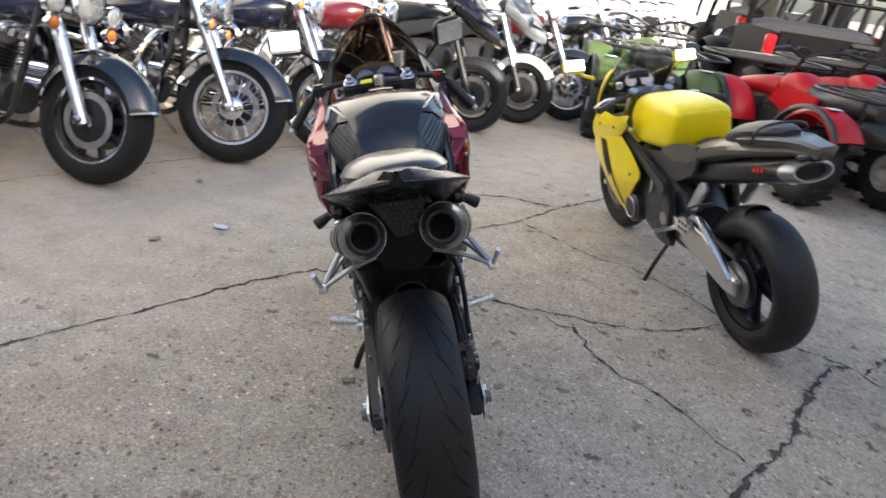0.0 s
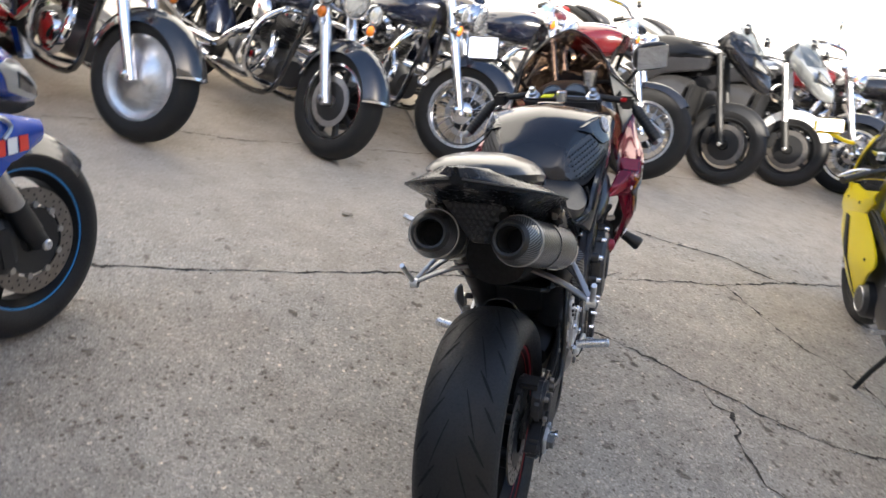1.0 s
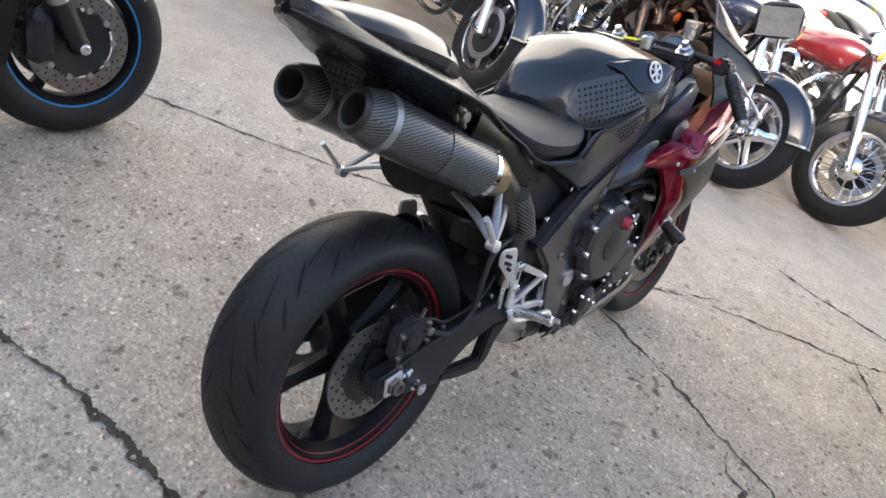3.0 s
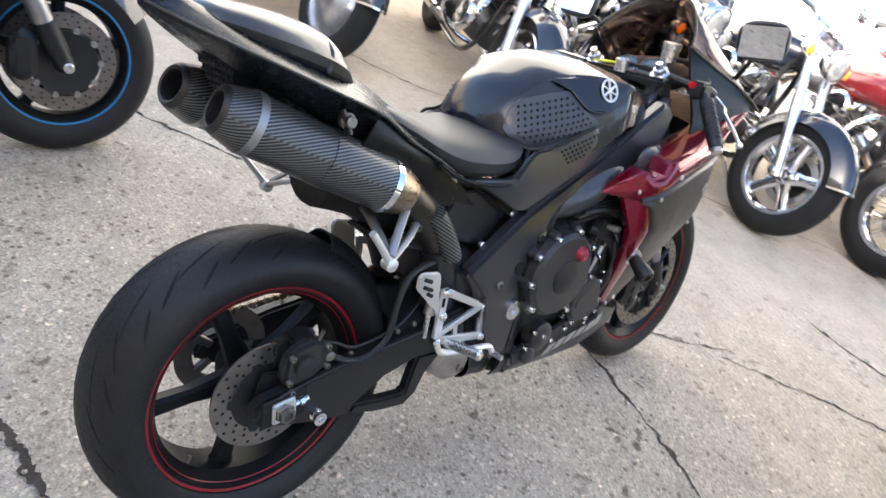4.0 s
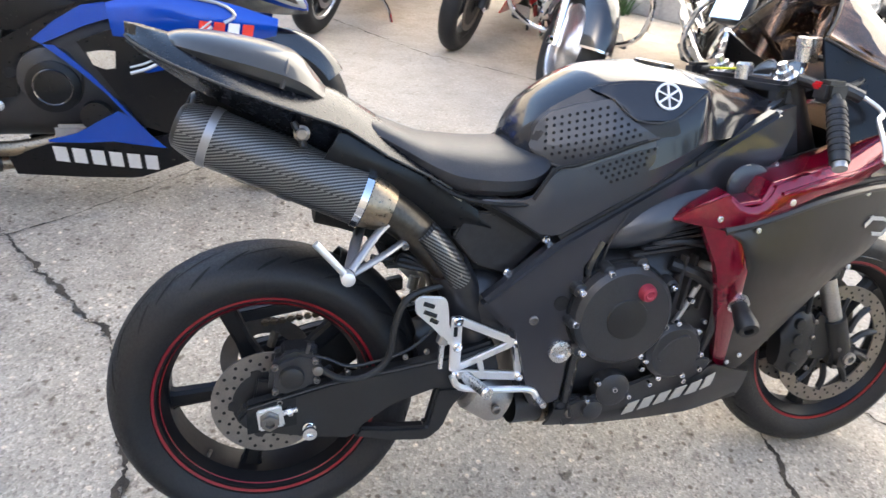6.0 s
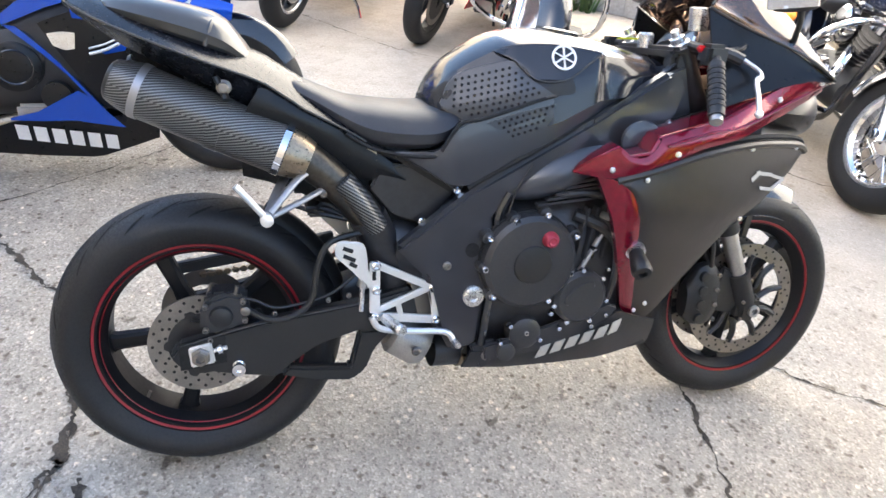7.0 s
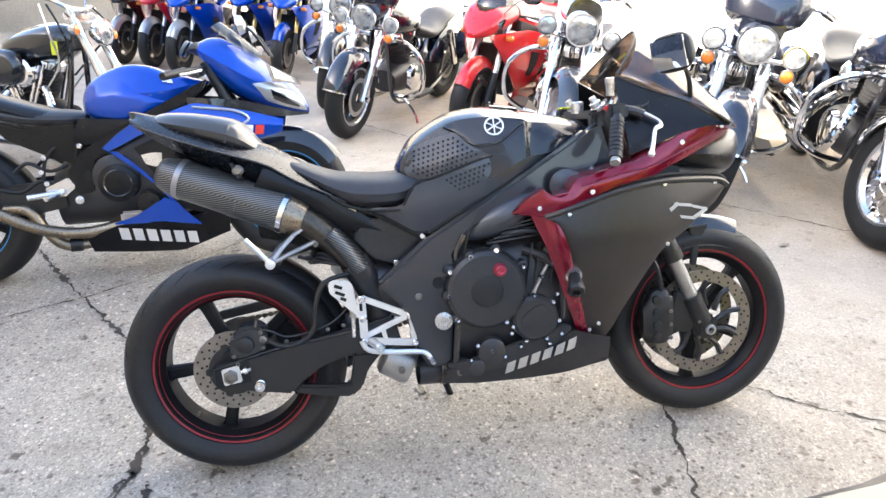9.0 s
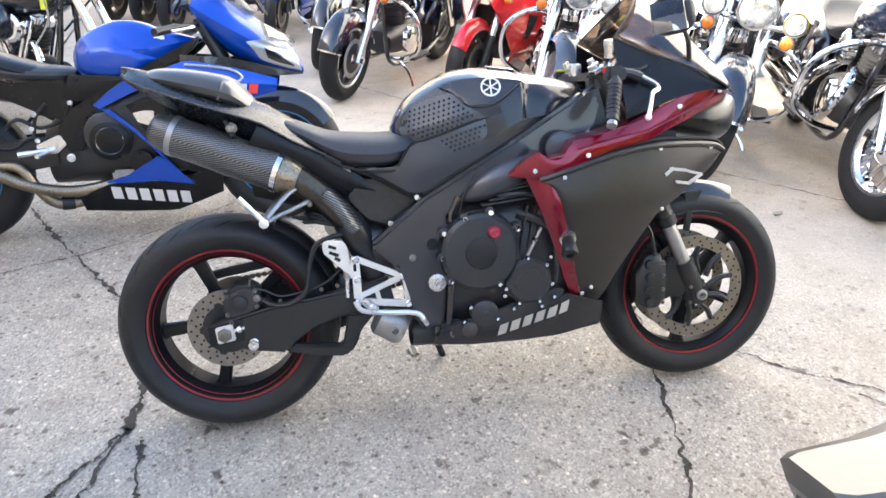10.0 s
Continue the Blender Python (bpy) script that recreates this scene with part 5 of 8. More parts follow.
utility_buggy(pose(3.56, 8.98, 0, 0, 0, 8) @ Matrix.Diagonal((1.34, 1.15, 1.08, 1)), "black side-by-side buggy with cargo bed, tailgate and roll cage")
utility_buggy(pose(3.75, 12.1, 0, 0, 0, 8) @ Matrix.Diagonal((1.34, 1.15, 1.12, 1)), "black side-by-side buggy with tall roll cage parked behind another")

# ---------------------------------------------------------------- the blue sports machine
SUZ_NOSE = [(-.31, .110, .95, 1.005, 2.6, .3), (-.25, .142, .85, 1.025, 2.5, .45), (-.17, .160, .765, 1.005, 2.4, .5), (-.08, .152, .715, .945, 2.3, .5), (0, .130, .690, .885, 2.3, .45), (.06, .102, .676, .832, 2.2, .4), (.10, .074, .672, .788, 2.2, .35), (.13, .042, .670, .735, 2.1, .3), (.146, .012, .672, .698, 2.0, 0)]
SUZ_TANK = [(-.82, .05, .72, .8, 2.6, 0), (-.79, .105, .7, .85, 4, .3), (-.73, .145, .69, .892, 5, .45), (-.63, .168, .68, .926, 5, .52), (-.53, .165, .69, .918, 5, .5), (-.45, .145, .735, .884, 5, .45), (-.37, .11, .785, .862, 4, .3), (-.31, .07, .815, .845, 3, .1), (-.285, .03, .825, .838, 2.6, 0)]
suz = sportbike(stand_pose(-0.772, 1.557, 21.5, 10), "blue and black sport motorcycle with blue rim tape", BLUE_PAINT, tail=BLACK_SATIN, fender=BLACK_GLOSS, line=CYAN_LINE, mirror_back=SILVER_PAINT, full=False, signals=False, screen=SCREEN_CLEAR, rim_mat=BLACK_RIM, fork_mat=BLACK_PLASTIC, frame_mat=BLACK_SATIN, discs=False, tank_secs=SUZ_TANK,
                seat_secs=[(-1.42, .10, .80, .87), (-1.25, .13, .745, .81), (-1.05, .14, .69, .768), (-.90, .13, .675, .752), (-.81, .08, .69, .735)],
                beam=[(-.27, .85), (-.30, .80), (-.44, .705), (-.64, .605), (-.77, .53), (-.80, .40), (-.87, .39), (-.90, .49), (-.83, .575), (-.66, .665), (-.45, .765)],
                nose_secs=SUZ_NOSE, screen_rows=((-.035, .075, .915, .05), (-.11, .088, .985, .06), (-.20, .075, 1.06, .05)))


def nose_x(y, z, secs=SUZ_NOSE):
    """A lofted shell's half width at a height."""
    for a, b in zip(secs, secs[1:]):
        if a[0] <= y <= b[0]:
            k = (y - a[0]) / (b[0] - a[0])
            _, hw, lo, hi, p, tp = (u + (v - u) * k for u, v in zip(a, b))
            q = max(-1.0, min(1.0, (z - (lo + hi) / 2) / ((hi - lo) / 2)))
            return hw * (1 - abs(q) ** p) ** (1 / p) * (1 - tp * max(0.0, q))
    return 0.02


def suz_w(y, z):
    k = max(0.0, (y + 0.5) / 0.55)
    return .235 - .10 * k ** 1.7 - max(0.0, .50 - z) * .16


for s in (-1, 1):
    uf = part("upper_fairing", panel([(-.50, .70), (-.33, .752), (-.11, .70), (.03, .655)], [(-.49, .60), (-.37, .590), (-.25, .585), (-.10, .577), (.02, .60)], suz_w, s, 18, 6, .008, .01), BLUE_PAINT, suz)
    part("accent_line", tube([(s * (suz_w(-.34, .735) + .012), -.34, .735), (s * (suz_w(-.17, .708) + .014), -.17, .708), (s * (suz_w(-.115, .67) + .014), -.115, .67), (s * (suz_w(-.15, .645) + .012), -.15, .645)], .006, 6, 3), SILVER_PAINT, uf)
    part("nose_side", panel([(-.36, .775), (-.16, .752), (-.03, .715), (.05, .690), (.142, .682)], [(-.36, .745), (-.16, .705), (-.03, .672), (.05, .662), (.142, .664)], lambda y, z: .198 - max(0, y + .25) * .46, s, 14, 4, .006), BLACK_GLOSS, suz)
    fl = part("nose_flash", panel([(-.085, .815), (-.02, .822), (.045, .806), (.10, .752), (.138, .695)], [(-.055, .775), (-.035, .738), (.02, .716), (.08, .695), (.137, .682)], lambda y, z: nose_x(y, z) + .004, s, 14, 6, .004), SILVER_PAINT, suz)
    part("headlight_slit", panel([(-.012, .788), (.03, .765), (.105, .708)], [(-.002, .742), (.04, .722), (.107, .699)], lambda y, z: nose_x(y, z) + .0065, s, 10, 5, .004), BLACK_GLOSS, fl)
    part("fairing_arm", panel([(-.722, .588), (-.65, .645), (-.57, .692), (-.502, .703)], [(-.697, .574), (-.64, .598), (-.57, .630), (-.492, .655)], lambda y, z: suz_w(y, z) + .006, s, 12, 6, .010), BLUE_PAINT, suz)
    part("fairing_strip", panel([(-.697, .574), (-.605, .495), (-.535, .42), (-.495, .365), (-.45, .30)], [(-.660, .570), (-.575, .488), (-.505, .395), (-.450, .318), (-.395, .245)], lambda y, z: suz_w(y, z) + .006, s, 14, 5, .010), BLUE_PAINT, suz)
    part("fairing_foot", panel([(-.73, .262), (-.64, .285), (-.55, .335), (-.50, .362), (-.44, .300)], [(-.73, .255), (-.62, .250), (-.53, .252), (-.46, .238), (-.37, .222)], lambda y, z: suz_w(y, z) + .007, s, 12, 5, .010), BLUE_PAINT, suz)
    bl = part("belly_pan", panel([(-.87, .195), (-.715, .250), (-.50, .240), (-.34, .27), (-.255, .255)], [(-.86, .126), (-.66, .104), (-.48, .092), (-.265, .165)], lambda y, z: suz_w(y, z) - .018 - max(0, .25 - z) * .3, s, 18, 6, .008), BLACK_SATIN, suz)
    wd_ = part("side_wedge", panel([(-.42, .492), (-.335, .530), (-.257, .580), (-.19, .628)], [(-.40, .484), (-.30, .505), (-.21, .540), (-.13, .578)], lambda y, z: suz_w(y, z) + .004, s, 14, 5, .008), BLUE_PAINT, suz)
    for dz, q in ((.004, .006), (.022, .004)):
        part("accent_line", tube([(s * (suz_w(y, z) + .012), y, z + dz) for y, z in ((-.45, .482), (-.395, .498), (-.335, .530), (-.257, .580), (-.19, .628))], q, 6, 4), SILVER_PAINT, wd_)
    part("inner_shield", panel([(-.575, .548), (-.53, .556), (-.49, .552)], [(-.56, .51), (-.525, .495), (-.495, .500)], lambda y, z: suz_w(y, z) - .006, s, 6, 4, .005), ALU, suz)
    part("mid_black_panel", panel([(-.60, .58), (-.50, .62), (-.30, .66), (-.17, .63)], [(-.44, .30), (-.36, .27), (-.30, .26), (-.24, .27)], lambda y, z: suz_w(y, z) - .014, s, 12, 8, .006), BLACK_SATIN, suz)
    for i in range(6):
        y0 = -.728 + .056 * i
        z0 = .213 - .0090 * i
        part("maker_mark", panel([(y0, z0 + .022), (y0 + .040, z0 + .016)], [(y0, z0 - .036), (y0 + .040, z0 - .043)], lambda y, z: suz_w(y, z) - .010 - max(0, .25 - z) * .3, s, 3, 4, .002), WHITE_MARK, bl)
    for i, mt in enumerate((RED_MARK, RED_MARK, WHITE_MARK, RED_MARK)):
        y0, z0 = -.235 + .046 * i, .634 - .004 * i
        part("model_mark", panel([(y0 + .008, z0 + .018), (y0 + .044, z0 + .014)], [(y0, z0 - .022), (y0 + .036, z0 - .025)], lambda y, z: suz_w(y, z) + .014, s, 3, 3, .002), mt, uf)
    part("tank_facet", panel([(-.780, .800), (-.740, .850), (-.690, .872), (-.638, .868), (-.547, .797), (-.461, .764)], [(-.780, .735), (-.69, .708), (-.592, .708), (-.52, .738), (-.461, .757)], lambda y, z: nose_x(y, z, SUZ_TANK) + .002 + max(0, .86 - z) * .07, s, 18, 8, .006, .004), BLUE_PAINT, suz)
    for a, b in (((-.470, .868), (-.452, .846)), ((-.452, .862), (-.432, .840))):
        part("tank_badge", panel([a, (a[0] + .022, a[1] - .002)], [(b[0] - .012, b[1]), (b[0] + .010, b[1] - .002)], lambda y, z: nose_x(y, z, SUZ_TANK) + .005, s, 3, 3, .003), WHITE_MARK, suz)
    part("frame_hole", lathe([(s * .168, 0), (s * .168, .020), (s * .172, .018), (s * .172, 0)], turn_x(-.815, .475), 18), DEEP_BLACK, suz)
    part("under_tank_panel", panel([(-.82, .715), (-.72, .705), (-.60, .700), (-.54, .715)], [(-.86, .62), (-.80, .60), (-.72, .62), (-.62, .675)], lambda y, z: .148, s, 10, 5, .008, .006), BLACK_SATIN, suz)
    ec = part("clutch_cover", lathe([(s * .15, 0), (s * .15, .085), (s * .205, .082), (s * .215, .06), (s * .215, 0)], turn_x(-.69, .435), 30), BLACK_SATIN, suz)
    part("cover_ring", lathe([(s * .214, .060), (s * .218, .056), (s * .214, .052)], turn_x(-.69, .435), 30, ring=True), BLACK_GLOSS, ec)
    part("small_cover", lathe([(s * .15, 0), (s * .15, .05), (s * .20, .048), (s * .205, 0)], turn_x(-.578, .335), 22), BLACK_SATIN, suz)
    part("pivot_bolt", bolt((s * .17, -.865, .37), .018, .008, s), ALU, suz)
    part("oil_pan_side", block(s * .14, -.62, .27, .03, .20, .06, .012), ALU_DULL, suz)
for s in (-1, 1):
    fwheel = [o for o in suz.children if o.name.startswith("front_wheel")][0]
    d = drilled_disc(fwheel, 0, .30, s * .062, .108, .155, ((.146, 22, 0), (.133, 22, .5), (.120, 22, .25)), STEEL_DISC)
    for i in range(10):
        a = 2 * math.pi * i / 10
        part("disc_button", lathe([(s * .058, 0), (s * .058, .011), (s * .070, .010), (s * .070, 0)], turn_x(.105 * math.cos(a), .30 + .105 * math.sin(a)), 10), ALU_DULL, d)
    part("disc_hub", lathe([(s * .058, .035), (s * .062, .075), (s * .066, .10), (s * .058, .10)], turn_x(0, .30), 20), BLACK_PLASTIC, d)
    part("side_cover", plate([(-.82, .62), (-.84, .70), (-1.05, .69), (-1.20, .74), (-1.12, .64), (-.95, .55), (-.86, .52)], s * .10, s * .14, .010), BLACK_SATIN, suz)
    fb = part("fork_brace", tube([(s * .10, -.03, .34), (s * .104, -.072, .435)], .034, 12, 1), BLACK_PLASTIC, suz)
    part("fork_slider", tube([(s * .104, -.070, .43), (s * .104, -.125, .56)], .0305, 14, 1), ALU_DULL, fb)
    part("radial_caliper", body([(-.165, .022, .27, .36), (-.13, .027, .25, .41), (-.09, .02, .27, .40)], 14), BLACK_PLASTIC, suz).location.x = s * .088
    for k, pts in enumerate((((-.90, .52), (-.98, .50), (-1.06, .54), (-1.12, .50)), ((-.95, .44), (-1.02, .46), (-1.10, .42), (-1.2, .44)), ((-.93, .60), (-.98, .55), (-1.0, .47)))):
        part("hose", tube([(s * (.13 + .01 * k), y, z) for y, z in pts], .008, 8), BLACK_PLASTIC, suz)
    for y, z in ((-.98, .56), (-1.0, .50), (-.985, .45), (-.83, .60)):
        part("linkage_bolt", bolt((s * .165, y, z), .011, .010, s), ALU, suz)
    part("rear_set", tube([(s * .17, -.92, .41), (s * .19, -1.0, .405), (s * .20, -1.06, .40)], .013, 8, 3), ALU, suz)
part("header_pipe", tube([(.14, -1.18, .345), (.155, -1.08, .335), (.155, -1.03, .25), (.14, -.97, .175), (.11, -.88, .165), (.08, -.7, .18)], .024, 12), BURNT_STEEL, suz)
part("pipe_joint", lathe([(0, .031), (.05, .031), (.05, .026), (0, .026)], along((.135, -.95, .170), (.11, -.88, .165)), 18, ring=True), BLACK_PLASTIC, suz)

# ---------------------------------------------------------------- the yellow sports machine
yel = sportbike(stand_pose(1.205, 4.71, 23, 12) @ Matrix.Diagonal((.975, .984, .965, 1)), "bright yellow sport motorcycle with warm grey tail and silver swinging arm", YELLOW_PAINT, tail=GREY_TAIL, full=False, bare=True, mir=False, muffler="none", swing=ALU, signals=False, rim_mat=BLACK_RIM,
                tank_secs=[(-.85, .11, .79, .905, 5.0, 0), (-.835, .145, .765, .940, 6.0, .05), (-.77, .165, .735, .955, 6.0, .12), (-.62, .175, .71, .960, 6.0, .20), (-.46, .165, .69, .943, 5.4, .25), (-.36, .14, .72, .910, 4.6, .20), (-.315, .10, .76, .87, 4.0, 0)],
                seat_secs=[(-1.20, .10, .80, .86), (-1.10, .125, .77, .835), (-1.0, .12, .76, .82), (-.93, .08, .77, .83)],
                tail_secs=[(-1.655, .034, .965, .985, 2.0, .3), (-1.60, .052, .945, .985, 2.0, .4), (-1.53, .080, .920, .985, 2.1, .4), (-1.46, .105, .895, .975, 2.2, .35), (-1.40, .124, .880, .965, 2.4, .25), (-1.26, .14, .83, .935), (-1.08, .15, .75, .875), (-.95, .15, .70, .815), (-.86, .13, .69, .77)])


def yel_w(y, z):
    return .228 - .075 * max(0.0, (y + .35) / .48) ** 1.4 - max(0.0, .5 - z) * .22


def bucket(x0, y0, depth, low, top, inset):
    """The cowl round the cockpit: a sheet bent round the nose, cut back where the bars reach out."""
    rings = []
    for j in range(9):
        k = j / 8
        end = -.12 * (1 - k) ** 2 + .10 * 2 * k * (1 - k) * 1.2 - .19 * k * k
        fm = math.acos(max(-1.0, min(1.0, (end - y0) / depth)))
        ring = []
        for i in range(25):
            f = -fm + 2 * fm * i / 24
            zt = top + (1.035 - top) * (1 - math.cos(f)) ** .9
            belly = .02 * math.sin(math.pi * k)
            ring.append(((x0 - inset + belly - .03 * k) * math.sin(f), y0 + (depth - inset - .10 * k) * math.cos(f), low + (zt - low) * k))
        rings.append(ring)
    return loft(rings, cap=False, wrap=False)


cowl = part("upper_cowl", bucket(.210, -.20, .46, .70, .86, 0), YELLOW_PAINT, yel, "gloss yellow cowl open round the cockpit")
cowl.modifiers.new("thickness", "SOLIDIFY").thickness = .006
liner = part("cowl_liner", bucket(.210, -.20, .46, .71, .835, .014), BLACK_PLASTIC, cowl)
liner.modifiers.new("thickness", "SOLIDIFY").thickness = .004
ws = part("windscreen", loft([[(hw * math.sin(radians(-75 + 150 * i / 11)), y - d * (1 - math.cos(radians(-75 + 150 * i / 11))), z + .02 * math.cos(radians(-75 + 150 * i / 11))) for i in range(12)]
                              for y, hw, z, d in ((.14, .17, .885, .20), (.02, .165, .99, .18), (-.10, .13, 1.08, .13))], cap=False, wrap=False), SCREEN_CLEAR, yel)
ws.modifiers.new("thickness", "SOLIDIFY").thickness = .004
dash = part("dash", body([(-.12, .07, .86, .97), (-.09, .11, .84, .985), (-.03, .115, .83, .97), (.04, .08, .82, .92)], 20), BLACK_PLASTIC, yel)
for x, q in ((.045, .042), (-.05, .036)):
    part("dial", lathe([(0, q), (.012, q), (.014, q * .9), (.011, q * .85), (.011, 0)], along((x, -.115, .93), (x, -.30, 1.02)), 20), DIAL, dash)
part("steering_clamp", body([(-.34, .06, .88, .91), (-.28, .12, .88, .92), (-.20, .10, .88, .92), (-.16, .05, .89, .91)], 16), ENGINE_BLACK, yel)
part("ignition_barrel", lathe([(0, .02), (.03, .02), (.032, .012), (.032, 0)], along((0, -.24, .91), (0, -.28, 1.0)), 16), ALU, yel)
for s in (-1, 1):
    for k, (x1, y1) in enumerate(((.20, -.02), (.17, .04), (.10, .02))):
        part("hose", tube([(s * x1, -.33 + .03 * k, .885), (s * (x1 + .02), -.18, .84 + .02 * k), (s * x1 * .8, y1, .80)], .007, 8), BLACK_PLASTIC, yel)
    part("fluid_cup", lathe([(0, .018), (.03, .020), (.034, .016), (.034, 0)], Matrix.Translation((s * .15, -.20, .915)), 16), LAMP_GLASS, yel)
    yf = part("side_fairing", panel([(-.51, .850), (-.33, .80), (-.15, .782), (.02, .735), (.11, .69)], [(-.50, .792), (-.41, .716), (-.22, .655), (-.02, .60), (.13, .556)], yel_w, s, 20, 7, .008, .014), YELLOW_PAINT, yel, "gloss yellow side fairing")
    arm = part("fairing_lower", panel([(-.41, .716), (-.55, .66), (-.662, .592), (-.658, .552), (-.58, .470), (-.515, .400), (-.500, .315)], [(.13, .556), (.05, .47), (-.03, .41), (-.13, .365), (-.217, .336), (-.326, .312), (-.415, .282)], lambda y, z: yel_w(y, z) - .002, s, 22, 9, .008, .012), YELLOW_PAINT, yf, "gloss yellow lower fairing with a black vent")
    part("fairing_vent", panel([(-.115, .622), (-.235, .642)], [(-.265, .440), (-.355, .495)], lambda y, z: yel_w(y, z) + .011, s, 4, 9, .004), DEEP_BLACK, arm)
    part("fairing_seam", tube([(s * (yel_w(y, z) + .014), y, z) for y, z in ((-.21, .640), (-.34, .50), (-.40, .40), (-.46, .34))], .0035, 5, 4), BLACK_PLASTIC, arm)
    for y, z in ((-.585, .56), (-.10, .70), (-.36, .75)):
        part("fairing_screw", bolt((s * (yel_w(y, z) + .013), y, z), .008, .004, s), BLACK_PLASTIC, yf)
    part("tank_cheek", panel([(-.76, .745), (-.86, .795), (-.96, .825), (-1.06, .840)], [(-.78, .725), (-.88, .715), (-.97, .735), (-1.06, .77)], lambda y, z: .166 - max(0, -.85 - y) * .08, s, 10, 5, .010), GREY_TAIL, yel)
    part("side_cover", plate([(-.50, .675), (-.88, .745), (-1.0, .745), (-1.10, .79), (-1.06, .70), (-.90, .615), (-.62, .66)], s * .14, s * .160, .006), GREY_SHADE, yel)
    part("frame_spar", plate([(-.33, .70), (-.40, .735), (-.50, .720), (-.62, .688), (-.885, .615), (-.91, .575), (-.87, .535), (-.62, .625), (-.40, .665)], s * .172, s * .205, .010), BLACK_MATT, yel)
    part("frame_leg", plate([(-.89, .60), (-.82, .56), (-.82, .40), (-.86, .32), (-.93, .33), (-.93, .50)], s * .15, s * .185, .008), BLACK_MATT, yel)
    part("swingarm_brace", tube([(s * .13, -1.0, .40), (s * .13, -1.10, .50), (s * .13, -1.40, .34)], .022, 10, 4, flat=.8), ALU, yel)
    hp = part("heel_plate", plate([(-.99, .475), (-1.06, .50), (-1.11, .46), (-1.06, .40), (-1.0, .41)], s * .172, s * .178, .003), ALU, yel)
    for i in range(6):
        part("plate_hole", lathe([(s * .1785, .009), (s * .1795, .008), (s * .1795, 0)], turn_x(-1.075 + .03 * (i % 3), .435 + .028 * (i // 3)), 10), DEEP_BLACK, hp)
    part("seat_strut", plate([(-1.00, .53), (-1.05, .52), (-1.15, .66), (-1.13, .69), (-1.09, .68)], s * .115, s * .14, .005), ALU, yel)
    part("gear_rod", tube([(s * .165, -.66, .30), (s * .165, -.69, .57)], .007, 8, 1), ALU, yel)
    ec = part("engine_cover", lathe([(s * .15, 0), (s * .15, .085), (s * .195, .082), (s * .21, .062), (s * .21, 0)], turn_x(-.545, .355), 28), ENGINE_BLACK, yel)
    part("cover_ring", lathe([(s * .209, .060), (s * .214, .056), (s * .209, .052)], turn_x(-.545, .355), 28, ring=True), ALU_DULL, ec)
    part("swing_pivot", lathe([(s * .15, 0), (s * .15, .035), (s * .19, .033), (s * .195, 0)], turn_x(-.875, .42), 20), ALU_DULL, yel)
    mm = Matrix.Translation((s * .335, .01, 1.02)) @ Matrix.Rotation(radians(-24), 4, "X")
    mr = part("mirror", block(0, .012, 0, .135, .03, .075, .014, mm), YELLOW_PAINT, yel)
    part("mirror_glass", block(0, -.006, 0, .118, .008, .062, .003, mm), MIRROR, mr)
    part("stalk", tube([(s * .20, .06, .93), (s * .26, .03, .95), (s * .335, .02, .99)], .010, 8, 4), YELLOW_PAINT, mr)
    part("engine_case", body([(-.92, .02, .28, .46), (-.80, .03, .26, .52), (-.66, .03, .30, .50)], 14), ENGINE_BLACK, yel).location.x = s * .15
rings = [[(-hw, y, zt - .005), (-hw * .7, y, zt + .003), (hw * .7, y, zt + .003), (hw, y, zt - .005), (hw * .72, y, zt - dp), (-hw * .72, y, zt - dp)] for y, hw, zt, dp in ((-1.684, .038, 1.006, .020), (-1.668, .048, 1.005, .045), (-1.60, .054, 1.004, .05), (-1.53, .078, .998, .05), (-1.44, .115, .983, .05), (-1.33, .146, .957, .05))]
part("tail_deck", loft(rings), GREY_TAIL, yel, "flat warm grey tail with a sharp square end", sharp=20)
pd = part("pillion_pad", body([(-1.47, .04, .985, 1.012), (-1.42, .075, .955, 1.015), (-1.34, .105, .915, 1.012), (-1.24, .115, .875, .985), (-1.16, .085, .865, .925), (-1.13, .05, .865, .885)], 20), BLACK_VINYL, yel)
part("pad_strap", tube([(-.118, -1.40, .945), (-.10, -1.41, 1.01), (0, -1.42, 1.03), (.10, -1.41, 1.01), (.118, -1.40, .945)], .006, 6, 4), BLACK_MATT, pd)
part("tail_light", body([(-1.676, .024, .955, .982), (-1.63, .045, .935, .980), (-1.58, .05, .925, .970)], 14), BLACK_GLOSS, yel)
ax = along((0.0, -1.18, .775), (0.0, -1.66, .905)) @ Matrix.Diagonal((1.35, .62, 1, 1))
part("under_tray", body([(-1.60, .06, .84, .95), (-1.40, .10, .77, .90), (-1.10, .12, .66, .80), (-.90, .12, .58, .74)], 18), BLACK_MATT, yel)
mf = part("muffler", lathe([(0, .03), (.06, .065), (.38, .077), (.40, .077), (.40, .06)], ax, 28), BLACK_PLASTIC, yel)
part("muffler_tip", lathe([(.398, .0785), (.44, .074), (.462, .062), (.462, .054), (.44, .050)], ax, 28), ALU_SATIN, mf)
part("outlet", lathe([(.44, .051), (.44, 0)], ax, 24), DEEP_BLACK, mf)
for i in range(3):
    part("muffler_mark", block(-.1045, -1.42 - .026 * i, .848 + .007 * i, .004, .018, .022, .001), RED_MARK, mf)
part("chain_guard", plate([(-1.05, .47), (-1.40, .46), (-1.42, .43), (-1.05, .44)], -.125, -.105, .003), BLACK_PLASTIC, yel)
part("sprocket", lathe([(-.105, .04), (-.105, .10), (-.099, .10), (-.099, .04)], turn_x(-1.40, .315), 36, ring=True), STEEL_DISC, yel)
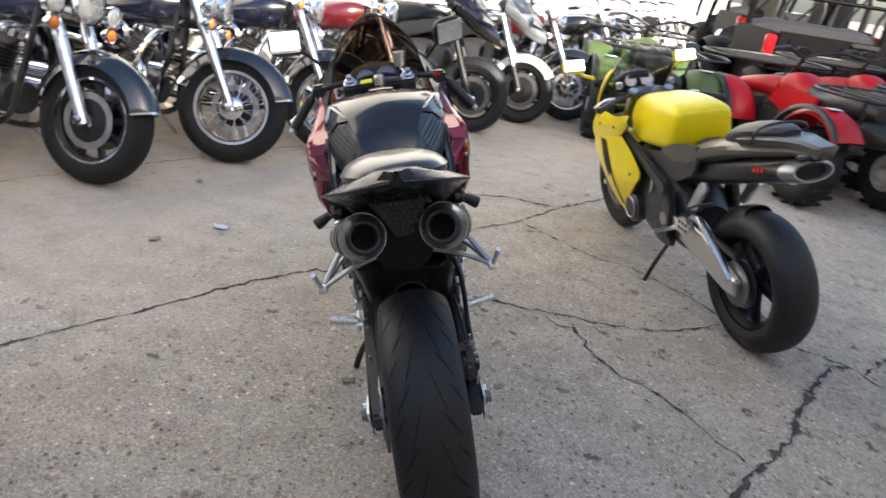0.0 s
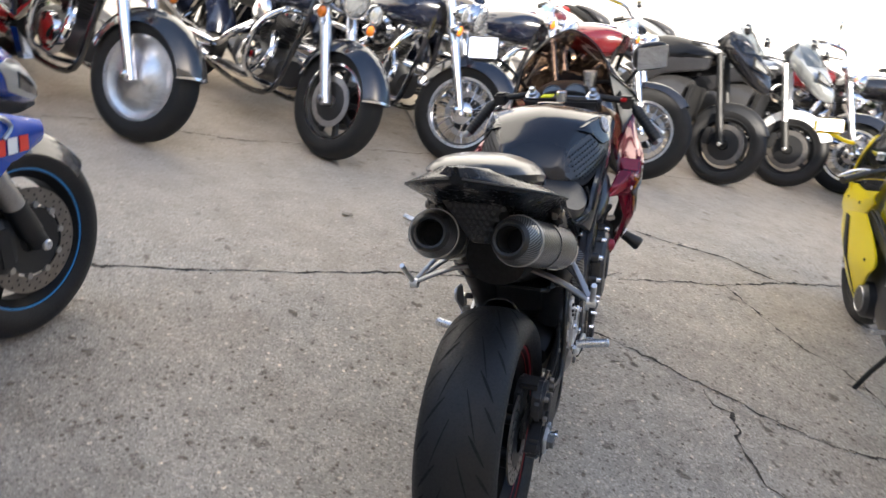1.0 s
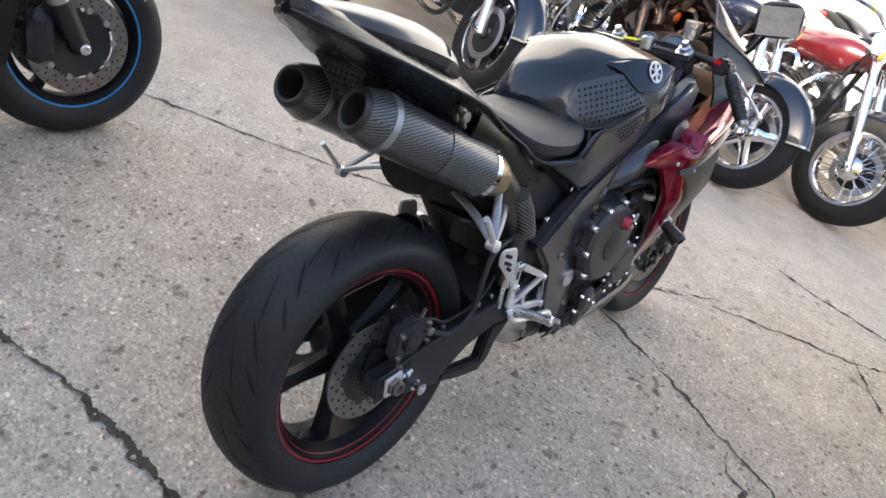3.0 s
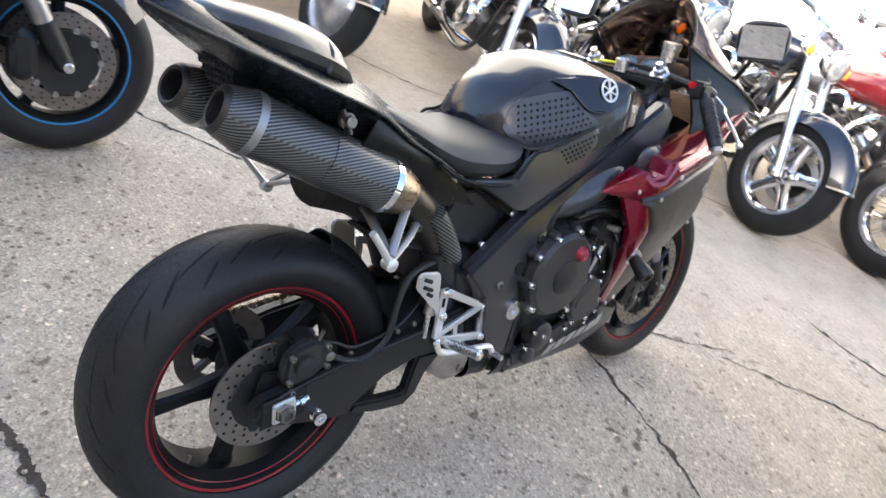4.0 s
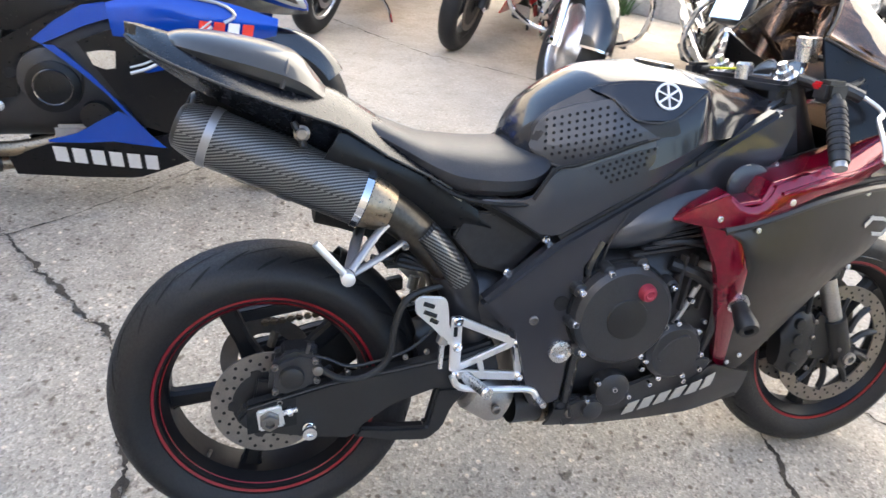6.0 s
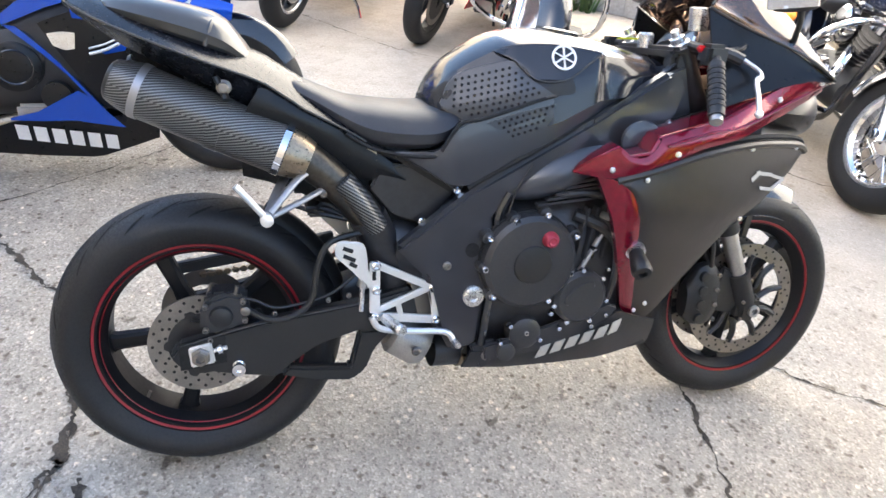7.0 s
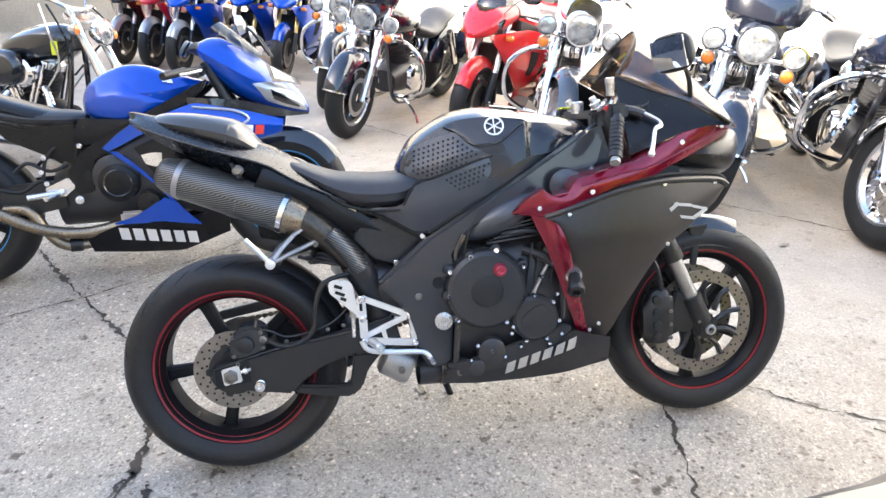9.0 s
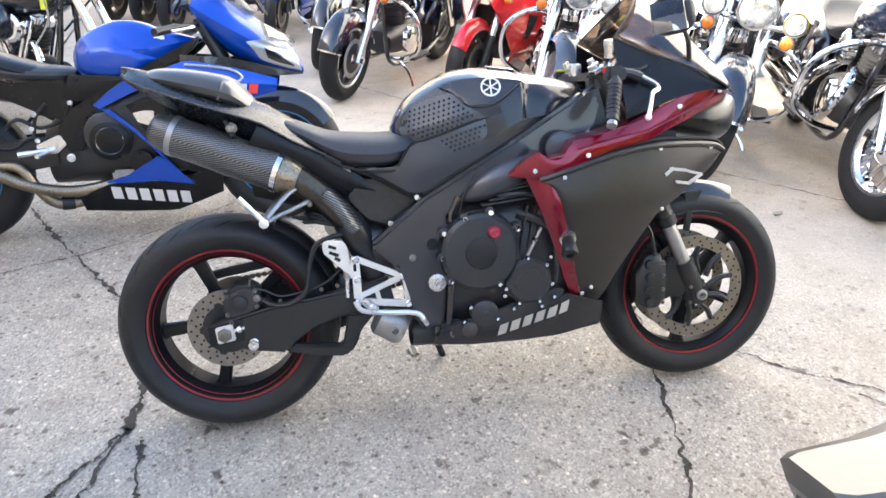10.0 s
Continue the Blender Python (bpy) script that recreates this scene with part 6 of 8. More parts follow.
part("ground_lead", tube([(-.15, -1.0, .60), (-.17, -1.06, .55), (-.16, -1.12, .58), (-.13, -1.2, .62)], .006, 6), BLACK_PLASTIC, yel)


def equipment_rack(m, label):
    """A dark steel rack with leaning frames and boxes."""
    th = thing("equipment_rack", m, label, "rack")
    for i in range(6):
        part("post", tube([(-1.6 + .64 * i, 0, 0), (-1.6 + .64 * i, 0, 2.6)], .045, 8, 1), BLACK_PLASTIC, th)
    for z in (.9, 1.6, 2.4):
        part("rail", tube([(-1.65, 0, z), (1.65, 0, z)], .03, 8, 1), BLACK_PLASTIC, th)
    for i, x in enumerate((-1.3, -.2, .9)):
        part("leaning_panel", block(x, .06, .95 + .2 * i, .62, .04, 1.7 + .35 * (i % 2), .01), (RACK_BOARD, BLACK_PLASTIC, RACK_BOARD)[i], th)
    for i, (x, z, w, h) in enumerate(((-1.25, 1.25, .45, .55), (-.55, 1.2, .5, .6), (.15, 1.3, .4, .7), (.85, 1.2, .5, .5), (1.3, 1.3, .35, .6))):
        part("hung_frame", tube([(x - w / 2, -.12, z - h / 2), (x + w / 2, -.12, z - h / 2), (x + w / 2, -.06, z + h / 2), (x - w / 2, -.06, z + h / 2)], .03, 8, 3, closed=True), (ENGINE_BLACK, BLACK_PLASTIC)[i % 2], th)
        part("strut", tube([(x - w / 2, -.1, z - h / 2), (x + w / 2, -.1, z + h / 2)], .02, 6, 1), BLACK_PLASTIC, th)
    return th


equipment_rack(pose(4.3, 12.6, 0, 0, 0, -38), "dark steel rack with hung black frames by the wall")
equipment_rack(pose(6.4, 10.6, 0, 0, 0, -45), "dark steel rack with hung black frames beside the buggy")

# ---------------------------------------------------------------- litter and weeds


def scrap(x, y, size, turn, material, label, cat):
    """A curled scrap on the ground."""
    bm = bmesh.new()
    bmesh.ops.create_grid(bm, x_segments=6, y_segments=4, size=0.5)
    for v in bm.verts:
        v.co.z = 0.18 * v.co.x ** 2 + 0.10 * math.sin(7 * v.co.y + 3 * v.co.x) + 0.12
        v.co.y *= 0.62 * (1 - 0.9 * v.co.x ** 2)
    bmesh.ops.transform(bm, matrix=pose(x, y, 0.001, 0, 0, turn) @ Matrix.Diagonal((size, size, size, 1)), verts=bm.verts)
    ob = part(cat, bm, material)
    sol = ob.modifiers.new("thickness", "SOLIDIFY")
    sol.thickness = 0.0012
    return tagged(ob, label, cat)


scrap(-0.75, 3.36, 0.07, 20, WHITE_MARK, "small torn scrap of white paper on the concrete", "paper_scrap")
scrap(-0.93, 3.09, 0.055, 75, LEAF_LITTER, "dry tan leaf lying on the concrete", "leaf")
scrap(-1.17, 3.89, 0.05, 130, LEAF_LITTER, "dry tan leaf near the parked cruisers", "leaf")
scrap(0.24, 2.42, 0.05, 40, LEAF_LITTER, "dry leaf lying under the motorcycle", "leaf")


def weed(x, y, seed):
    """A low clump of narrow leaves."""
    rnd, bm = random.Random(seed), bmesh.new()
    for _ in range(46):
        a, ln, up = rnd.uniform(0, 6.28), rnd.uniform(.08, .24), rnd.uniform(.35, 1.2)
        bx, by = x + rnd.uniform(-.12, .12), y + rnd.uniform(-.12, .12)
        d, sd = Vector((math.cos(a), math.sin(a), 0)), Vector((-math.sin(a), math.cos(a), 0))
        prev = None
        for i in range(5):
            t = i / 4
            c = Vector((bx, by, 0)) + d * ln * t + Vector((0, 0, ln * up * math.sin(t * 2.0)))
            wd = .014 * (1 - t) + .001
            pr = bm.verts.new(c + sd * wd), bm.verts.new(c - sd * wd)
            if prev:
                bm.faces.new((prev[0], prev[1], pr[1], pr[0]))
            prev = pr
    return tagged(part("weed_clump", bm, WEED), "green weeds growing at the foot of the wall", "weeds", kind="stuff")


for i, (x, y) in enumerate(((-5.1, 2.35), (-4.95, 2.75), (-4.6, 3.3))):
    weed(x, y, 70 + i)
# ---------------------------------------------------------------- the black and red sports machine in the middle
# Its origin is where the rear tyre meets the ground.
r1 = thing("sport_motorcycle", pose(0.6616, 2.0024, 0.0015, 0, -14.1, 19.5), "matt black sport motorcycle with candy red panels and twin carbon mufflers", "motorcycle")


RY, RZ, FY, FZ = 0.0, 0.312, 1.373, 0.304
rw = wheel(r1, RY, RZ, 0.306, 0.184, 0.225, "cast", BLACK_RIM, line=RED_LINE, spokes=5, n=80, phase=0.40, name="rear_wheel")
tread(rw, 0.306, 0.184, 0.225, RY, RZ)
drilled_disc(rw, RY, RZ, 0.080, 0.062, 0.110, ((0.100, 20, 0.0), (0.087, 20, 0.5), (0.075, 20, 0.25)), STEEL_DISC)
part("rim_line", lathe([(0.0595, 0.2030), (0.061, 0.2045), (0.0595, 0.2055)], turn_x(RY, RZ), 72, ring=True), RED_LINE, rw)
for i in range(5):
    a = 2 * math.pi * (i + .5) / 5
    part("disc_mount", lathe([(0.042, 0), (0.042, .013), (0.084, .012), (0.084, 0)], turn_x(RY + .066 * math.cos(a), RZ + .066 * math.sin(a)), 12), BLACK_PLASTIC, rw)
part("disc_carrier", lathe([(0.078, .072), (0.083, .070), (0.086, .050), (0.086, .036), (0.078, .036)], turn_x(RY, RZ), 30, ring=True), BLACK_PLASTIC, rw)
part("valve_stem", tube([(.03, RY - .13, RZ - .15), (.03, RY - .12, RZ - .13)], .004, 6, 1), STEEL_DISC, rw)
fw = wheel(r1, FY, FZ, 0.295, 0.118, 0.224, "cast", BLACK_RIM, line=RED_LINE, spokes=5, n=80, phase=0.5, name="front_wheel")
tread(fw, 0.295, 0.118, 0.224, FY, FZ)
for s in (-1, 1):
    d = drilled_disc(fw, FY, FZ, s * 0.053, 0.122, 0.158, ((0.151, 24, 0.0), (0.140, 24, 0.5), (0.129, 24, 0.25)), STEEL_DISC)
    for i in range(10):
        a = 2 * math.pi * i / 10
        part("disc_arm", tube([(s * 0.053, FY + 0.05 * math.cos(a), FZ + 0.05 * math.sin(a)), (s * 0.053, FY + 0.09 * math.cos(a + 0.25), FZ + 0.09 * math.sin(a + 0.25)),
                               (s * 0.053, FY + 0.126 * math.cos(a + 0.2), FZ + 0.126 * math.sin(a + 0.2))], 0.0085, 6, 3), BLACK_PLASTIC, d)
        part("disc_bobbin", lathe([(s * .050, 0), (s * .050, .008), (s * .058, .007), (s * .058, 0)], turn_x(FY + .122 * math.cos(a + .2), FZ + .122 * math.sin(a + .2)), 10), STEEL_DISC, d)
# sprocket and chain on the left
sp = part("sprocket", lathe([(-0.113, 0.062), (-0.113, 0.098), (-0.107, 0.100), (-0.107, 0.062)], turn_x(RY, RZ), 44, ring=True), STEEL_DISC, rw)
for i in range(5):
    a = 2 * math.pi * i / 5
    part("sprocket_arm", tube([(-.110, RY + .03 * math.cos(a), RZ + .03 * math.sin(a)), (-.110, RY + .068 * math.cos(a), RZ + .068 * math.sin(a))], .010, 8, 1), STEEL_DISC, sp)
for dz0, dz1 in ((0.098, 0.052), (-0.098, -0.045)):
    links = [block(0, 0, 0, 0.014, 0.017, 0.013, 0.003, Matrix.Translation((-0.110, 0.018 * i, RZ + dz0 + (0.42 - RZ + dz1 - dz0) * (0.018 * i / 0.56)))) for i in range(31)]
    part("drive_chain", join(*links), BURNT_STEEL, r1)
part("chain_guard", plate([(-0.06, 0.44), (0.30, 0.50), (0.30, 0.47), (-0.06, 0.415)], -0.126, -0.100, 0.003), BLACK_PLASTIC, r1)

# swinging arm with its brace, adjuster plates and paddock spools
for s in (-1, 1):
    arm = part("swingarm", plate([(-.062, .318), (-.044, .346), (.002, .357), (.113, .384), (.239, .402), (.328, .415), (.44, .445), (.46, .36), (.40, .345), (.330, .348), (.238, .320), (.172, .274), (.155, .251), (.074, .264), (-.03, .289)], s * 0.130, s * 0.165, 0.007), BLACK_PLASTIC, r1)
    part("arm_brace", plate([(.157, .252), (.238, .231), (.312, .223), (.343, .248), (.361, .296), (.405, .345), (.328, .346), (.308, .258), (.240, .263), (.174, .272)], s * 0.133, s * 0.161, 0.006), BLACK_PLASTIC, arm)
    # thin grey bar that draws the highlight on the arm's upper edge
    part("arm_edge", tube([(s * .1655, -.040, .344), (s * .1655, .002, .3545), (s * .1655, .113, .3815), (s * .1655, .239, .3995), (s * .1655, .325, .4125)], .0016, 5, 3), GREY_SHADE, arm)
    part("adjuster_slot", plate([(-.042, .288), (-.042, .350), (.050, .362), (.050, .300)], s * 0.1645, s * 0.1665, 0.001), DEEP_BLACK, arm)
    part("axle_adjuster", plate([(-.020, .297), (-.024, .342), (.022, .351), (.028, .305)], s * 0.166, s * 0.175, 0.003), ALU_BRIGHT, arm)
    part("adjuster_bolt", tube([(s * 0.170, .024, .331), (s * 0.170, .052, .337)], 0.005, 8, 1), ALU, arm)
    part("adjuster_nut", lathe([(0, .009), (.008, .009), (.008, 0), (0, 0)], along((s * .170, .034, .333), (s * .170, .050, .3365)), 6), ALU, arm)
    nut = part("axle_nut", lathe([(0, 0.0), (0, .020), (.006, .020), (.008, .0165), (.016, .0165), (.017, .010), (.010, .009), (.010, 0)], Matrix.Translation((s * 0.174, 0, .323)) @ Matrix.Rotation(radians(90 * s), 4, "Y"), 6), STEEL_DISC, arm)
    part("paddock_spool", lathe([(0, 0.0), (0, 0.013), (0.008, 0.013), (0.010, 0.008), (0.018, 0.008), (0.020, 0.0135), (0.027, 0.0135), (0.0275, .006), (0.022, .005), (0.022, 0.0)], Matrix.Translation((s * 0.163, 0.073, 0.291)) @ Matrix.Rotation(radians(90 * s), 4, "Y"), 18), CHROME, arm)
    for y, z in ((.150, .397), (.262, .420), (.305, .428)):
        part("arm_bolt", bolt((s * .150, y, z), .006, .007, s), STEEL_DISC, arm)
part("arm_bridge", body([(.30, .118, .33, .41), (.36, .125, .32, .43), (.42, .125, .33, .44)], 16), BLACK_MATT, r1)
cal = part("rear_caliper", plate([(.000, .368), (.004, .420), (.022, .440), (.060, .452), (.092, .442), (.104, .418), (.098, .386), (.070, .366), (.030, .356)], .128, .158, .009), ENGINE_BLACK, r1)
part("caliper_back", plate([(.004, .372), (.010, .428), (.060, .446), (.098, .436), (.094, .392), (.040, .362)], .086, .108, .006), ENGINE_BLACK, cal)
part("piston_cap", lathe([(.156, 0), (.156, .024), (.168, .022), (.171, .016), (.171, 0)], turn_x(.044, .402), 20), BLACK_PLASTIC, cal)
part("caliper_bridge", block(.118, .052, .440, .05, .050, .016, .005), BLACK_PLASTIC, cal)
part("caliper_bracket", plate([(-.030, .332), (-.020, .380), (.020, .372), (.070, .372), (.120, .398), (.128, .382), (.078, .350), (.020, .335)], .112, .124, .003), BLACK_PLASTIC, cal)
for y, z in ((.012, .374), (.014, .426), (.088, .434), (.090, .392), (.020, .352)):
    part("caliper_bolt", bolt((.158, y, z), .0065, .010, 1), STEEL_DISC, cal)
part("bleed_nipple", tube([(.150, .074, .446), (.154, .078, .466)], .004, 8, 1), STEEL_DISC, cal)
part("banjo_joint", lathe([(.156, 0), (.156, .010), (.168, .010), (.170, .006), (.170, 0)], turn_x(.092, .414), 14), STEEL_DISC, cal)
part("brake_hose", tube([(0.150, .09, .415), (0.165, .135, .392), (0.170, .185, .396), (0.168, .225, .430), (0.165, .238, .50), (0.160, .265, .552), (0.150, .33, .568)], 0.0068, 8), BLACK_PLASTIC, r1)
part("sensor_wire", tube([(0.140, .06, .44), (0.150, .11, .43), (0.152, .16, .41), (0.150, .26, .43), (.14, .32, .47)], 0.0035, 6), BLACK_PLASTIC, r1)
part("rear_hugger", mudguard(0.326, 0.15, 8, 62, RY, RZ, 0.05), BLACK_PLASTIC, r1)
part("rear_shock", tube([(0, .40, .40), (0, .46, .70)], 0.035, 14, 1), BLACK_PLASTIC, r1)
part("battery_tray", block(-0.01, .235, .650, 0.13, .09, .05, 0.014), BLACK_PLASTIC, r1)
# deep black body that fills the space under the seat
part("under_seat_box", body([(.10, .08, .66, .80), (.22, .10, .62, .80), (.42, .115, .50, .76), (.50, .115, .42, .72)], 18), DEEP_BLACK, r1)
part("wiring_tray", block(.04, .275, .60, .16, .10, .012, .004), BLACK_PLASTIC, r1)
for k in range(3):
    part("cable", tube([(.10 + .02 * k, .20 + .02 * k, .615), (.12, .26, .60 + .012 * k), (.13, .33, .585), (.12, .40, .56)], .005, 6), BLACK_PLASTIC, r1)

# tail: a sharp-edged ledge drawn out to a point, with the seat pads on it
# rows: y, edge x and z, crown z, foot x and z
TAIL = [(-.206, .012, 1.000, 1.002, .008, .990), (-.185, .055, .991, .999, .030, .976), (-.150, .100, .977, .990, .055, .955), (-.10, .138, .959, .976, .080, .925), (-.04, .160, .938, .960, .095, .895), (.03, .168, .913, .938, .105, .860),
        (.09, .164, .892, .915, .110, .832), (.15, .152, .868, .890, .112, .805), (.22, .150, .822, .848, .112, .770), (.29, .150, .787, .80, .112, .735), (.34, .149, .758, .77, .110, .705), (.39, .146, .740, .75, .108, .68), (.46, .135, .705, .715, .10, .66), (.54, .118, .652, .660, .09, .63)]
rings = []
for y, xe, ze, zc, xf, zf in TAIL:
    lift = .020 * min(1, xe / .1)
    half = [(xe * .40, zc + .018), (xe * .68, ze + lift), (xe * .955, ze + .004), (xe, ze), (xe * .99, ze - .004), (xe * .94, ze - .009), ((xe + xf) / 2, (ze + zf) / 2), (xf, zf)]
    rings.append([(0, y, zc + .020)] + [(x, y, z) for x, z in half] + [(-x, y, z) for x, z in reversed(half)])
tail = part("tail_unit", loft(rings), TAIL_BLACK, r1, sharp=22)
for s in (-1, 1):
    # lighter grey bar standing for the bright highlight along the ledge
    part("tail_edge", tube([(s * xe, y, ze) for y, xe, ze, *_ in TAIL[:-3]], .0022, 6, 2), GREY_SHADE, tail)
    part("tail_lobe", panel([(.14, .865), (.213, .822), (.287, .785), (.334, .752), (.392, .715), (.427, .682)], [(.10, .80), (.19, .785), (.255, .735), (.289, .692), (.335, .676), (.424, .668)], lambda y, z: .142 - max(0, .80 - z) * .10, s, 18, 6, .006, .006), BLACK_SATIN, r1)
    part("tail_slot", tube([(s * .138, .205, .795), (s * .138, .262, .765)], .006, 6, 1, flat=.6), GREY_SHADE, r1)
    part("lobe_sticker", panel([(.342, .742), (.362, .738)], [(.345, .718), (.368, .708)], lambda y, z: .143 - max(0, .80 - z) * .10, s, 4, 3, .002), CREAM_PAINT, tail, "torn pale sticker")
    part("subframe_rail", plate([(.34, .748), (.40, .722), (.525, .645), (.555, .660), (.50, .71), (.42, .742)], s * 0.125, s * 0.150, 0.005), BLACK_SATIN, r1)
    part("frame_wedge", plate([(.40, .60), (.47, .575), (.545, .655), (.49, .700), (.38, .71), (.35, .66)], s * 0.10, s * 0.135, 0.004), BLACK_MATT, r1)
    for y, z in ((.459, .588), (.533, .654)):
        part("frame_bolt", bolt((s * 0.150, y, z), 0.009, 0.009, s), CHROME, r1)
part("seat_cowl", body([(-.150, .022, .988, 1.000, 2.4, 0), (-.12, .075, .970, 1.012, 2.8, .2), (-.06, .108, .948, 1.011, 3.2, .25), (.02, .120, .922, .998, 3.2, .28), (.075, .116, .902, .980, 3.0, .25), (.108, .098, .890, .944, 2.6, .2), (.130, .070, .884, .914, 2.4, .1), (.142, .035, .884, .894)], 26), SEAT_COWL, r1)
part("cowl_strip", tube([(-.118, .045, .930), (-.105, .055, .963), (-.05, .060, .977), (.05, .060, .977), (.105, .055, .963), (.118, .045, .930)], 0.0045, 6), BLACK_VINYL, r1)
part("rider_seat", body([(.134, .045, .872, .893, 2.4, 0), (.19, .088, .838, .878, 2.8, .1), (.254, .122, .800, .853, 3.2, .16), (.311, .146, .764, .832, 3.6, .2), (.36, .162, .740, .825, 3.8, .22), (.43, .170, .733, .819, 3.8, .22), (.49, .166, .737, .820, 3.6, .2), (.53, .145, .765, .824, 3.0, .15), (.552, .10, .79, .818, 2.4, 0)], 28), BLACK_VINYL, r1)
gr = part("tail_grille", loft([[(-.075, -.10, .940), (.075, -.10, .940), (.014, -.055, .822), (-.014, -.055, .822)], [(-.085, .0, .93), (.085, .0, .93), (.016, .0, .80), (-.016, .0, .80)]]), BLACK_PLASTIC, r1)
cells = [block(0, 0, 0, .010, .006, .010, 0.002, Matrix.Translation((-.055 + .014 * i + (.007 if j % 2 else 0), -.097 + .0125 * j * .31, .926 - .0125 * j)) @ Matrix.Rotation(radians(45), 4, "Y")) for j in range(8) for i in range(9) if abs(-.055 + .014 * i) < .07 * (1 - j / 9)]
part("grille_mesh", join(*cells), ENGINE_BLACK, gr, kind="stuff")

# mufflers, each built along its own axis so that the cloth wraps round it
for s in (-1, 1):
    P0, P1 = Vector((s * 0.082, -.124, .861)), Vector((s * 0.131, .196, .728))
    ax, ln = along(P0, P1), (P1 - P0).length
    mf = part("muffler", lathe([(.050, .048), (.054, .0512), (ln - .012, .0512), (ln - .010, .048), (ln - .010, 0.0), (.050, 0.0)], None, 40), CARBON, r1, "carbon fibre muffler sleeve")
    mf.matrix_basis = ax
    part("end_cap", lathe([(.054, .0515), (.042, .0508), (.014, .0435), (.005, .0405)], None, 40), CARBON, mf)
    part("cap_lip", lathe([(.007, .0412), (.0, .038), (-.004, .033), (-.002, .028), (.05, .027)], None, 36), CAP_DARK, mf)
    part("outlet_liner", lathe([(.004, .0272), (.003, .0262), (.06, .0258), (.06, 0.0)], None, 28), DEEP_BLACK, mf)
    for h, wdt in ((.055, .014), (ln - .020, .013)):
        cb = part("clamp_band", lathe([(h - wdt / 2, .0512), (h - wdt / 2, .0530), (h + wdt / 2, .0530), (h + wdt / 2, .0512)], None, 40, ring=True), ALU_SATIN if h < .1 else CHROME, mf)
        part("band_slot", tube([(.0534 * math.cos(q), .0534 * math.sin(q), h) for q in (radians(20 * j - 30) for j in range(4))], .0022, 6, 3), DEEP_BLACK, cb)
    part("hanger_strap", lathe([(ln * .58 - .012, .0514), (ln * .58 - .012, .0532), (ln * .58 + .012, .0532), (ln * .58 + .012, .0514)], None, 40, ring=True), CARBON, mf)
    hb_ = part("hanger_bolt", lathe([(0, 0), (0, .014), (.010, .014), (.012, .010), (.022, .010), (.024, .008), (.024, 0)], along((s * .138, .075, .860), (s * .172, .073, .862)), 16), STEEL_DISC, r1)
    part("bolt_lug", tube([(s * .140, .062, .880), (s * .143, .072, .858), (s * .150, .078, .838)], .013, 10, 3, flat=.5), CAP_DARK, hb_)
    part("end_cone", lathe([(ln - .012, .0500), (ln + .014, .046), (ln + .036, .038), (ln + .038, 0)], None, 32), BURNT_STEEL, mf)
    part("link_pipe", tube([(s * .140, .215, .728), (s * .140, .275, .680), (s * .128, .340, .605), (s * .112, .385, .52), (s * .105, .41, .44)], .036, 18), DARK_STEEL, r1)
    part("pipe_sleeve", tube([(s * .130, .345, .600), (s * .116, .385, .52), (s * .106, .41, .44)], .041, 18, 4), BLACK_MATT, r1)
    hs = part("heat_shield", tube([(s * .157, .290, .684), (s * .158, .330, .634), (s * .153, .362, .582)], .034, 16, 5, flat=0.7), CARBON_SHIELD, r1)
    for y, z in ((.305, .665), (.352, .602)):
        part("shield_bolt", bolt((s * .185, y, z), .006, .004, s), STEEL_DISC, hs)
part("collector_cover", body([(.37, .135, .47, .58), (.42, .155, .42, .60), (.50, .155, .40, .57), (.55, .13, .42, .54)], 18), BLACK_MATT, r1)
cat = part("catalyst", lathe([(0, 0), (0, .040), (.012, .052), (.075, .056), (.092, .048), (.092, 0)], along((.105, .405, .318), (.118, .510, .262)), 28), ALU_DULL, r1)
part("catalyst_bolt", bolt((.172, .452, .290), .010, .008, 1), STEEL_DISC, cat)
part("lower_pipe", lathe([(0, .040), (.075, .040), (.09, .034), (.25, .031), (.25, 0), (0, 0)], along((.118, .500, .262), (.095, .80, .240)), 20), ENGINE_BLACK, cat)
part("pipe_clamp", lathe([(.062, .0405), (.062, .0435), (.076, .0435), (.076, .0405)], along((.118, .500, .262), (.095, .80, .240)), 24, ring=True), BURNT_STEEL, cat)

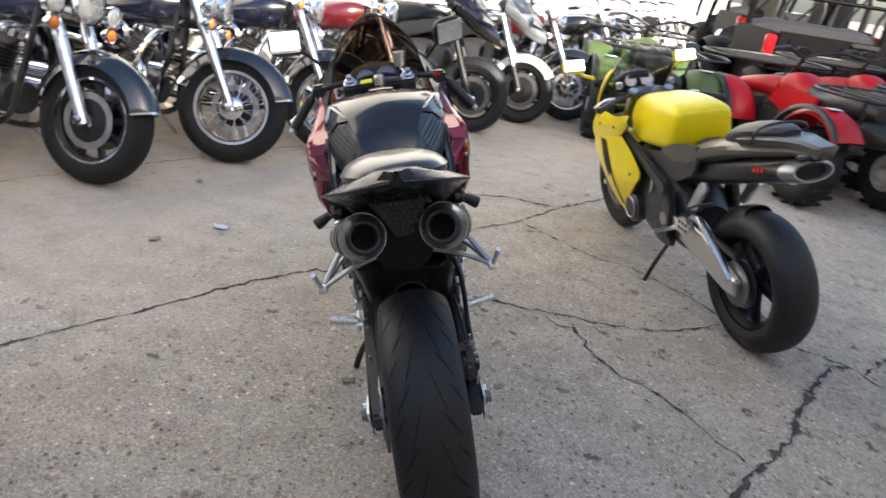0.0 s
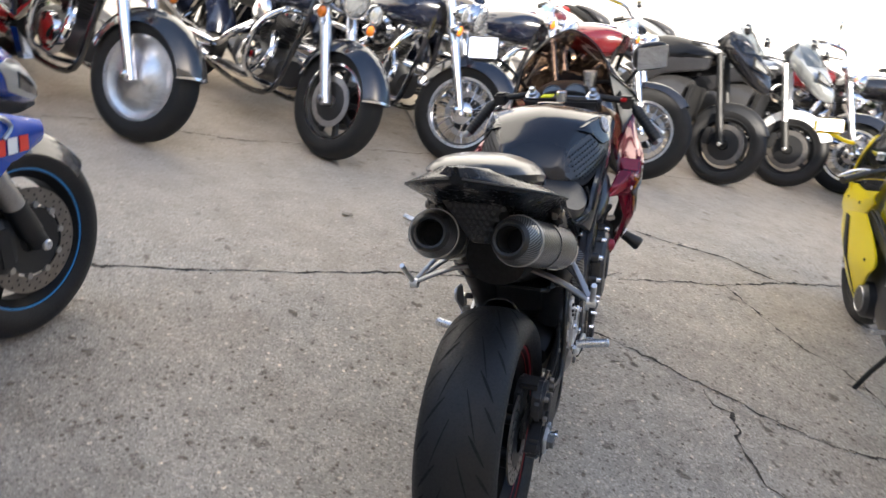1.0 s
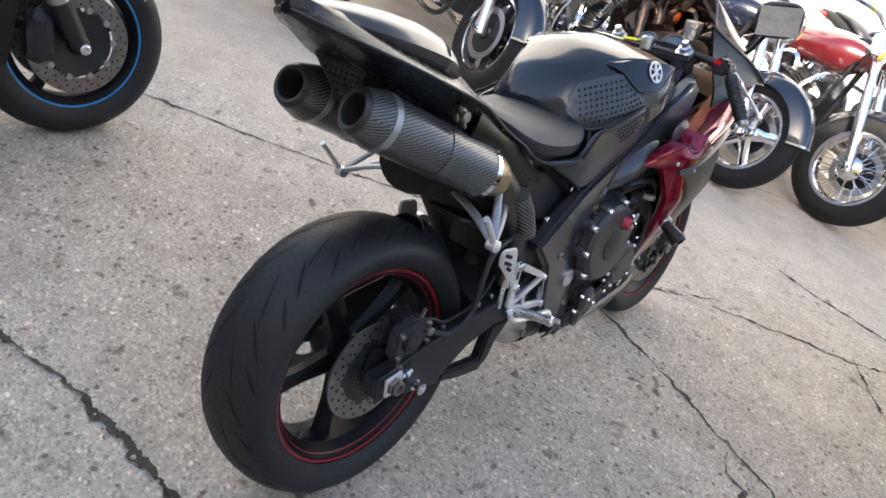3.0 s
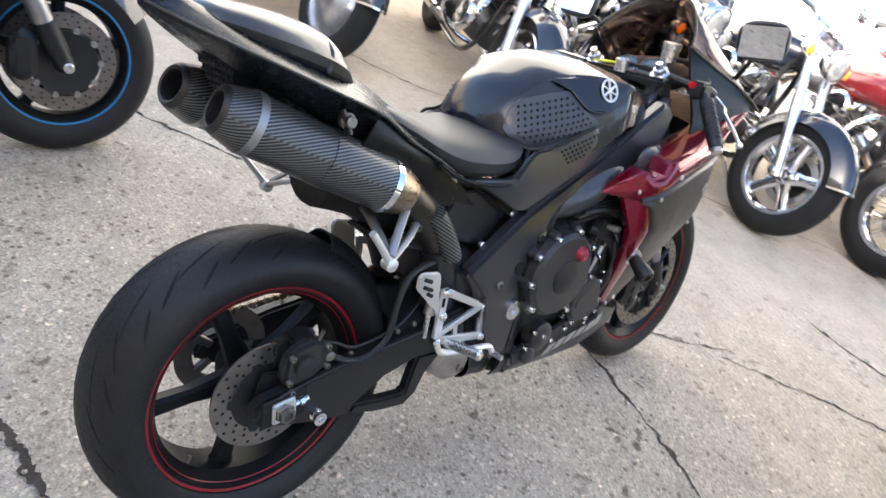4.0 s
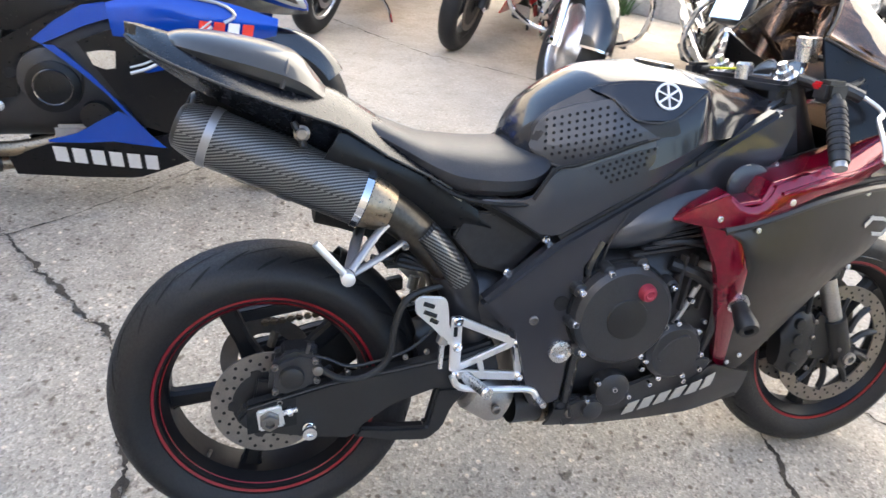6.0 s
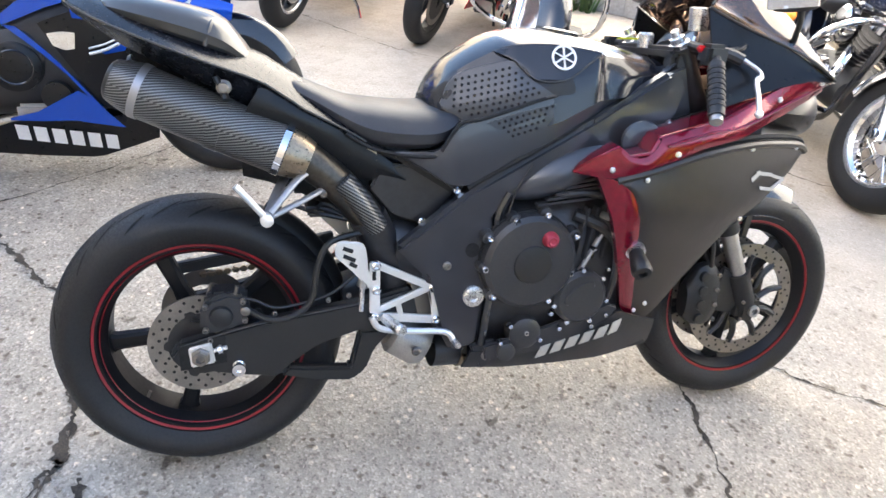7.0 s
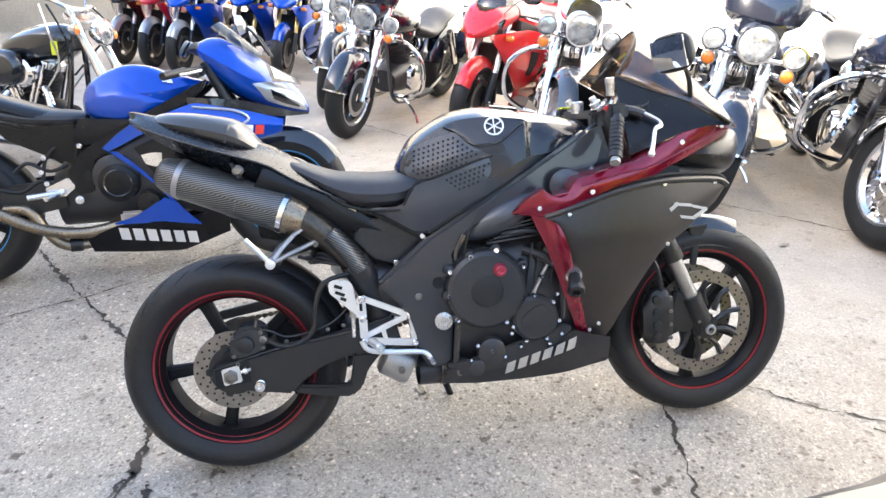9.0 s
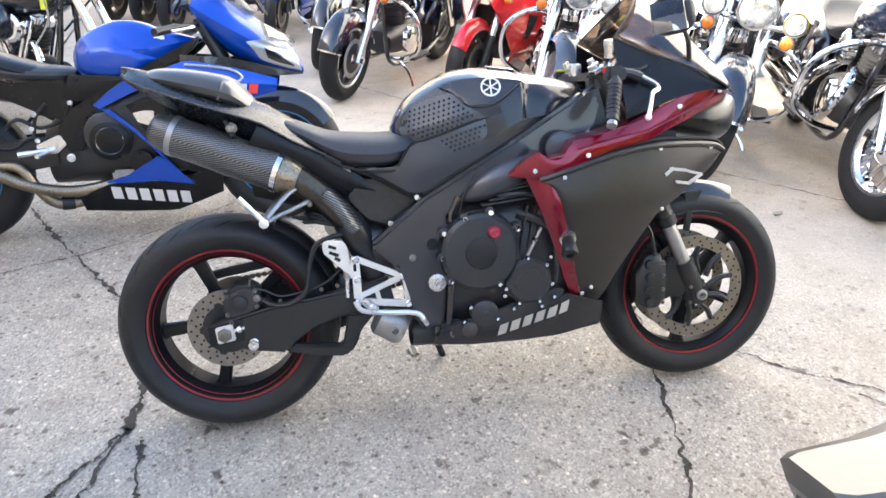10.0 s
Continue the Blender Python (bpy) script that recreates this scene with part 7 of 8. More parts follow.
# passenger peg hanger, riders' rearsets
hang = part("peg_hanger", tube([(-.232, .140, .632), (-.15, .165, .662), (-.05, .19, .676), (.05, .19, .676), (.15, .165, .662), (.232, .140, .632)], .0105, 10, 4, flat=0.6), ALU_SATIN, r1)
for s in (-1, 1):
    part("passenger_peg", tube([(s * .234, .138, .634), (s * .238, .108, .672), (s * .240, .086, .698)], .0066, 10, 2), ALU_BRIGHT, hang)
    part("hanger_stay", tube([(s * .225, .146, .640), (s * .18, .20, .690), (s * .15, .235, .705)], .0085, 10, 3, flat=.7), ALU_SATIN, hang)
    part("hanger_stay", tube([(s * .225, .150, .634), (s * .19, .215, .655), (s * .15, .262, .668)], .0080, 10, 3, flat=.7), ALU_SATIN, hang)
    part("peg_pivot", lathe([(0, 0), (0, .0125), (.02, .0125), (.022, .008), (.022, 0)], along((s * .222, .140, .630), (s * .246, .140, .630)), 14), ALU_BRIGHT, hang)
    part("stay_bolt", bolt((s * .165, .252, .658), .008, .008, s), STEEL_DISC, hang)
    rs = part("rearset_plate", plate([(.275, .524), (.274, .550), (.284, .559), (.328, .554), (.337, .544), (.341, .520), (.343, .490), (.367, .456), (.358, .446), (.347, .447), (.308, .492)], s * 0.166, s * 0.174, 0.003), ALU_BRIGHT, r1, "drilled silver heel guard plate")
    for a, b in (((.290, .544), (.310, .536)), ((.291, .527), (.315, .516)), ((.304, .510), (.318, .502)), ((.355, .490), (.355, .470))):
        part("slot", tube([(s * .1745, *a), (s * .1745, *b)], .0046, 6, 1), DEEP_BLACK, rs)
    for a, b, q in (((.357, .510), (.358, .392), .011), ((.362, .502), (.482, .444), .008), ((.360, .396), (.484, .446), .0075), ((.484, .444), (.494, .368), .008),
                    ((.358, .384), (.494, .366), .0095), ((.408, .414), (.416, .380), .006)):
        dy, dz = b[0] - a[0], b[1] - a[1]
        ln = math.hypot(dy, dz)
        ny, nz = -dz / ln * q, dy / ln * q
        part("rearset_bar", plate([(a[0] + ny, a[1] + nz), (b[0] + ny, b[1] + nz), (b[0] - ny, b[1] - nz), (a[0] - ny, a[1] - nz)], s * (.165 + q * .1), s * (.175 + q * .1), .002), ALU_BRIGHT, rs)
    for y, z in ((.484, .443), (.494, .367), (.358, .382), (.359, .502), (.360, .446)):
        part("rearset_bolt", bolt((s * .174, y, z), .010, .009, s), CHROME, rs)
    part("rider_peg", lathe([(0, 0), (0, .010), (.01, .012), (.075, .011), (.085, .013), (.09, .009), (.09, 0)], along((s * .185, .378, .384), (s * .285, .400, .396)), 14), ALU, rs)
    part("pedal", tube([(s * .184, .350, .388), (s * .188, .367, .362), (s * .190, .431, .351), (s * .191, .511, .343), (s * .192, .532, .321)], .0072, 8, 4), ALU_BRIGHT, rs)
    part("pedal_tip", tube([(s * .188, .532, .321), (s * .222, .535, .321)], .007, 8, 1), ALU, rs)
    ml = part("master_cylinder", tube([(s * .160, .340, .480), (s * .160, .333, .450)], .013, 12, 1), ALU_DULL, rs)
    part("push_rod", tube([(s * .161, .333, .450), (s * .163, .330, .395)], .006, 8, 1), ALU, ml)

# frame, engine
for s in (-1, 1):
    fr = part("frame_beam", plate([(.399, .540), (.548, .657), (.797, .797), (.984, .911), (1.03, .885), (1.01, .81), (.93, .755), (.807, .705), (.705, .690), (.650, .655), (.612, .60), (.622, .545), (.604, .43), (.592, .300), (.53, .285), (.497, .350), (.465, .47)], s * .1455, s * .1855, 0.010), FRAME_BLACK, r1)
    part("frame_swell", lathe([(.27 * k / 14, .044 * math.sin(math.pi * k / 14) ** .6) for k in range(15)], along((s * .158, .640, .640), (s * .172, .885, .752)), 20), COVER_BLACK, fr)
    part("frame_gap", tube([(s * .181, .640, .655), (s * .182, .617, .60), (s * .182, .628, .545), (s * .182, .612, .43), (s * .182, .600, .30)], .011, 8, 4), BLACK_GLOSS, fr)
    part("frame_rib", tube([(s * .1855, .640, .60), (s * .1860, .652, .655), (s * .1855, .685, .715)], .0025, 6, 4), BLACK_MATT, fr)
    part("pivot_bolt", lathe([(0, 0), (0, .024), (.008, .024), (.010, .018), (.010, .012), (.004, .011), (.004, 0)], Matrix.Translation((s * .1845, .573, .423)) @ Matrix.Rotation(radians(90 * s), 4, "Y"), 20), ALU, fr)
    part("frame_hole", lathe([(0, 0), (0, .016), (.002, .016), (.002, 0)], Matrix.Translation((s * .1855, .565, .53)) @ Matrix.Rotation(radians(90 * s), 4, "Y"), 16), DEEP_BLACK, fr)
    part("frame_bolt", bolt((s * .1845, .51, .497), .010, .006, s), STEEL_DISC, fr)
eng = part("engine", body([(.50, .13, .24, .46), (.58, .168, .235, .60), (.75, .188, .235, .68), (.90, .188, .25, .70), (1.0, .16, .28, .66), (1.04, .11, .34, .60)], 22), ENGINE_BLACK, r1)
for s in (-1, 1):
    cv = part("engine_cover", lathe([(s * .1825, 0), (s * .1825, .108), (s * .2135, .106), (s * .2235, .096), (s * .2265, .045), (s * .2265, 0)], turn_x(.690, .505), 40), ENGINE_BLACK, eng)
    part("cover_disc", lathe([(s * .2255, .044), (s * .2295, .042), (s * .2305, .038), (s * .2305, 0)], turn_x(.690, .505), 32), BLACK_PLASTIC, cv)
    part("cover_gasket", lathe([(s * .180, .100), (s * .180, .1125), (s * .192, .1125), (s * .192, .100)], turn_x(.690, .505), 40, ring=True), DEEP_BLACK, cv)
    for y, z in ((.650, .599), (.719, .612), (.593, .564), (.587, .496), (.792, .561), (.787, .475), (.740, .413), (.646, .437), (.609, .430)):
        part("cover_bolt", bolt((s * .2085, y, z), .0085, .012, s), CHROME, cv)
        part("bolt_boss", lathe([(s * .180, 0), (s * .180, .016), (s * .207, .014), (s * .2085, 0)], turn_x(y, z), 12), ENGINE_BLACK, cv)
    c2 = part("pickup_cover", lathe([(s * .1775, 0), (s * .1775, .066), (s * .2075, .064), (s * .2175, .055), (s * .2175, 0)], turn_x(.822, .412), 30), ENGINE_BLACK, eng)
    part("cover_badge_plate", lathe([(0, 0), (0, 1), (.003, .94), (.003, 0)], Matrix.Translation((s * .2172, .815, .425)) @ Matrix.Rotation(radians(90 * s), 4, "Y") @ Matrix.Rotation(radians(35 * s), 4, "Z") @ Matrix.Diagonal((.018, .042, 1, 1)), 22), ENGINE_BLACK, c2)
    for i in range(7):
        a = radians(-10 + 51 * i)
        part("cover_bolt", bolt((s * .2055, .822 + .066 * math.cos(a), .412 + .066 * math.sin(a)), .007, .010, s), CHROME, c2)
    for y, z in ((.66, .35), (.70, .33), (.735, .31), (.64, .31), (.78, .335), (.86, .335), (.895, .36), (.755, .375), (.845, .525), (.885, .475)):
        part("case_bolt", bolt((s * .1955, y, z), .007, .014, s), CHROME, eng)
    part("filler_boss", lathe([(s * .1775, 0), (s * .1775, .022), (s * .2075, .022), (s * .2115, .014), (s * .2115, 0)], turn_x(.655, .285), 18), ENGINE_BLACK, eng)
    part("coolant_hose", tube([(s * .1775, .80, .60), (s * .2025, .87, .57), (s * .1975, .93, .50), (s * .1575, .97, .45)], .015, 10), BLACK_PLASTIC, eng)
    part("wire_loom", tube([(s * .1825, .74, .64), (s * .2025, .80, .655), (s * .2075, .87, .64), (s * .1925, .92, .60)], .007, 8), BLACK_PLASTIC, eng)
    part("header_pipe", tube([(s * .1175, .97, .56), (s * .1275, 1.06, .42), (s * .1175, .98, .27), (s * .1075, .80, .23)], .021, 10), DARK_STEEL, eng)
for s in (-1, 1):
    for k in range(5):
        part("cylinder_fin", plate([(.70 + .02 * k, .625 + .012 * k), (.90, .645 + .012 * k), (.90, .651 + .012 * k), (.70 + .02 * k, .631 + .012 * k)], s * .1775, s * .1995, .002), ENGINE_BLACK, eng)
    part("sensor", lathe([(0, .009), (.03, .009), (.034, .006), (.034, 0)], along((s * .1925, .86, .60), (s * .2325, .87, .605)), 10), ALU_DULL, eng)
    part("oil_line", tube([(s * .1975, .86, .60), (s * .2175, .885, .55), (s * .2125, .90, .47), (s * .1925, .90, .40)], .008, 8), ENGINE_BLACK, eng)
    part("stand_bracket", plate([(.575, .30), (.63, .31), (.66, .26), (.60, .235)], s * .1675, s * .1855, .004), ENGINE_BLACK, eng)
    part("drain_bolt", bolt((s * .1855, .612, .272), .011, .008, s), STEEL_DISC, eng)
    part("pump_cover", lathe([(s * .1675, 0), (s * .1675, .040), (s * .1995, .038), (s * .2055, .028), (s * .2055, 0)], turn_x(.70, .325), 22), ENGINE_BLACK, eng)
    part("sump_rib", plate([(.62, .262), (.90, .30), (.90, .308), (.62, .270)], s * .1775, s * .1975, .002), ENGINE_BLACK, eng)
cap = part("oil_cap", lathe([(.215, 0), (.215, .019), (.232, .018), (.240, .014), (.240, 0)], turn_x(.725, .561), 20), CAP_RED, eng, "red anodised filler cap")
part("cap_grip", lathe([(.239, .004), (.242, .009), (.239, .013)], turn_x(.725, .561), 16, ring=True), CAP_RED, cap)
for s in (-1, 1):
    part("brace_rod", tube([(s * .1955, .885, .60), (s * .1995, .815, .47)], .006, 8, 1), ALU_DULL, eng)
    part("lower_cover", plate([(.60, .30), (.74, .335), (.90, .385), (.93, .375), (.90, .31), (.74, .275), (.61, .262)], s * .1875, s * .1975, .004), ENGINE_BLACK, eng)
    part("cover_badge", lathe([(s * .1955, .014), (s * .2015, .012), (s * .2015, 0)], turn_x(.655, .292), 6), ALU_DULL, eng)
    for k in range(4):
        part("cooling_rib", plate([(.80 + .022 * k, .50), (.806 + .022 * k, .50), (.826 + .022 * k, .62), (.820 + .022 * k, .62)], s * .1775, s * .2015, .0015), ENGINE_BLACK, eng)
part("radiator", block(0, 1.065, .56, .33, .045, .30, .01), BLACK_PLASTIC, r1)


# tank with its grip pads and badge
# rows: y, crown, shoulder x and z, flank x and z, hem x and z
TANK = [(.484, .835, .055, .828, .075, .800, .060, .770), (.500, .868, .075, .855, .108, .815, .100, .770), (.530, .908, .090, .890, .130, .825, .130, .770), (.585, .945, .105, .925, .155, .840, .160, .775), (.640, .970, .122, .950, .172, .865, .180, .785),
        (.72, .980, .148, .957, .186, .880, .192, .800), (.79, .974, .168, .950, .190, .900, .195, .835), (.812, .970, .174, .946, .188, .905, .192, .845), (.835, .966, .160, .938, .178, .900, .184, .850), (.90, .955, .140, .930, .165, .895, .170, .855), (1.02, .928, .095, .912, .115, .895, .115, .865)]


def tank_x(y, z):
    """The tank's half width at a height."""
    for a, b in zip(TANK, TANK[1:]):
        if a[0] <= y <= b[0]:
            k = (y - a[0]) / (b[0] - a[0])
            _, zt, xs, zs, xm, zm, xb, zb = (u + (v - u) * k for u, v in zip(a, b))
            for (x0, z0), (x1, z1) in zip(((0, zt), (xs, zs), (xm, zm)), ((xs, zs), (xm, zm), (xb, zb))):
                if z1 <= z <= z0:
                    return x0 + (x1 - x0) * (z0 - z) / (z0 - z1)
            return xb
    return 0.1


def cover_x(y, z):
    """The half width of the covers under the tank."""
    return .188 - max(0, y - .72) * .22 - max(0, .74 - z) * .12 - max(0, .5 - y) * .35


def inside(y, z, poly):
    """Whether a point lies within an outline."""
    hit = False
    for (y0, z0), (y1, z1) in zip(poly, poly[1:] + poly[:1]):
        if (z0 > z) != (z1 > z) and y < y0 + (y1 - y0) * (z - z0) / (z1 - z0):
            hit = not hit
    return hit


def studs(poly, width, s, parent):
    """Rows of small round dimples slanting with the pad."""
    dots = []
    for i in range(-2, 24):
        for j in range(-6, 18):
            y, z = .50 + .0125 * i + .002 * j, .76 + .0125 * j + .0038 * i
            if inside(y, z, poly):
                dots.append(lathe([(0, .0034), (.0018, .0028), (.0022, 0)], Matrix.Translation((s * width(y, z), y, z)) @ Matrix.Rotation(radians(90 * s), 4, "Y"), 6))
    part("pad_studs", join(*dots), DEEP_BLACK, parent, kind="stuff")


rings = []
for i in range(len(TANK) - 1):
    p0, p1, p2, p3 = TANK[max(0, i - 1)], TANK[i], TANK[i + 1], TANK[min(len(TANK) - 1, i + 2)]
    for k in range(5 if i == len(TANK) - 2 else 4):
        t = k / 4
        y, zt, xs, zs, xm, zm, xb, zb = (0.5 * (2 * q1 + (q2 - q0) * t + (2 * q0 - 5 * q1 + 4 * q2 - q3) * t * t + (3 * q1 - q0 - 3 * q2 + q3) * t ** 3) for q0, q1, q2, q3 in zip(p0, p1, p2, p3))
        r = .12
        half = [(xs * .5, zt - (zt - zs) * .28), (xs * (1 - r), zs + (zt - zs) * .22), (xs, zs - .001), (xs + (xm - xs) * r, zs + (zm - zs) * r), (xs + (xm - xs) * .5 + .004, zs + (zm - zs) * .5), (xm - (xm - xs) * .08, zm + (zs - zm) * .1), (xm, zm), (xm + (xb - xm) * .5, zm + (zb - zm) * .5), (xb, zb)]
        rings.append([(0, y, zt)] + [(x, y, z) for x, z in half] + [(-x, y, z) for x, z in reversed(half)])
tank = part("fuel_tank", loft(rings), TANK_BLACK, r1, sharp=24)
PAD_TOP = [(.500, .828), (.514, .862), (.533, .888), (.585, .908), (.638, .922), (.668, .889), (.716, .860)]
PAD_LOW = [(.503, .821), (.548, .795), (.610, .817), (.697, .853), (.720, .858)]
for s in (-1, 1):
    pad = part("knee_pad", panel(PAD_TOP, PAD_LOW, lambda y, z: tank_x(y, z) + .0055, s, 24, 9, .004), PAD_RUBBER, tank)
    studs([(.512, .830), (.528, .880), (.585, .899), (.630, .911), (.655, .888), (.700, .859), (.61, .826), (.550, .806)], lambda y, z: tank_x(y, z) + .006, s, pad)
    part("pad_rim", tube([(s * (tank_x(y, z) + .0055), y, z) for y, z in PAD_LOW], .0028, 6, 4), GREY_SHADE, pad)
    # the crown's overhanging edge, and a black panel for the shade under it
    lg = part("badge_ledge", panel([(.600, .938), (.66, .950), (.735, .953), (.800, .948), (.815, .944)], [(.640, .923), (.676, .889), (.737, .890), (.790, .925), (.812, .941)], lambda y, z: tank_x(y, z) + .010, s, 20, 7, .012, .002), TANK_BLACK, tank)
    part("ledge_edge", tube([(s * (tank_x(y, z) + .0105), y, z) for y, z in ((.640, .923), (.676, .889), (.737, .890), (.790, .925), (.812, .941))], .0018, 5, 3), GREY_SHADE, lg)
    part("hollow_panel", panel([(.650, .912), (.676, .889), (.737, .890), (.752, .900)], [(.700, .864), (.725, .858), (.755, .862), (.762, .868)], lambda y, z: tank_x(y, z) + .003, s, 10, 6, .004), BLACK_PLASTIC, tank)
    n0 = Vector((s * .9, -.12, .42)).normalized()
    e1 = (Vector((0, 1, 0)) - n0 * n0.y).normalized()
    e2 = n0.cross(e1) * s
    c = Vector((s * (tank_x(.735, .932) + .0125), .735, .932))
    bd = part("tank_badge", lathe([(0, .026), (.002, .026), (.003, .0245), (.002, .0215), (0, .0215)], along(c, c + n0), 32, ring=True), WHITE_MARK, tank)
    for i in range(3):
        a = math.pi * i / 3 + .52
        d = (e1 * math.cos(a) + e2 * math.sin(a)) * .0215
        part("badge_bar", tube([c + d + n0 * .0012, c - d + n0 * .0012], .0034, 6, 1, flat=.5), WHITE_MARK, bd)
    sc = part("tank_side_cover", panel([(.398, .738), (.484, .742), (.521, .796), (.562, .806), (.697, .849), (.790, .866), (.868, .868), (.965, .882), (1.03, .922)], [(.400, .734), (.514, .671), (.552, .671), (.677, .743), (.82, .813), (.964, .874), (1.035, .920)], cover_x, s, 30, 7, .014, .003), COVER_BLACK, r1)
    studs([(.585, .806), (.690, .836), (.718, .840), (.690, .788), (.642, .768)], lambda y, z: cover_x(y, z) + .0032, s, sc)
    part("cover_patch", panel([(.577, .803), (.650, .826), (.722, .842)], [(.620, .778), (.641, .761), (.692, .780)], lambda y, z: cover_x(y, z) + .0024, s, 10, 5, .002), PAD_RUBBER, sc)
    part("side_intake", panel([(.82, .81), (.90, .855), (.985, .900), (1.03, .915)], [(.82, .765), (.90, .78), (1.0, .80), (1.06, .82)], lambda y, z: .180 - max(0, y - .85) * .10, s, 10, 5, .02), BLACK_MATT, r1)
    ic = part("intake_cap", lathe([(0, 0), (0, .048), (.004, .046), (.007, .034), (.008, 0)], Matrix.Translation((s * .214, .914, .772)) @ Matrix.Rotation(radians(90 * s), 4, "Y") @ Matrix.Diagonal((.85, .98, 1, 1)), 28), COVER_BLACK, r1)
    part("cover_gap", tube([(s * (cover_x(y, z) + .001), y, z) for y, z in ((.486, .745), (.521, .800), (.562, .809), (.63, .830), (.697, .852), (.790, .869))], .0040, 6, 4), DEEP_BLACK, sc)
    part("cover_gap", tube([(s * (cover_x(y, z) - .001), y, z) for y, z in ((.548, .666), (.60, .696), (.677, .739), (.82, .809), (.90, .845), (.964, .870), (1.02, .905))], .0055, 6, 4), DEEP_BLACK, sc)
    part("seat_gap", tube([(s * x, y, z) for x, y, z in ((.150, .30, .775), (.158, .342, .750), (.168, .388, .738), (.176, .45, .732), (.178, .492, .738), (.172, .515, .770), (.158, .532, .795))], .0040, 6, 4), DEEP_BLACK, r1)
    part("cover_seam", tube([(s * (cover_x(y, z) + .003), y, z) for y, z in ((.398, .732), (.45, .708), (.515, .668))], .0022, 5, 3), DEEP_BLACK, sc)
part("fuel_cap", lathe([(0, .042), (.006, .042), (.009, .036), (.009, 0)], Matrix.Translation((0, .80, .969)) @ Matrix.Rotation(radians(-8), 4, "X"), 28), BLACK_GLOSS, r1)


# fairing
def wf(y, z):
    """The fairing's half width."""
    lean = .25 * max(0.0, min(1.0, (1.22 - y) / .25))
    flare = .35 * max(0.0, min(1.0, (y - 1.2) / .12))
    return .282 - .555 * max(0.0, y - .9) ** 2 - 4.4 * max(0.0, .9 - y) ** 2 - max(0.0, .62 - z) * .40 - max(0.0, z - .78) * lean + max(0.0, z - .80) * flare


for s in (-1, 1):
    sf = part("side_fairing", panel([(.836, .699), (.914, .725), (1.036, .757), (1.150, .770), (1.25, .768), (1.36, .756), (1.403, .734)], [(.848, .690), (.879, .671), (.924, .540), (.978, .355), (1.022, .302), (1.052, .330), (1.090, .420), (1.138, .512), (1.180, .580), (1.252, .626), (1.362, .688), (1.405, .728)], wf, s, 34, 12, .006, .006), FAIRING_GREY, r1, "matt graphite side fairing")
    lip = ((.840, .699), (.914, .722), (1.036, .753), (1.150, .765), (1.25, .762), (1.36, .748), (1.402, .728))
    part("fairing_lip", tube([(s * (wf(y, z) + .003), y, z) for y, z in lip], .010, 8, 6, flat=.9), FAIRING_GREY, sf)
    part("lip_shadow", tube([(s * (wf(y, z) - .004), y, z + .014) for y, z in lip[2:]], .006, 6, 5), DEEP_BLACK, sf)
    for y, z in ((.897, .704), (1.170, .757), (1.350, .742), (1.188, .592), (1.01, .37), (.985, .352)):
        part("fairing_screw", bolt((s * (wf(y, z) + .006), y, z), .0055, .004, s), ALU, sf)
    for a, b in (((1.186, .690), (1.212, .706)), ((1.200, .705), (1.262, .694)), ((1.222, .668), (1.270, .658)), ((1.262, .692), (1.312, .678)), ((1.270, .660), (1.318, .678))):
        part("maker_mark", panel([a, b], [(a[0] + .006, a[1] - .009), (b[0] + .006, b[1] - .009)], lambda y, z: wf(y, z) + .0085, s, 5, 3, .002), GREY_MARK, sf)
    rt = part("upper_red_panel", panel([(.766, .707), (.795, .737), (.836, .770), (.850, .751), (.884, .748), (.908, .766), (.92, .790), (.973, .803), (1.085, .824), (1.163, .858), (1.221, .885), (1.30, .905), (1.345, .904), (1.374, .890)], [(.766, .703), (.832, .702), (.914, .727), (1.026, .766), (1.13, .783), (1.26, .829), (1.358, .872), (1.374, .885)], lambda y, z: wf(y, z) + .006, s, 44, 7, .010, .004), RED_PEARL, r1, "candy red upper fairing panel")
    part("panel_crease", tube([(s * (wf(y, z) + .011), y, z) for y, z in ((.93, .775), (1.03, .797), (1.13, .810), (1.25, .852), (1.34, .888))], .0035, 6, 4), RED_PEARL, rt)
    for y, z in ((.826, .722), (.958, .757), (1.222, .862), (1.343, .897)):
        part("fairing_screw", bolt((s * (wf(y, z) + .009), y, z), .0065, .004, s), ALU, rt)
    rows = []
    for y, z, wd, rise in ((.770, .712, .010, .002), (.80, .742, .030, .004), (.836, .770, .045, .004), (.858, .752, .055, .004), (.90, .760, .060, .004), (.922, .791, .080, .004), (1.0, .808, .085, .004), (1.085, .825, .085, .004), (1.19, .870, .070, .006), (1.29, .902, .045, .004), (1.36, .897, .015, .002)):
        x = wf(y, z) + .004
        rows.append([(s * (x - wd * t), y, z + rise * 0.35 * math.sin(t * 1.57)) for t in (0, .2, .4, .6, .8, 1.0)])
    top = part("upper_red_shelf", loft(rows, cap=False, wrap=False), RED_PEARL, r1, "candy red shelf inside the upper fairing")
    sol = top.modifiers.new("thickness", "SOLIDIFY")
    sol.thickness, sol.offset = 0.006, -1.0
    part("lower_red_panel", panel([(.808, .702), (.837, .700), (.882, .670)], [(.945, .362), (.962, .348), (.984, .336)], lambda y, z: wf(y, z) - .004 + .010 * max(0.0, 1 - ((y - .842 - (.700 - z) * .36) / .036) ** 2), s, 12, 14, .014), RED_PEARL, r1, "candy red vertical fairing strip")
    sl = part("frame_slider", lathe([(0, 0), (0, .016), (.02, .018), (.055, .023), (.064, .019), (.065, .010), (.056, .009), (.056, 0)], along((s * .258, .916, .533), (s * .318, .903, .505)), 22), BLACK_PLASTIC, r1)
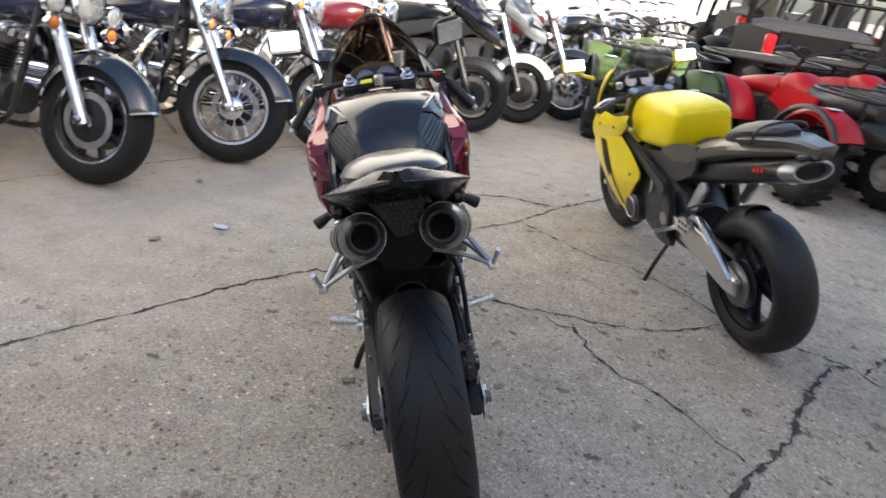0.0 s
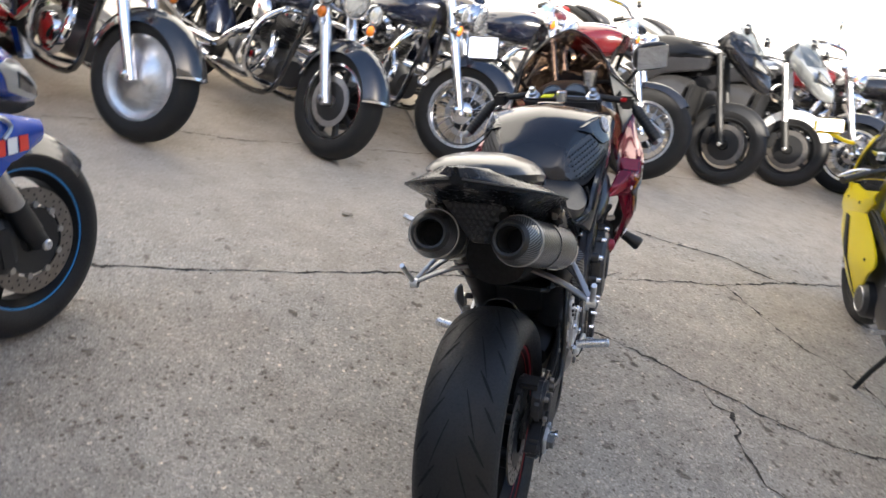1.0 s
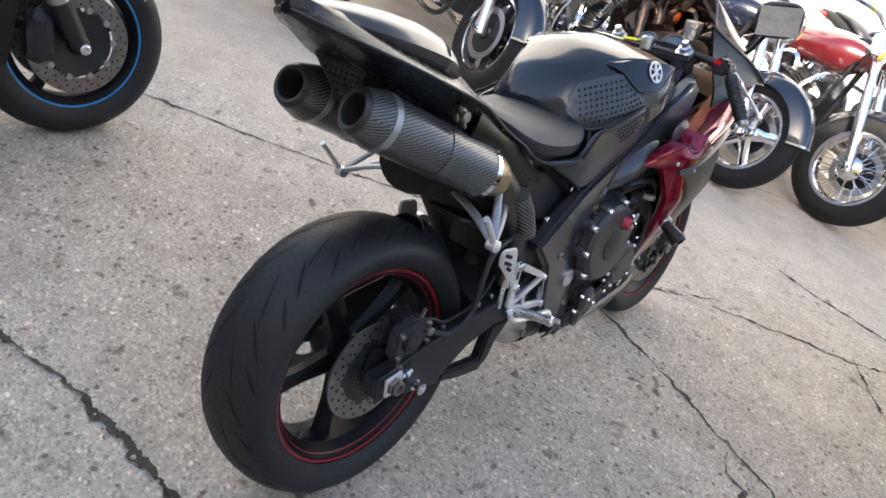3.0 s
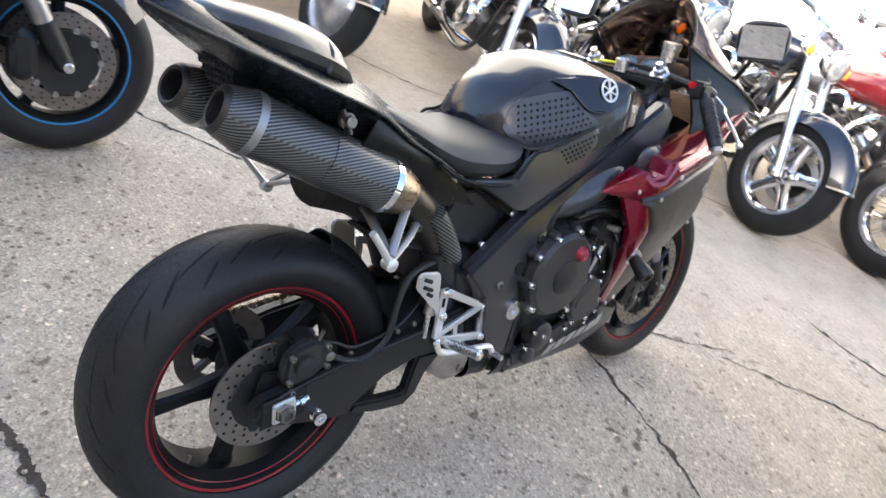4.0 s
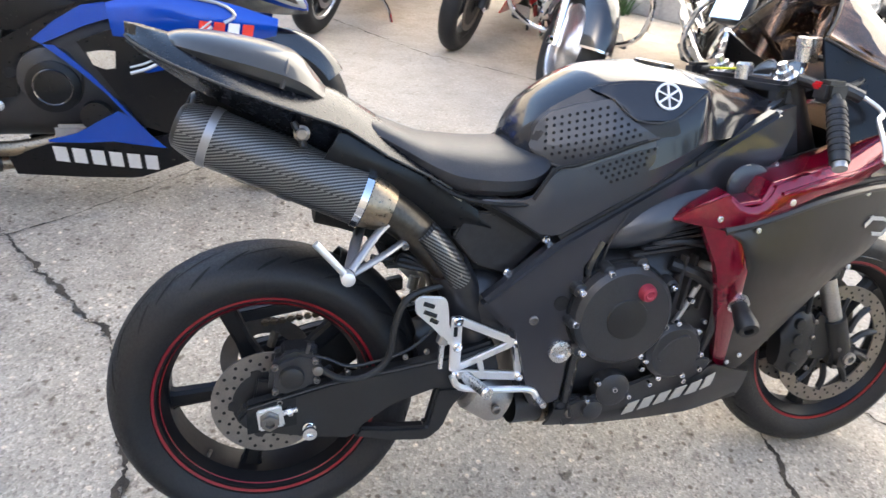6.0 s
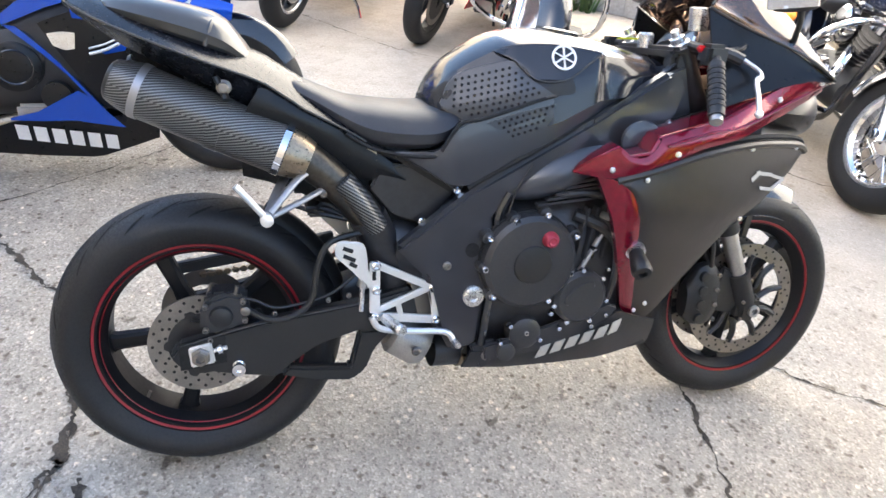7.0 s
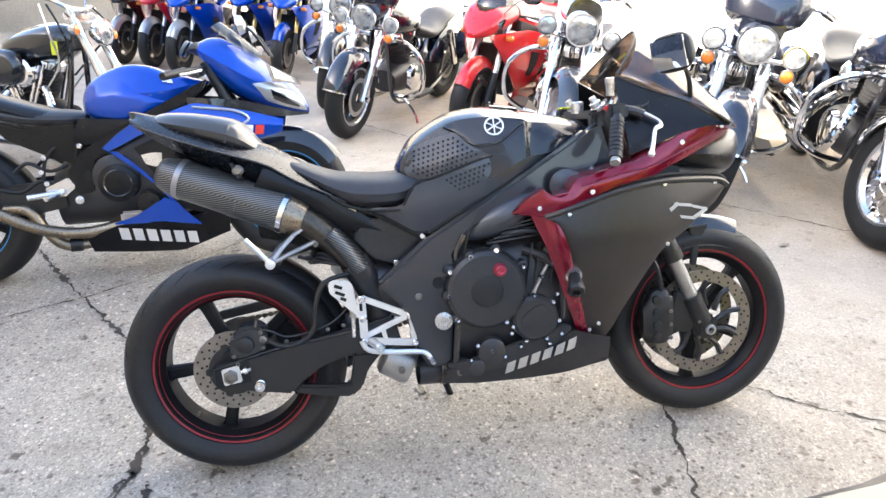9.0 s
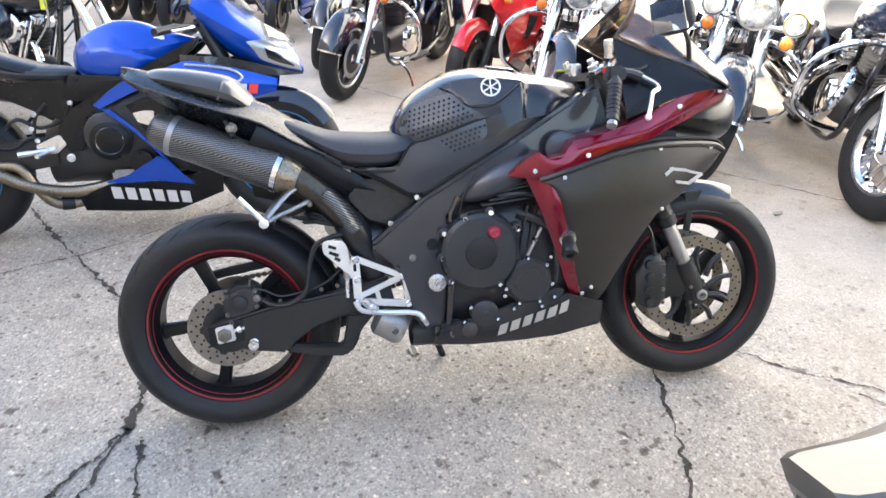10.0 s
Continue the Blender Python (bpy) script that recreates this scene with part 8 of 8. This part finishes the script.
    part("slider_stem", lathe([(0, .022), (.030, .022), (.030, .0), (0, 0)], along((s * .232, .921, .546), (s * .268, .914, .529)), 18), ALU, sl)
    bp = part("belly_pan", panel([(.575, .285), (.729, .272), (.826, .298), (.93, .365), (1.0, .338), (1.045, .325)], [(.560, .240), (.66, .228), (.80, .226), (.93, .232), (1.045, .250)], lambda y, z: .203 - max(0, .33 - z) * .30 - max(0, y - .9) * .15, s, 24, 7, .006, .004), BLACK_MATT, r1)
    for i in range(6):
        y0 = .738 + .0345 * i
        z0 = .257 + .0105 * i
        part("maker_mark", panel([(y0 + .004, z0 + .030), (y0 + .028, z0 + .038)], [(y0 - .002, z0 - .004), (y0 + .022, z0 + .004)], lambda y, z: .2125 - max(0, .33 - z) * .30 - max(0, y - .9) * .15, s, 3, 4, .002), GREY_MARK, bp)
part("belly_floor", plate([(.57, .240), (.66, .226), (.80, .224), (.93, .230), (1.045, .250), (1.03, .28), (.60, .28)], -.165, .165, .004), BLACK_MATT, r1)

# nose, screen, cockpit
def wing_x(y, z):
    """The cowl's half width, drawn in towards the screen's top."""
    return .205 + .045 * max(0.0, min(1.0, (y - 1.07) / .26)) - max(0.0, z - .88) * .38


part("nose_cowl", body([(1.16, .185, .80, .860, 2.6, 0), (1.25, .198, .770, .885, 2.6, .1), (1.34, .188, .750, .892, 2.6, .1), (1.42, .140, .745, .886, 2.5, .1), (1.475, .075, .775, .878, 2.3, .1), (1.505, .018, .82, .862, 2.2, 0)], 28), BLACK_SATIN, r1)
for s in (-1, 1):
    part("headlight", panel([(1.36, .835), (1.42, .850), (1.47, .842)], [(1.36, .800), (1.42, .785), (1.475, .800)], lambda y, z: .190 - max(0, y - 1.34) * .95, s, 8, 5, .012, .006), BLACK_GLOSS, r1)
    cs = part("upper_cowl_side", panel([(1.075, 1.040), (1.16, 1.000), (1.25, .965), (1.31, .935), (1.352, .905)], [(1.09, .835), (1.163, .862), (1.221, .886), (1.30, .902), (1.356, .898)], wing_x, s, 16, 7, .006, -.006), BLACK_SATIN, r1, "black upper cowl wing")
    part("cowl_rim", tube([(s * (wing_x(y, z) + .002), y, z) for y, z in ((1.075, 1.042), (1.16, 1.002), (1.25, .967), (1.31, .937), (1.354, .905))], .0028, 6, 4), GREY_SHADE, cs)
rows = []
for ya, za, hw, ye, ze in ((1.482, .888, .12, 1.44, .882), (1.44, .935, .20, 1.385, .892), (1.385, 1.0, .238, 1.345, .905), (1.33, 1.06, .214, 1.27, .955), (1.27, 1.115, .182, 1.18, .998), (1.19, 1.166, .145, 1.08, 1.046)):
    row = []
    for i in range(17):
        t = -1 + i / 8
        q = 1 - abs(t) ** 1.45
        row.append((hw * math.sin(t * 1.1) / math.sin(1.1), ye + (ya - ye) * q, ze + (za - ze) * q))
    rows.append(row)
ws = part("windscreen", loft(rows, cap=False, wrap=False), SCREEN_SMOKE, r1, "brown smoked windscreen")
sol = ws.modifiers.new("thickness", "SOLIDIFY")
sol.thickness = 0.004
part("screen_edge", tube(rows[-1], .003, 6, 1), BLACK_PLASTIC, ws)
ds = part("dash", body([(1.10, .10, .90, .965), (1.16, .115, .91, .985), (1.22, .10, .92, .99)], 18), BLACK_PLASTIC, r1)
for x, q in ((.035, .042), (-.045, .035)):
    part("dial", lathe([(0, q), (.004, q), (.006, q * .9), (.003, q * .85), (.003, 0)], along((x, 1.105, .955), (x, 1.04, 1.0)), 24), DIAL, ds)
part("top_clamp", block(0, 1.045, .945, .26, .07, .022, .008), BLACK_MATT, r1)
part("ignition_lock", lathe([(0, .018), (.03, .018), (.034, .014), (.034, 0)], Matrix.Translation((0, 1.02, .945)), 18), ALU, r1)
part("key_tag", block(-.045, 1.01, .964, .040, .060, .004, .0015), YELLOW_TAG, r1, "bright yellow paper key tag")
for s in (-1, 1):
    lg = part("fork_leg", tube([(s * .104, FY - .002, .292), (s * .104, FY - .050, .400)], .029, 16, 1), BLACK_PLASTIC, r1)
    part("fork_tube", tube([(s * .104, FY - .048, .395), (s * .104, FY - .112, .535)], .0205, 16, 1), ALU_DULL, lg)
    part("fork_seal", tube([(s * .104, FY - .104, .515), (s * .104, FY - .116, .542)], .029, 16, 1), BLACK_PLASTIC, lg)
    part("fork_outer", tube([(s * .104, FY - .112, .535), (s * .104, 1.045, .955)], .027, 16, 1), BLACK_MATT, lg)
    part("fork_cap", lathe([(0, .024), (.012, .024), (.014, .016), (.026, .016), (.028, .010), (.042, .009), (.042, 0)], along((s * .102, 1.048, .953), (s * .102, 1.02, 1.0)), 18), ALU, lg)
    part("axle_pinch", block(s * .106, FY - .005, .300, .045, .07, .075, .014), BLACK_PLASTIC, lg)
    part("axle_end", lathe([(0, .016), (.010, .016), (.012, .009), (.003, .008), (.003, 0)], Matrix.Translation((s * .128, FY, .298)) @ Matrix.Rotation(radians(90 * s), 4, "Y"), 18), ALU_DULL, lg)
    for dz in (-.022, .026):
        part("pinch_bolt", bolt((s * .128, FY - .034, .298 + dz), .005, .006, s), STEEL_DISC, lg)
    cl = part("front_caliper", body([(FY - .205, .022, .285, .375), (FY - .172, .028, .262, .424), (FY - .135, .026, .258, .430), (FY - .110, .016, .28, .405)], 16), BLACK_PLASTIC, lg)
    cl.location.x = s * .084
    for i in range(4):
        part("piston_boss", lathe([(s * .024, 0), (s * .024, .015), (s * .031, .013), (s * .032, .008), (s * .032, 0)], turn_x(FY - .166, .285 + .038 * i), 16), BLACK_PLASTIC, cl)
        part("bridge_bolt", bolt((s * .026, FY - .125, .282 + .040 * i), .006, .006, s), STEEL_DISC, cl)
    part("caliper_bracket", plate([(FY - .12, .30), (FY - .10, .42), (FY - .055, .40), (FY - .02, .33), (FY - .05, .285)], s * .085, s * .110, .005), BLACK_PLASTIC, lg)
    part("brake_line", tube([(s * .125, FY - .15, .43), (s * .140, FY - .17, .50), (s * .125, FY - .19, .56), (s * .12, 1.20, .70)], .006, 6), BLACK_PLASTIC, lg)
    bar = part("clip_on_bar", tube([(s * .105, 1.06, .962), (s * .185, 1.055, .955), (s * .24, 1.045, .938), (s * .330, 1.002, .836)], .0105, 10, 3), BLACK_PLASTIC, r1)
    A, B = Vector((s * .246, 1.042, .932)), Vector((s * .326, 1.004, .840))
    gp = part("grip", tube([A, B], .0170, 14, 1), BLACK_PLASTIC, bar)
    for i in range(8):
        part("grip_ring", tube([A.lerp(B, .1 + i * .1), A.lerp(B, .15 + i * .1)], .0186, 12, 1), RUBBER, gp)
    part("bar_end", tube([B, B + (B - A) * .10], .013, 12, 1), ALU_DULL, bar)
    part("switch_pod", block(s * .215, 1.052, .950, .045, .05, .042, .008), BLACK_PLASTIC, bar)
    part("lever_perch", tube([(s * .195, 1.06, .955), (s * .205, 1.095, .952), (s * .215, 1.125, .940)], .013, 10, 3), ENGINE_BLACK, bar)
    lv = part("lever", tube([(s * .205, 1.120, .948), (s * .222, 1.160, .924), (s * .240, 1.162, .910), (s * .255, 1.140, .902), (s * .300, 1.115, .875), (s * .335, 1.094, .851)], .0062, 8, 4, flat=.75), ALU_BRIGHT, bar)
    part("lever_ball", lathe([(-.009, 0), (-.006, .0065), (0, .009), (.006, .0065), (.009, 0)], Matrix.Translation((s * .338, 1.092, .848)), 12), ALU_BRIGHT, lv)
part("kill_switch", block(.205, 1.030, .960, .022, .014, .014, .004), RED_PLASTIC, r1, "red switch button")
res = part("fluid_reservoir", lathe([(0, 0), (0, .021), (.030, .022), (.032, .024), (.048, .024), (.050, .020), (.050, 0)], Matrix.Translation((.081, 1.098, .990)), 22), ALU, r1, "silver brake fluid reservoir")
part("reservoir_stem", tube([(.081, 1.098, .990), (.10, 1.08, .95)], .006, 8, 1), CHROME, res)
part("reservoir_hose", tube([(.085, 1.118, 1.0), (.14, 1.16, .995), (.18, 1.15, .965), (.19, 1.10, .955)], .007, 8), BLACK_PLASTIC, res)
ff = part("front_fender", mudguard(.322, .140, 66, 158, FY, FZ, .085), BLACK_GLOSS, r1)
for s in (-1, 1):
    part("fender_arm", plate([(FY - .04, .598), (FY + .02, .603), (FY - .005, .548), (FY - .015, .478), (FY - .035, .483), (FY - .03, .553)], s * .060, s * .070, .003), BLACK_PLASTIC, ff)
for mx, my, mz, bx in ((.276, 1.175, 1.078, .175), (-.320, 1.20, 1.098, -.175)):
    mm = Matrix.Translation((mx, my, mz)) @ Matrix.Rotation(radians(-20 if mx < 0 else 12), 4, "X") @ Matrix.Rotation(radians(24 if mx > 0 else 10), 4, "Z")
    mr = part("mirror", body([(-.012, .056, -.043, .043, 3.2, 0), (.0, .061, -.048, .048, 3.2, 0), (.018, .056, -.043, .043, 2.8, 0), (.036, .030, -.022, .022, 2.4, 0)], 28), BLACK_PLASTIC, r1, "black rounded mirror on a slim stalk")
    mr.matrix_basis = mm
    part("mirror_glass", block(0, -.0135, 0, .104, .004, .076, .0015), MIRROR, mr)
    part("stalk", tube([Vector((0, .02, -.01)), mm.inverted() @ Vector(((mx + bx) / 2, 1.245, mz - .06)), mm.inverted() @ Vector((bx, 1.275, .950))], .0065, 8, 4), BLACK_PLASTIC, mr)
for s in (-1, 1):
    part("bar_riser", block(s * .102, 1.05, .925, .05, .06, .05, .012), ENGINE_BLACK, r1)
    ip = part("inner_panel", panel([(.95, .79), (1.10, .83), (1.25, .87)], [(.97, .66), (1.10, .68), (1.25, .74)], lambda y, z: .170, s, 8, 5, .006), BLACK_PLASTIC, r1)
    part("radiator_edge", plate([(.985, .79), (1.0, .885), (1.008, .885), (.995, .79)], s * .165, s * .185, .002), ALU, ip)
# side stand
part("side_stand", tube([(-.15, .55, .25), (-.22, .60, .14), (-.265, .64, .03)], .011, 8, 3), BLACK_PLASTIC, r1)
part("stand_foot", block(-.27, .645, .016, .06, .04, .012, .004), BLACK_PLASTIC, r1)


def draw_in(th, keep):
    """Slopes the flanks of a machine inwards towards the ground, alike on both sides; its wheels keep their shape."""
    for ob in th.children:
        if ob.name.split(".")[0] in keep:
            continue
        stack = [ob]
        while stack:
            o = stack.pop()
            if o.matrix_basis != Matrix.Identity(4):
                continue
            stack += list(o.children)
            for v in o.data.vertices:
                a = abs(v.co.x)
                v.co.x += (1 if v.co.x > 0 else -1) * min(1.0, a / .06) * (.0367 * v.co.z - .0347)
                v.co.z -= .0367 * a


draw_in(r1, ("rear_wheel", "front_wheel"))
# ---------------------------------------------------------------- the block course of the wall, piece by piece
wd = Vector((W1[0] - W0[0], W1[1] - W0[1], 0)).normalized()
wn_ = Vector((wd.y, -wd.x, 0))
bm = block(0, 0, 0, 0.392, 0.02, 0.198, 0.006)
bmesh.ops.recalc_face_normals(bm, faces=bm.faces)
block_mesh = bpy.data.meshes.new("wall_block")
bm.to_mesh(block_mesh)
bm.free()
block_mesh.materials.append(BLOCK_GREY)
ang = math.atan2(wd.y, wd.x)
for row in range(3):
    for k in range(22):
        at = Vector((*W0, 0)) + wd * (0.2 + 0.4 * k + 0.2 * (row % 2)) + wn_ * 0.152
        ob = new("wall_block", block_mesh)
        ob.parent = wall_base
        ob.matrix_basis = pose(at.x, at.y, 0.102 + 0.205 * row, 0, 0, math.degrees(ang))
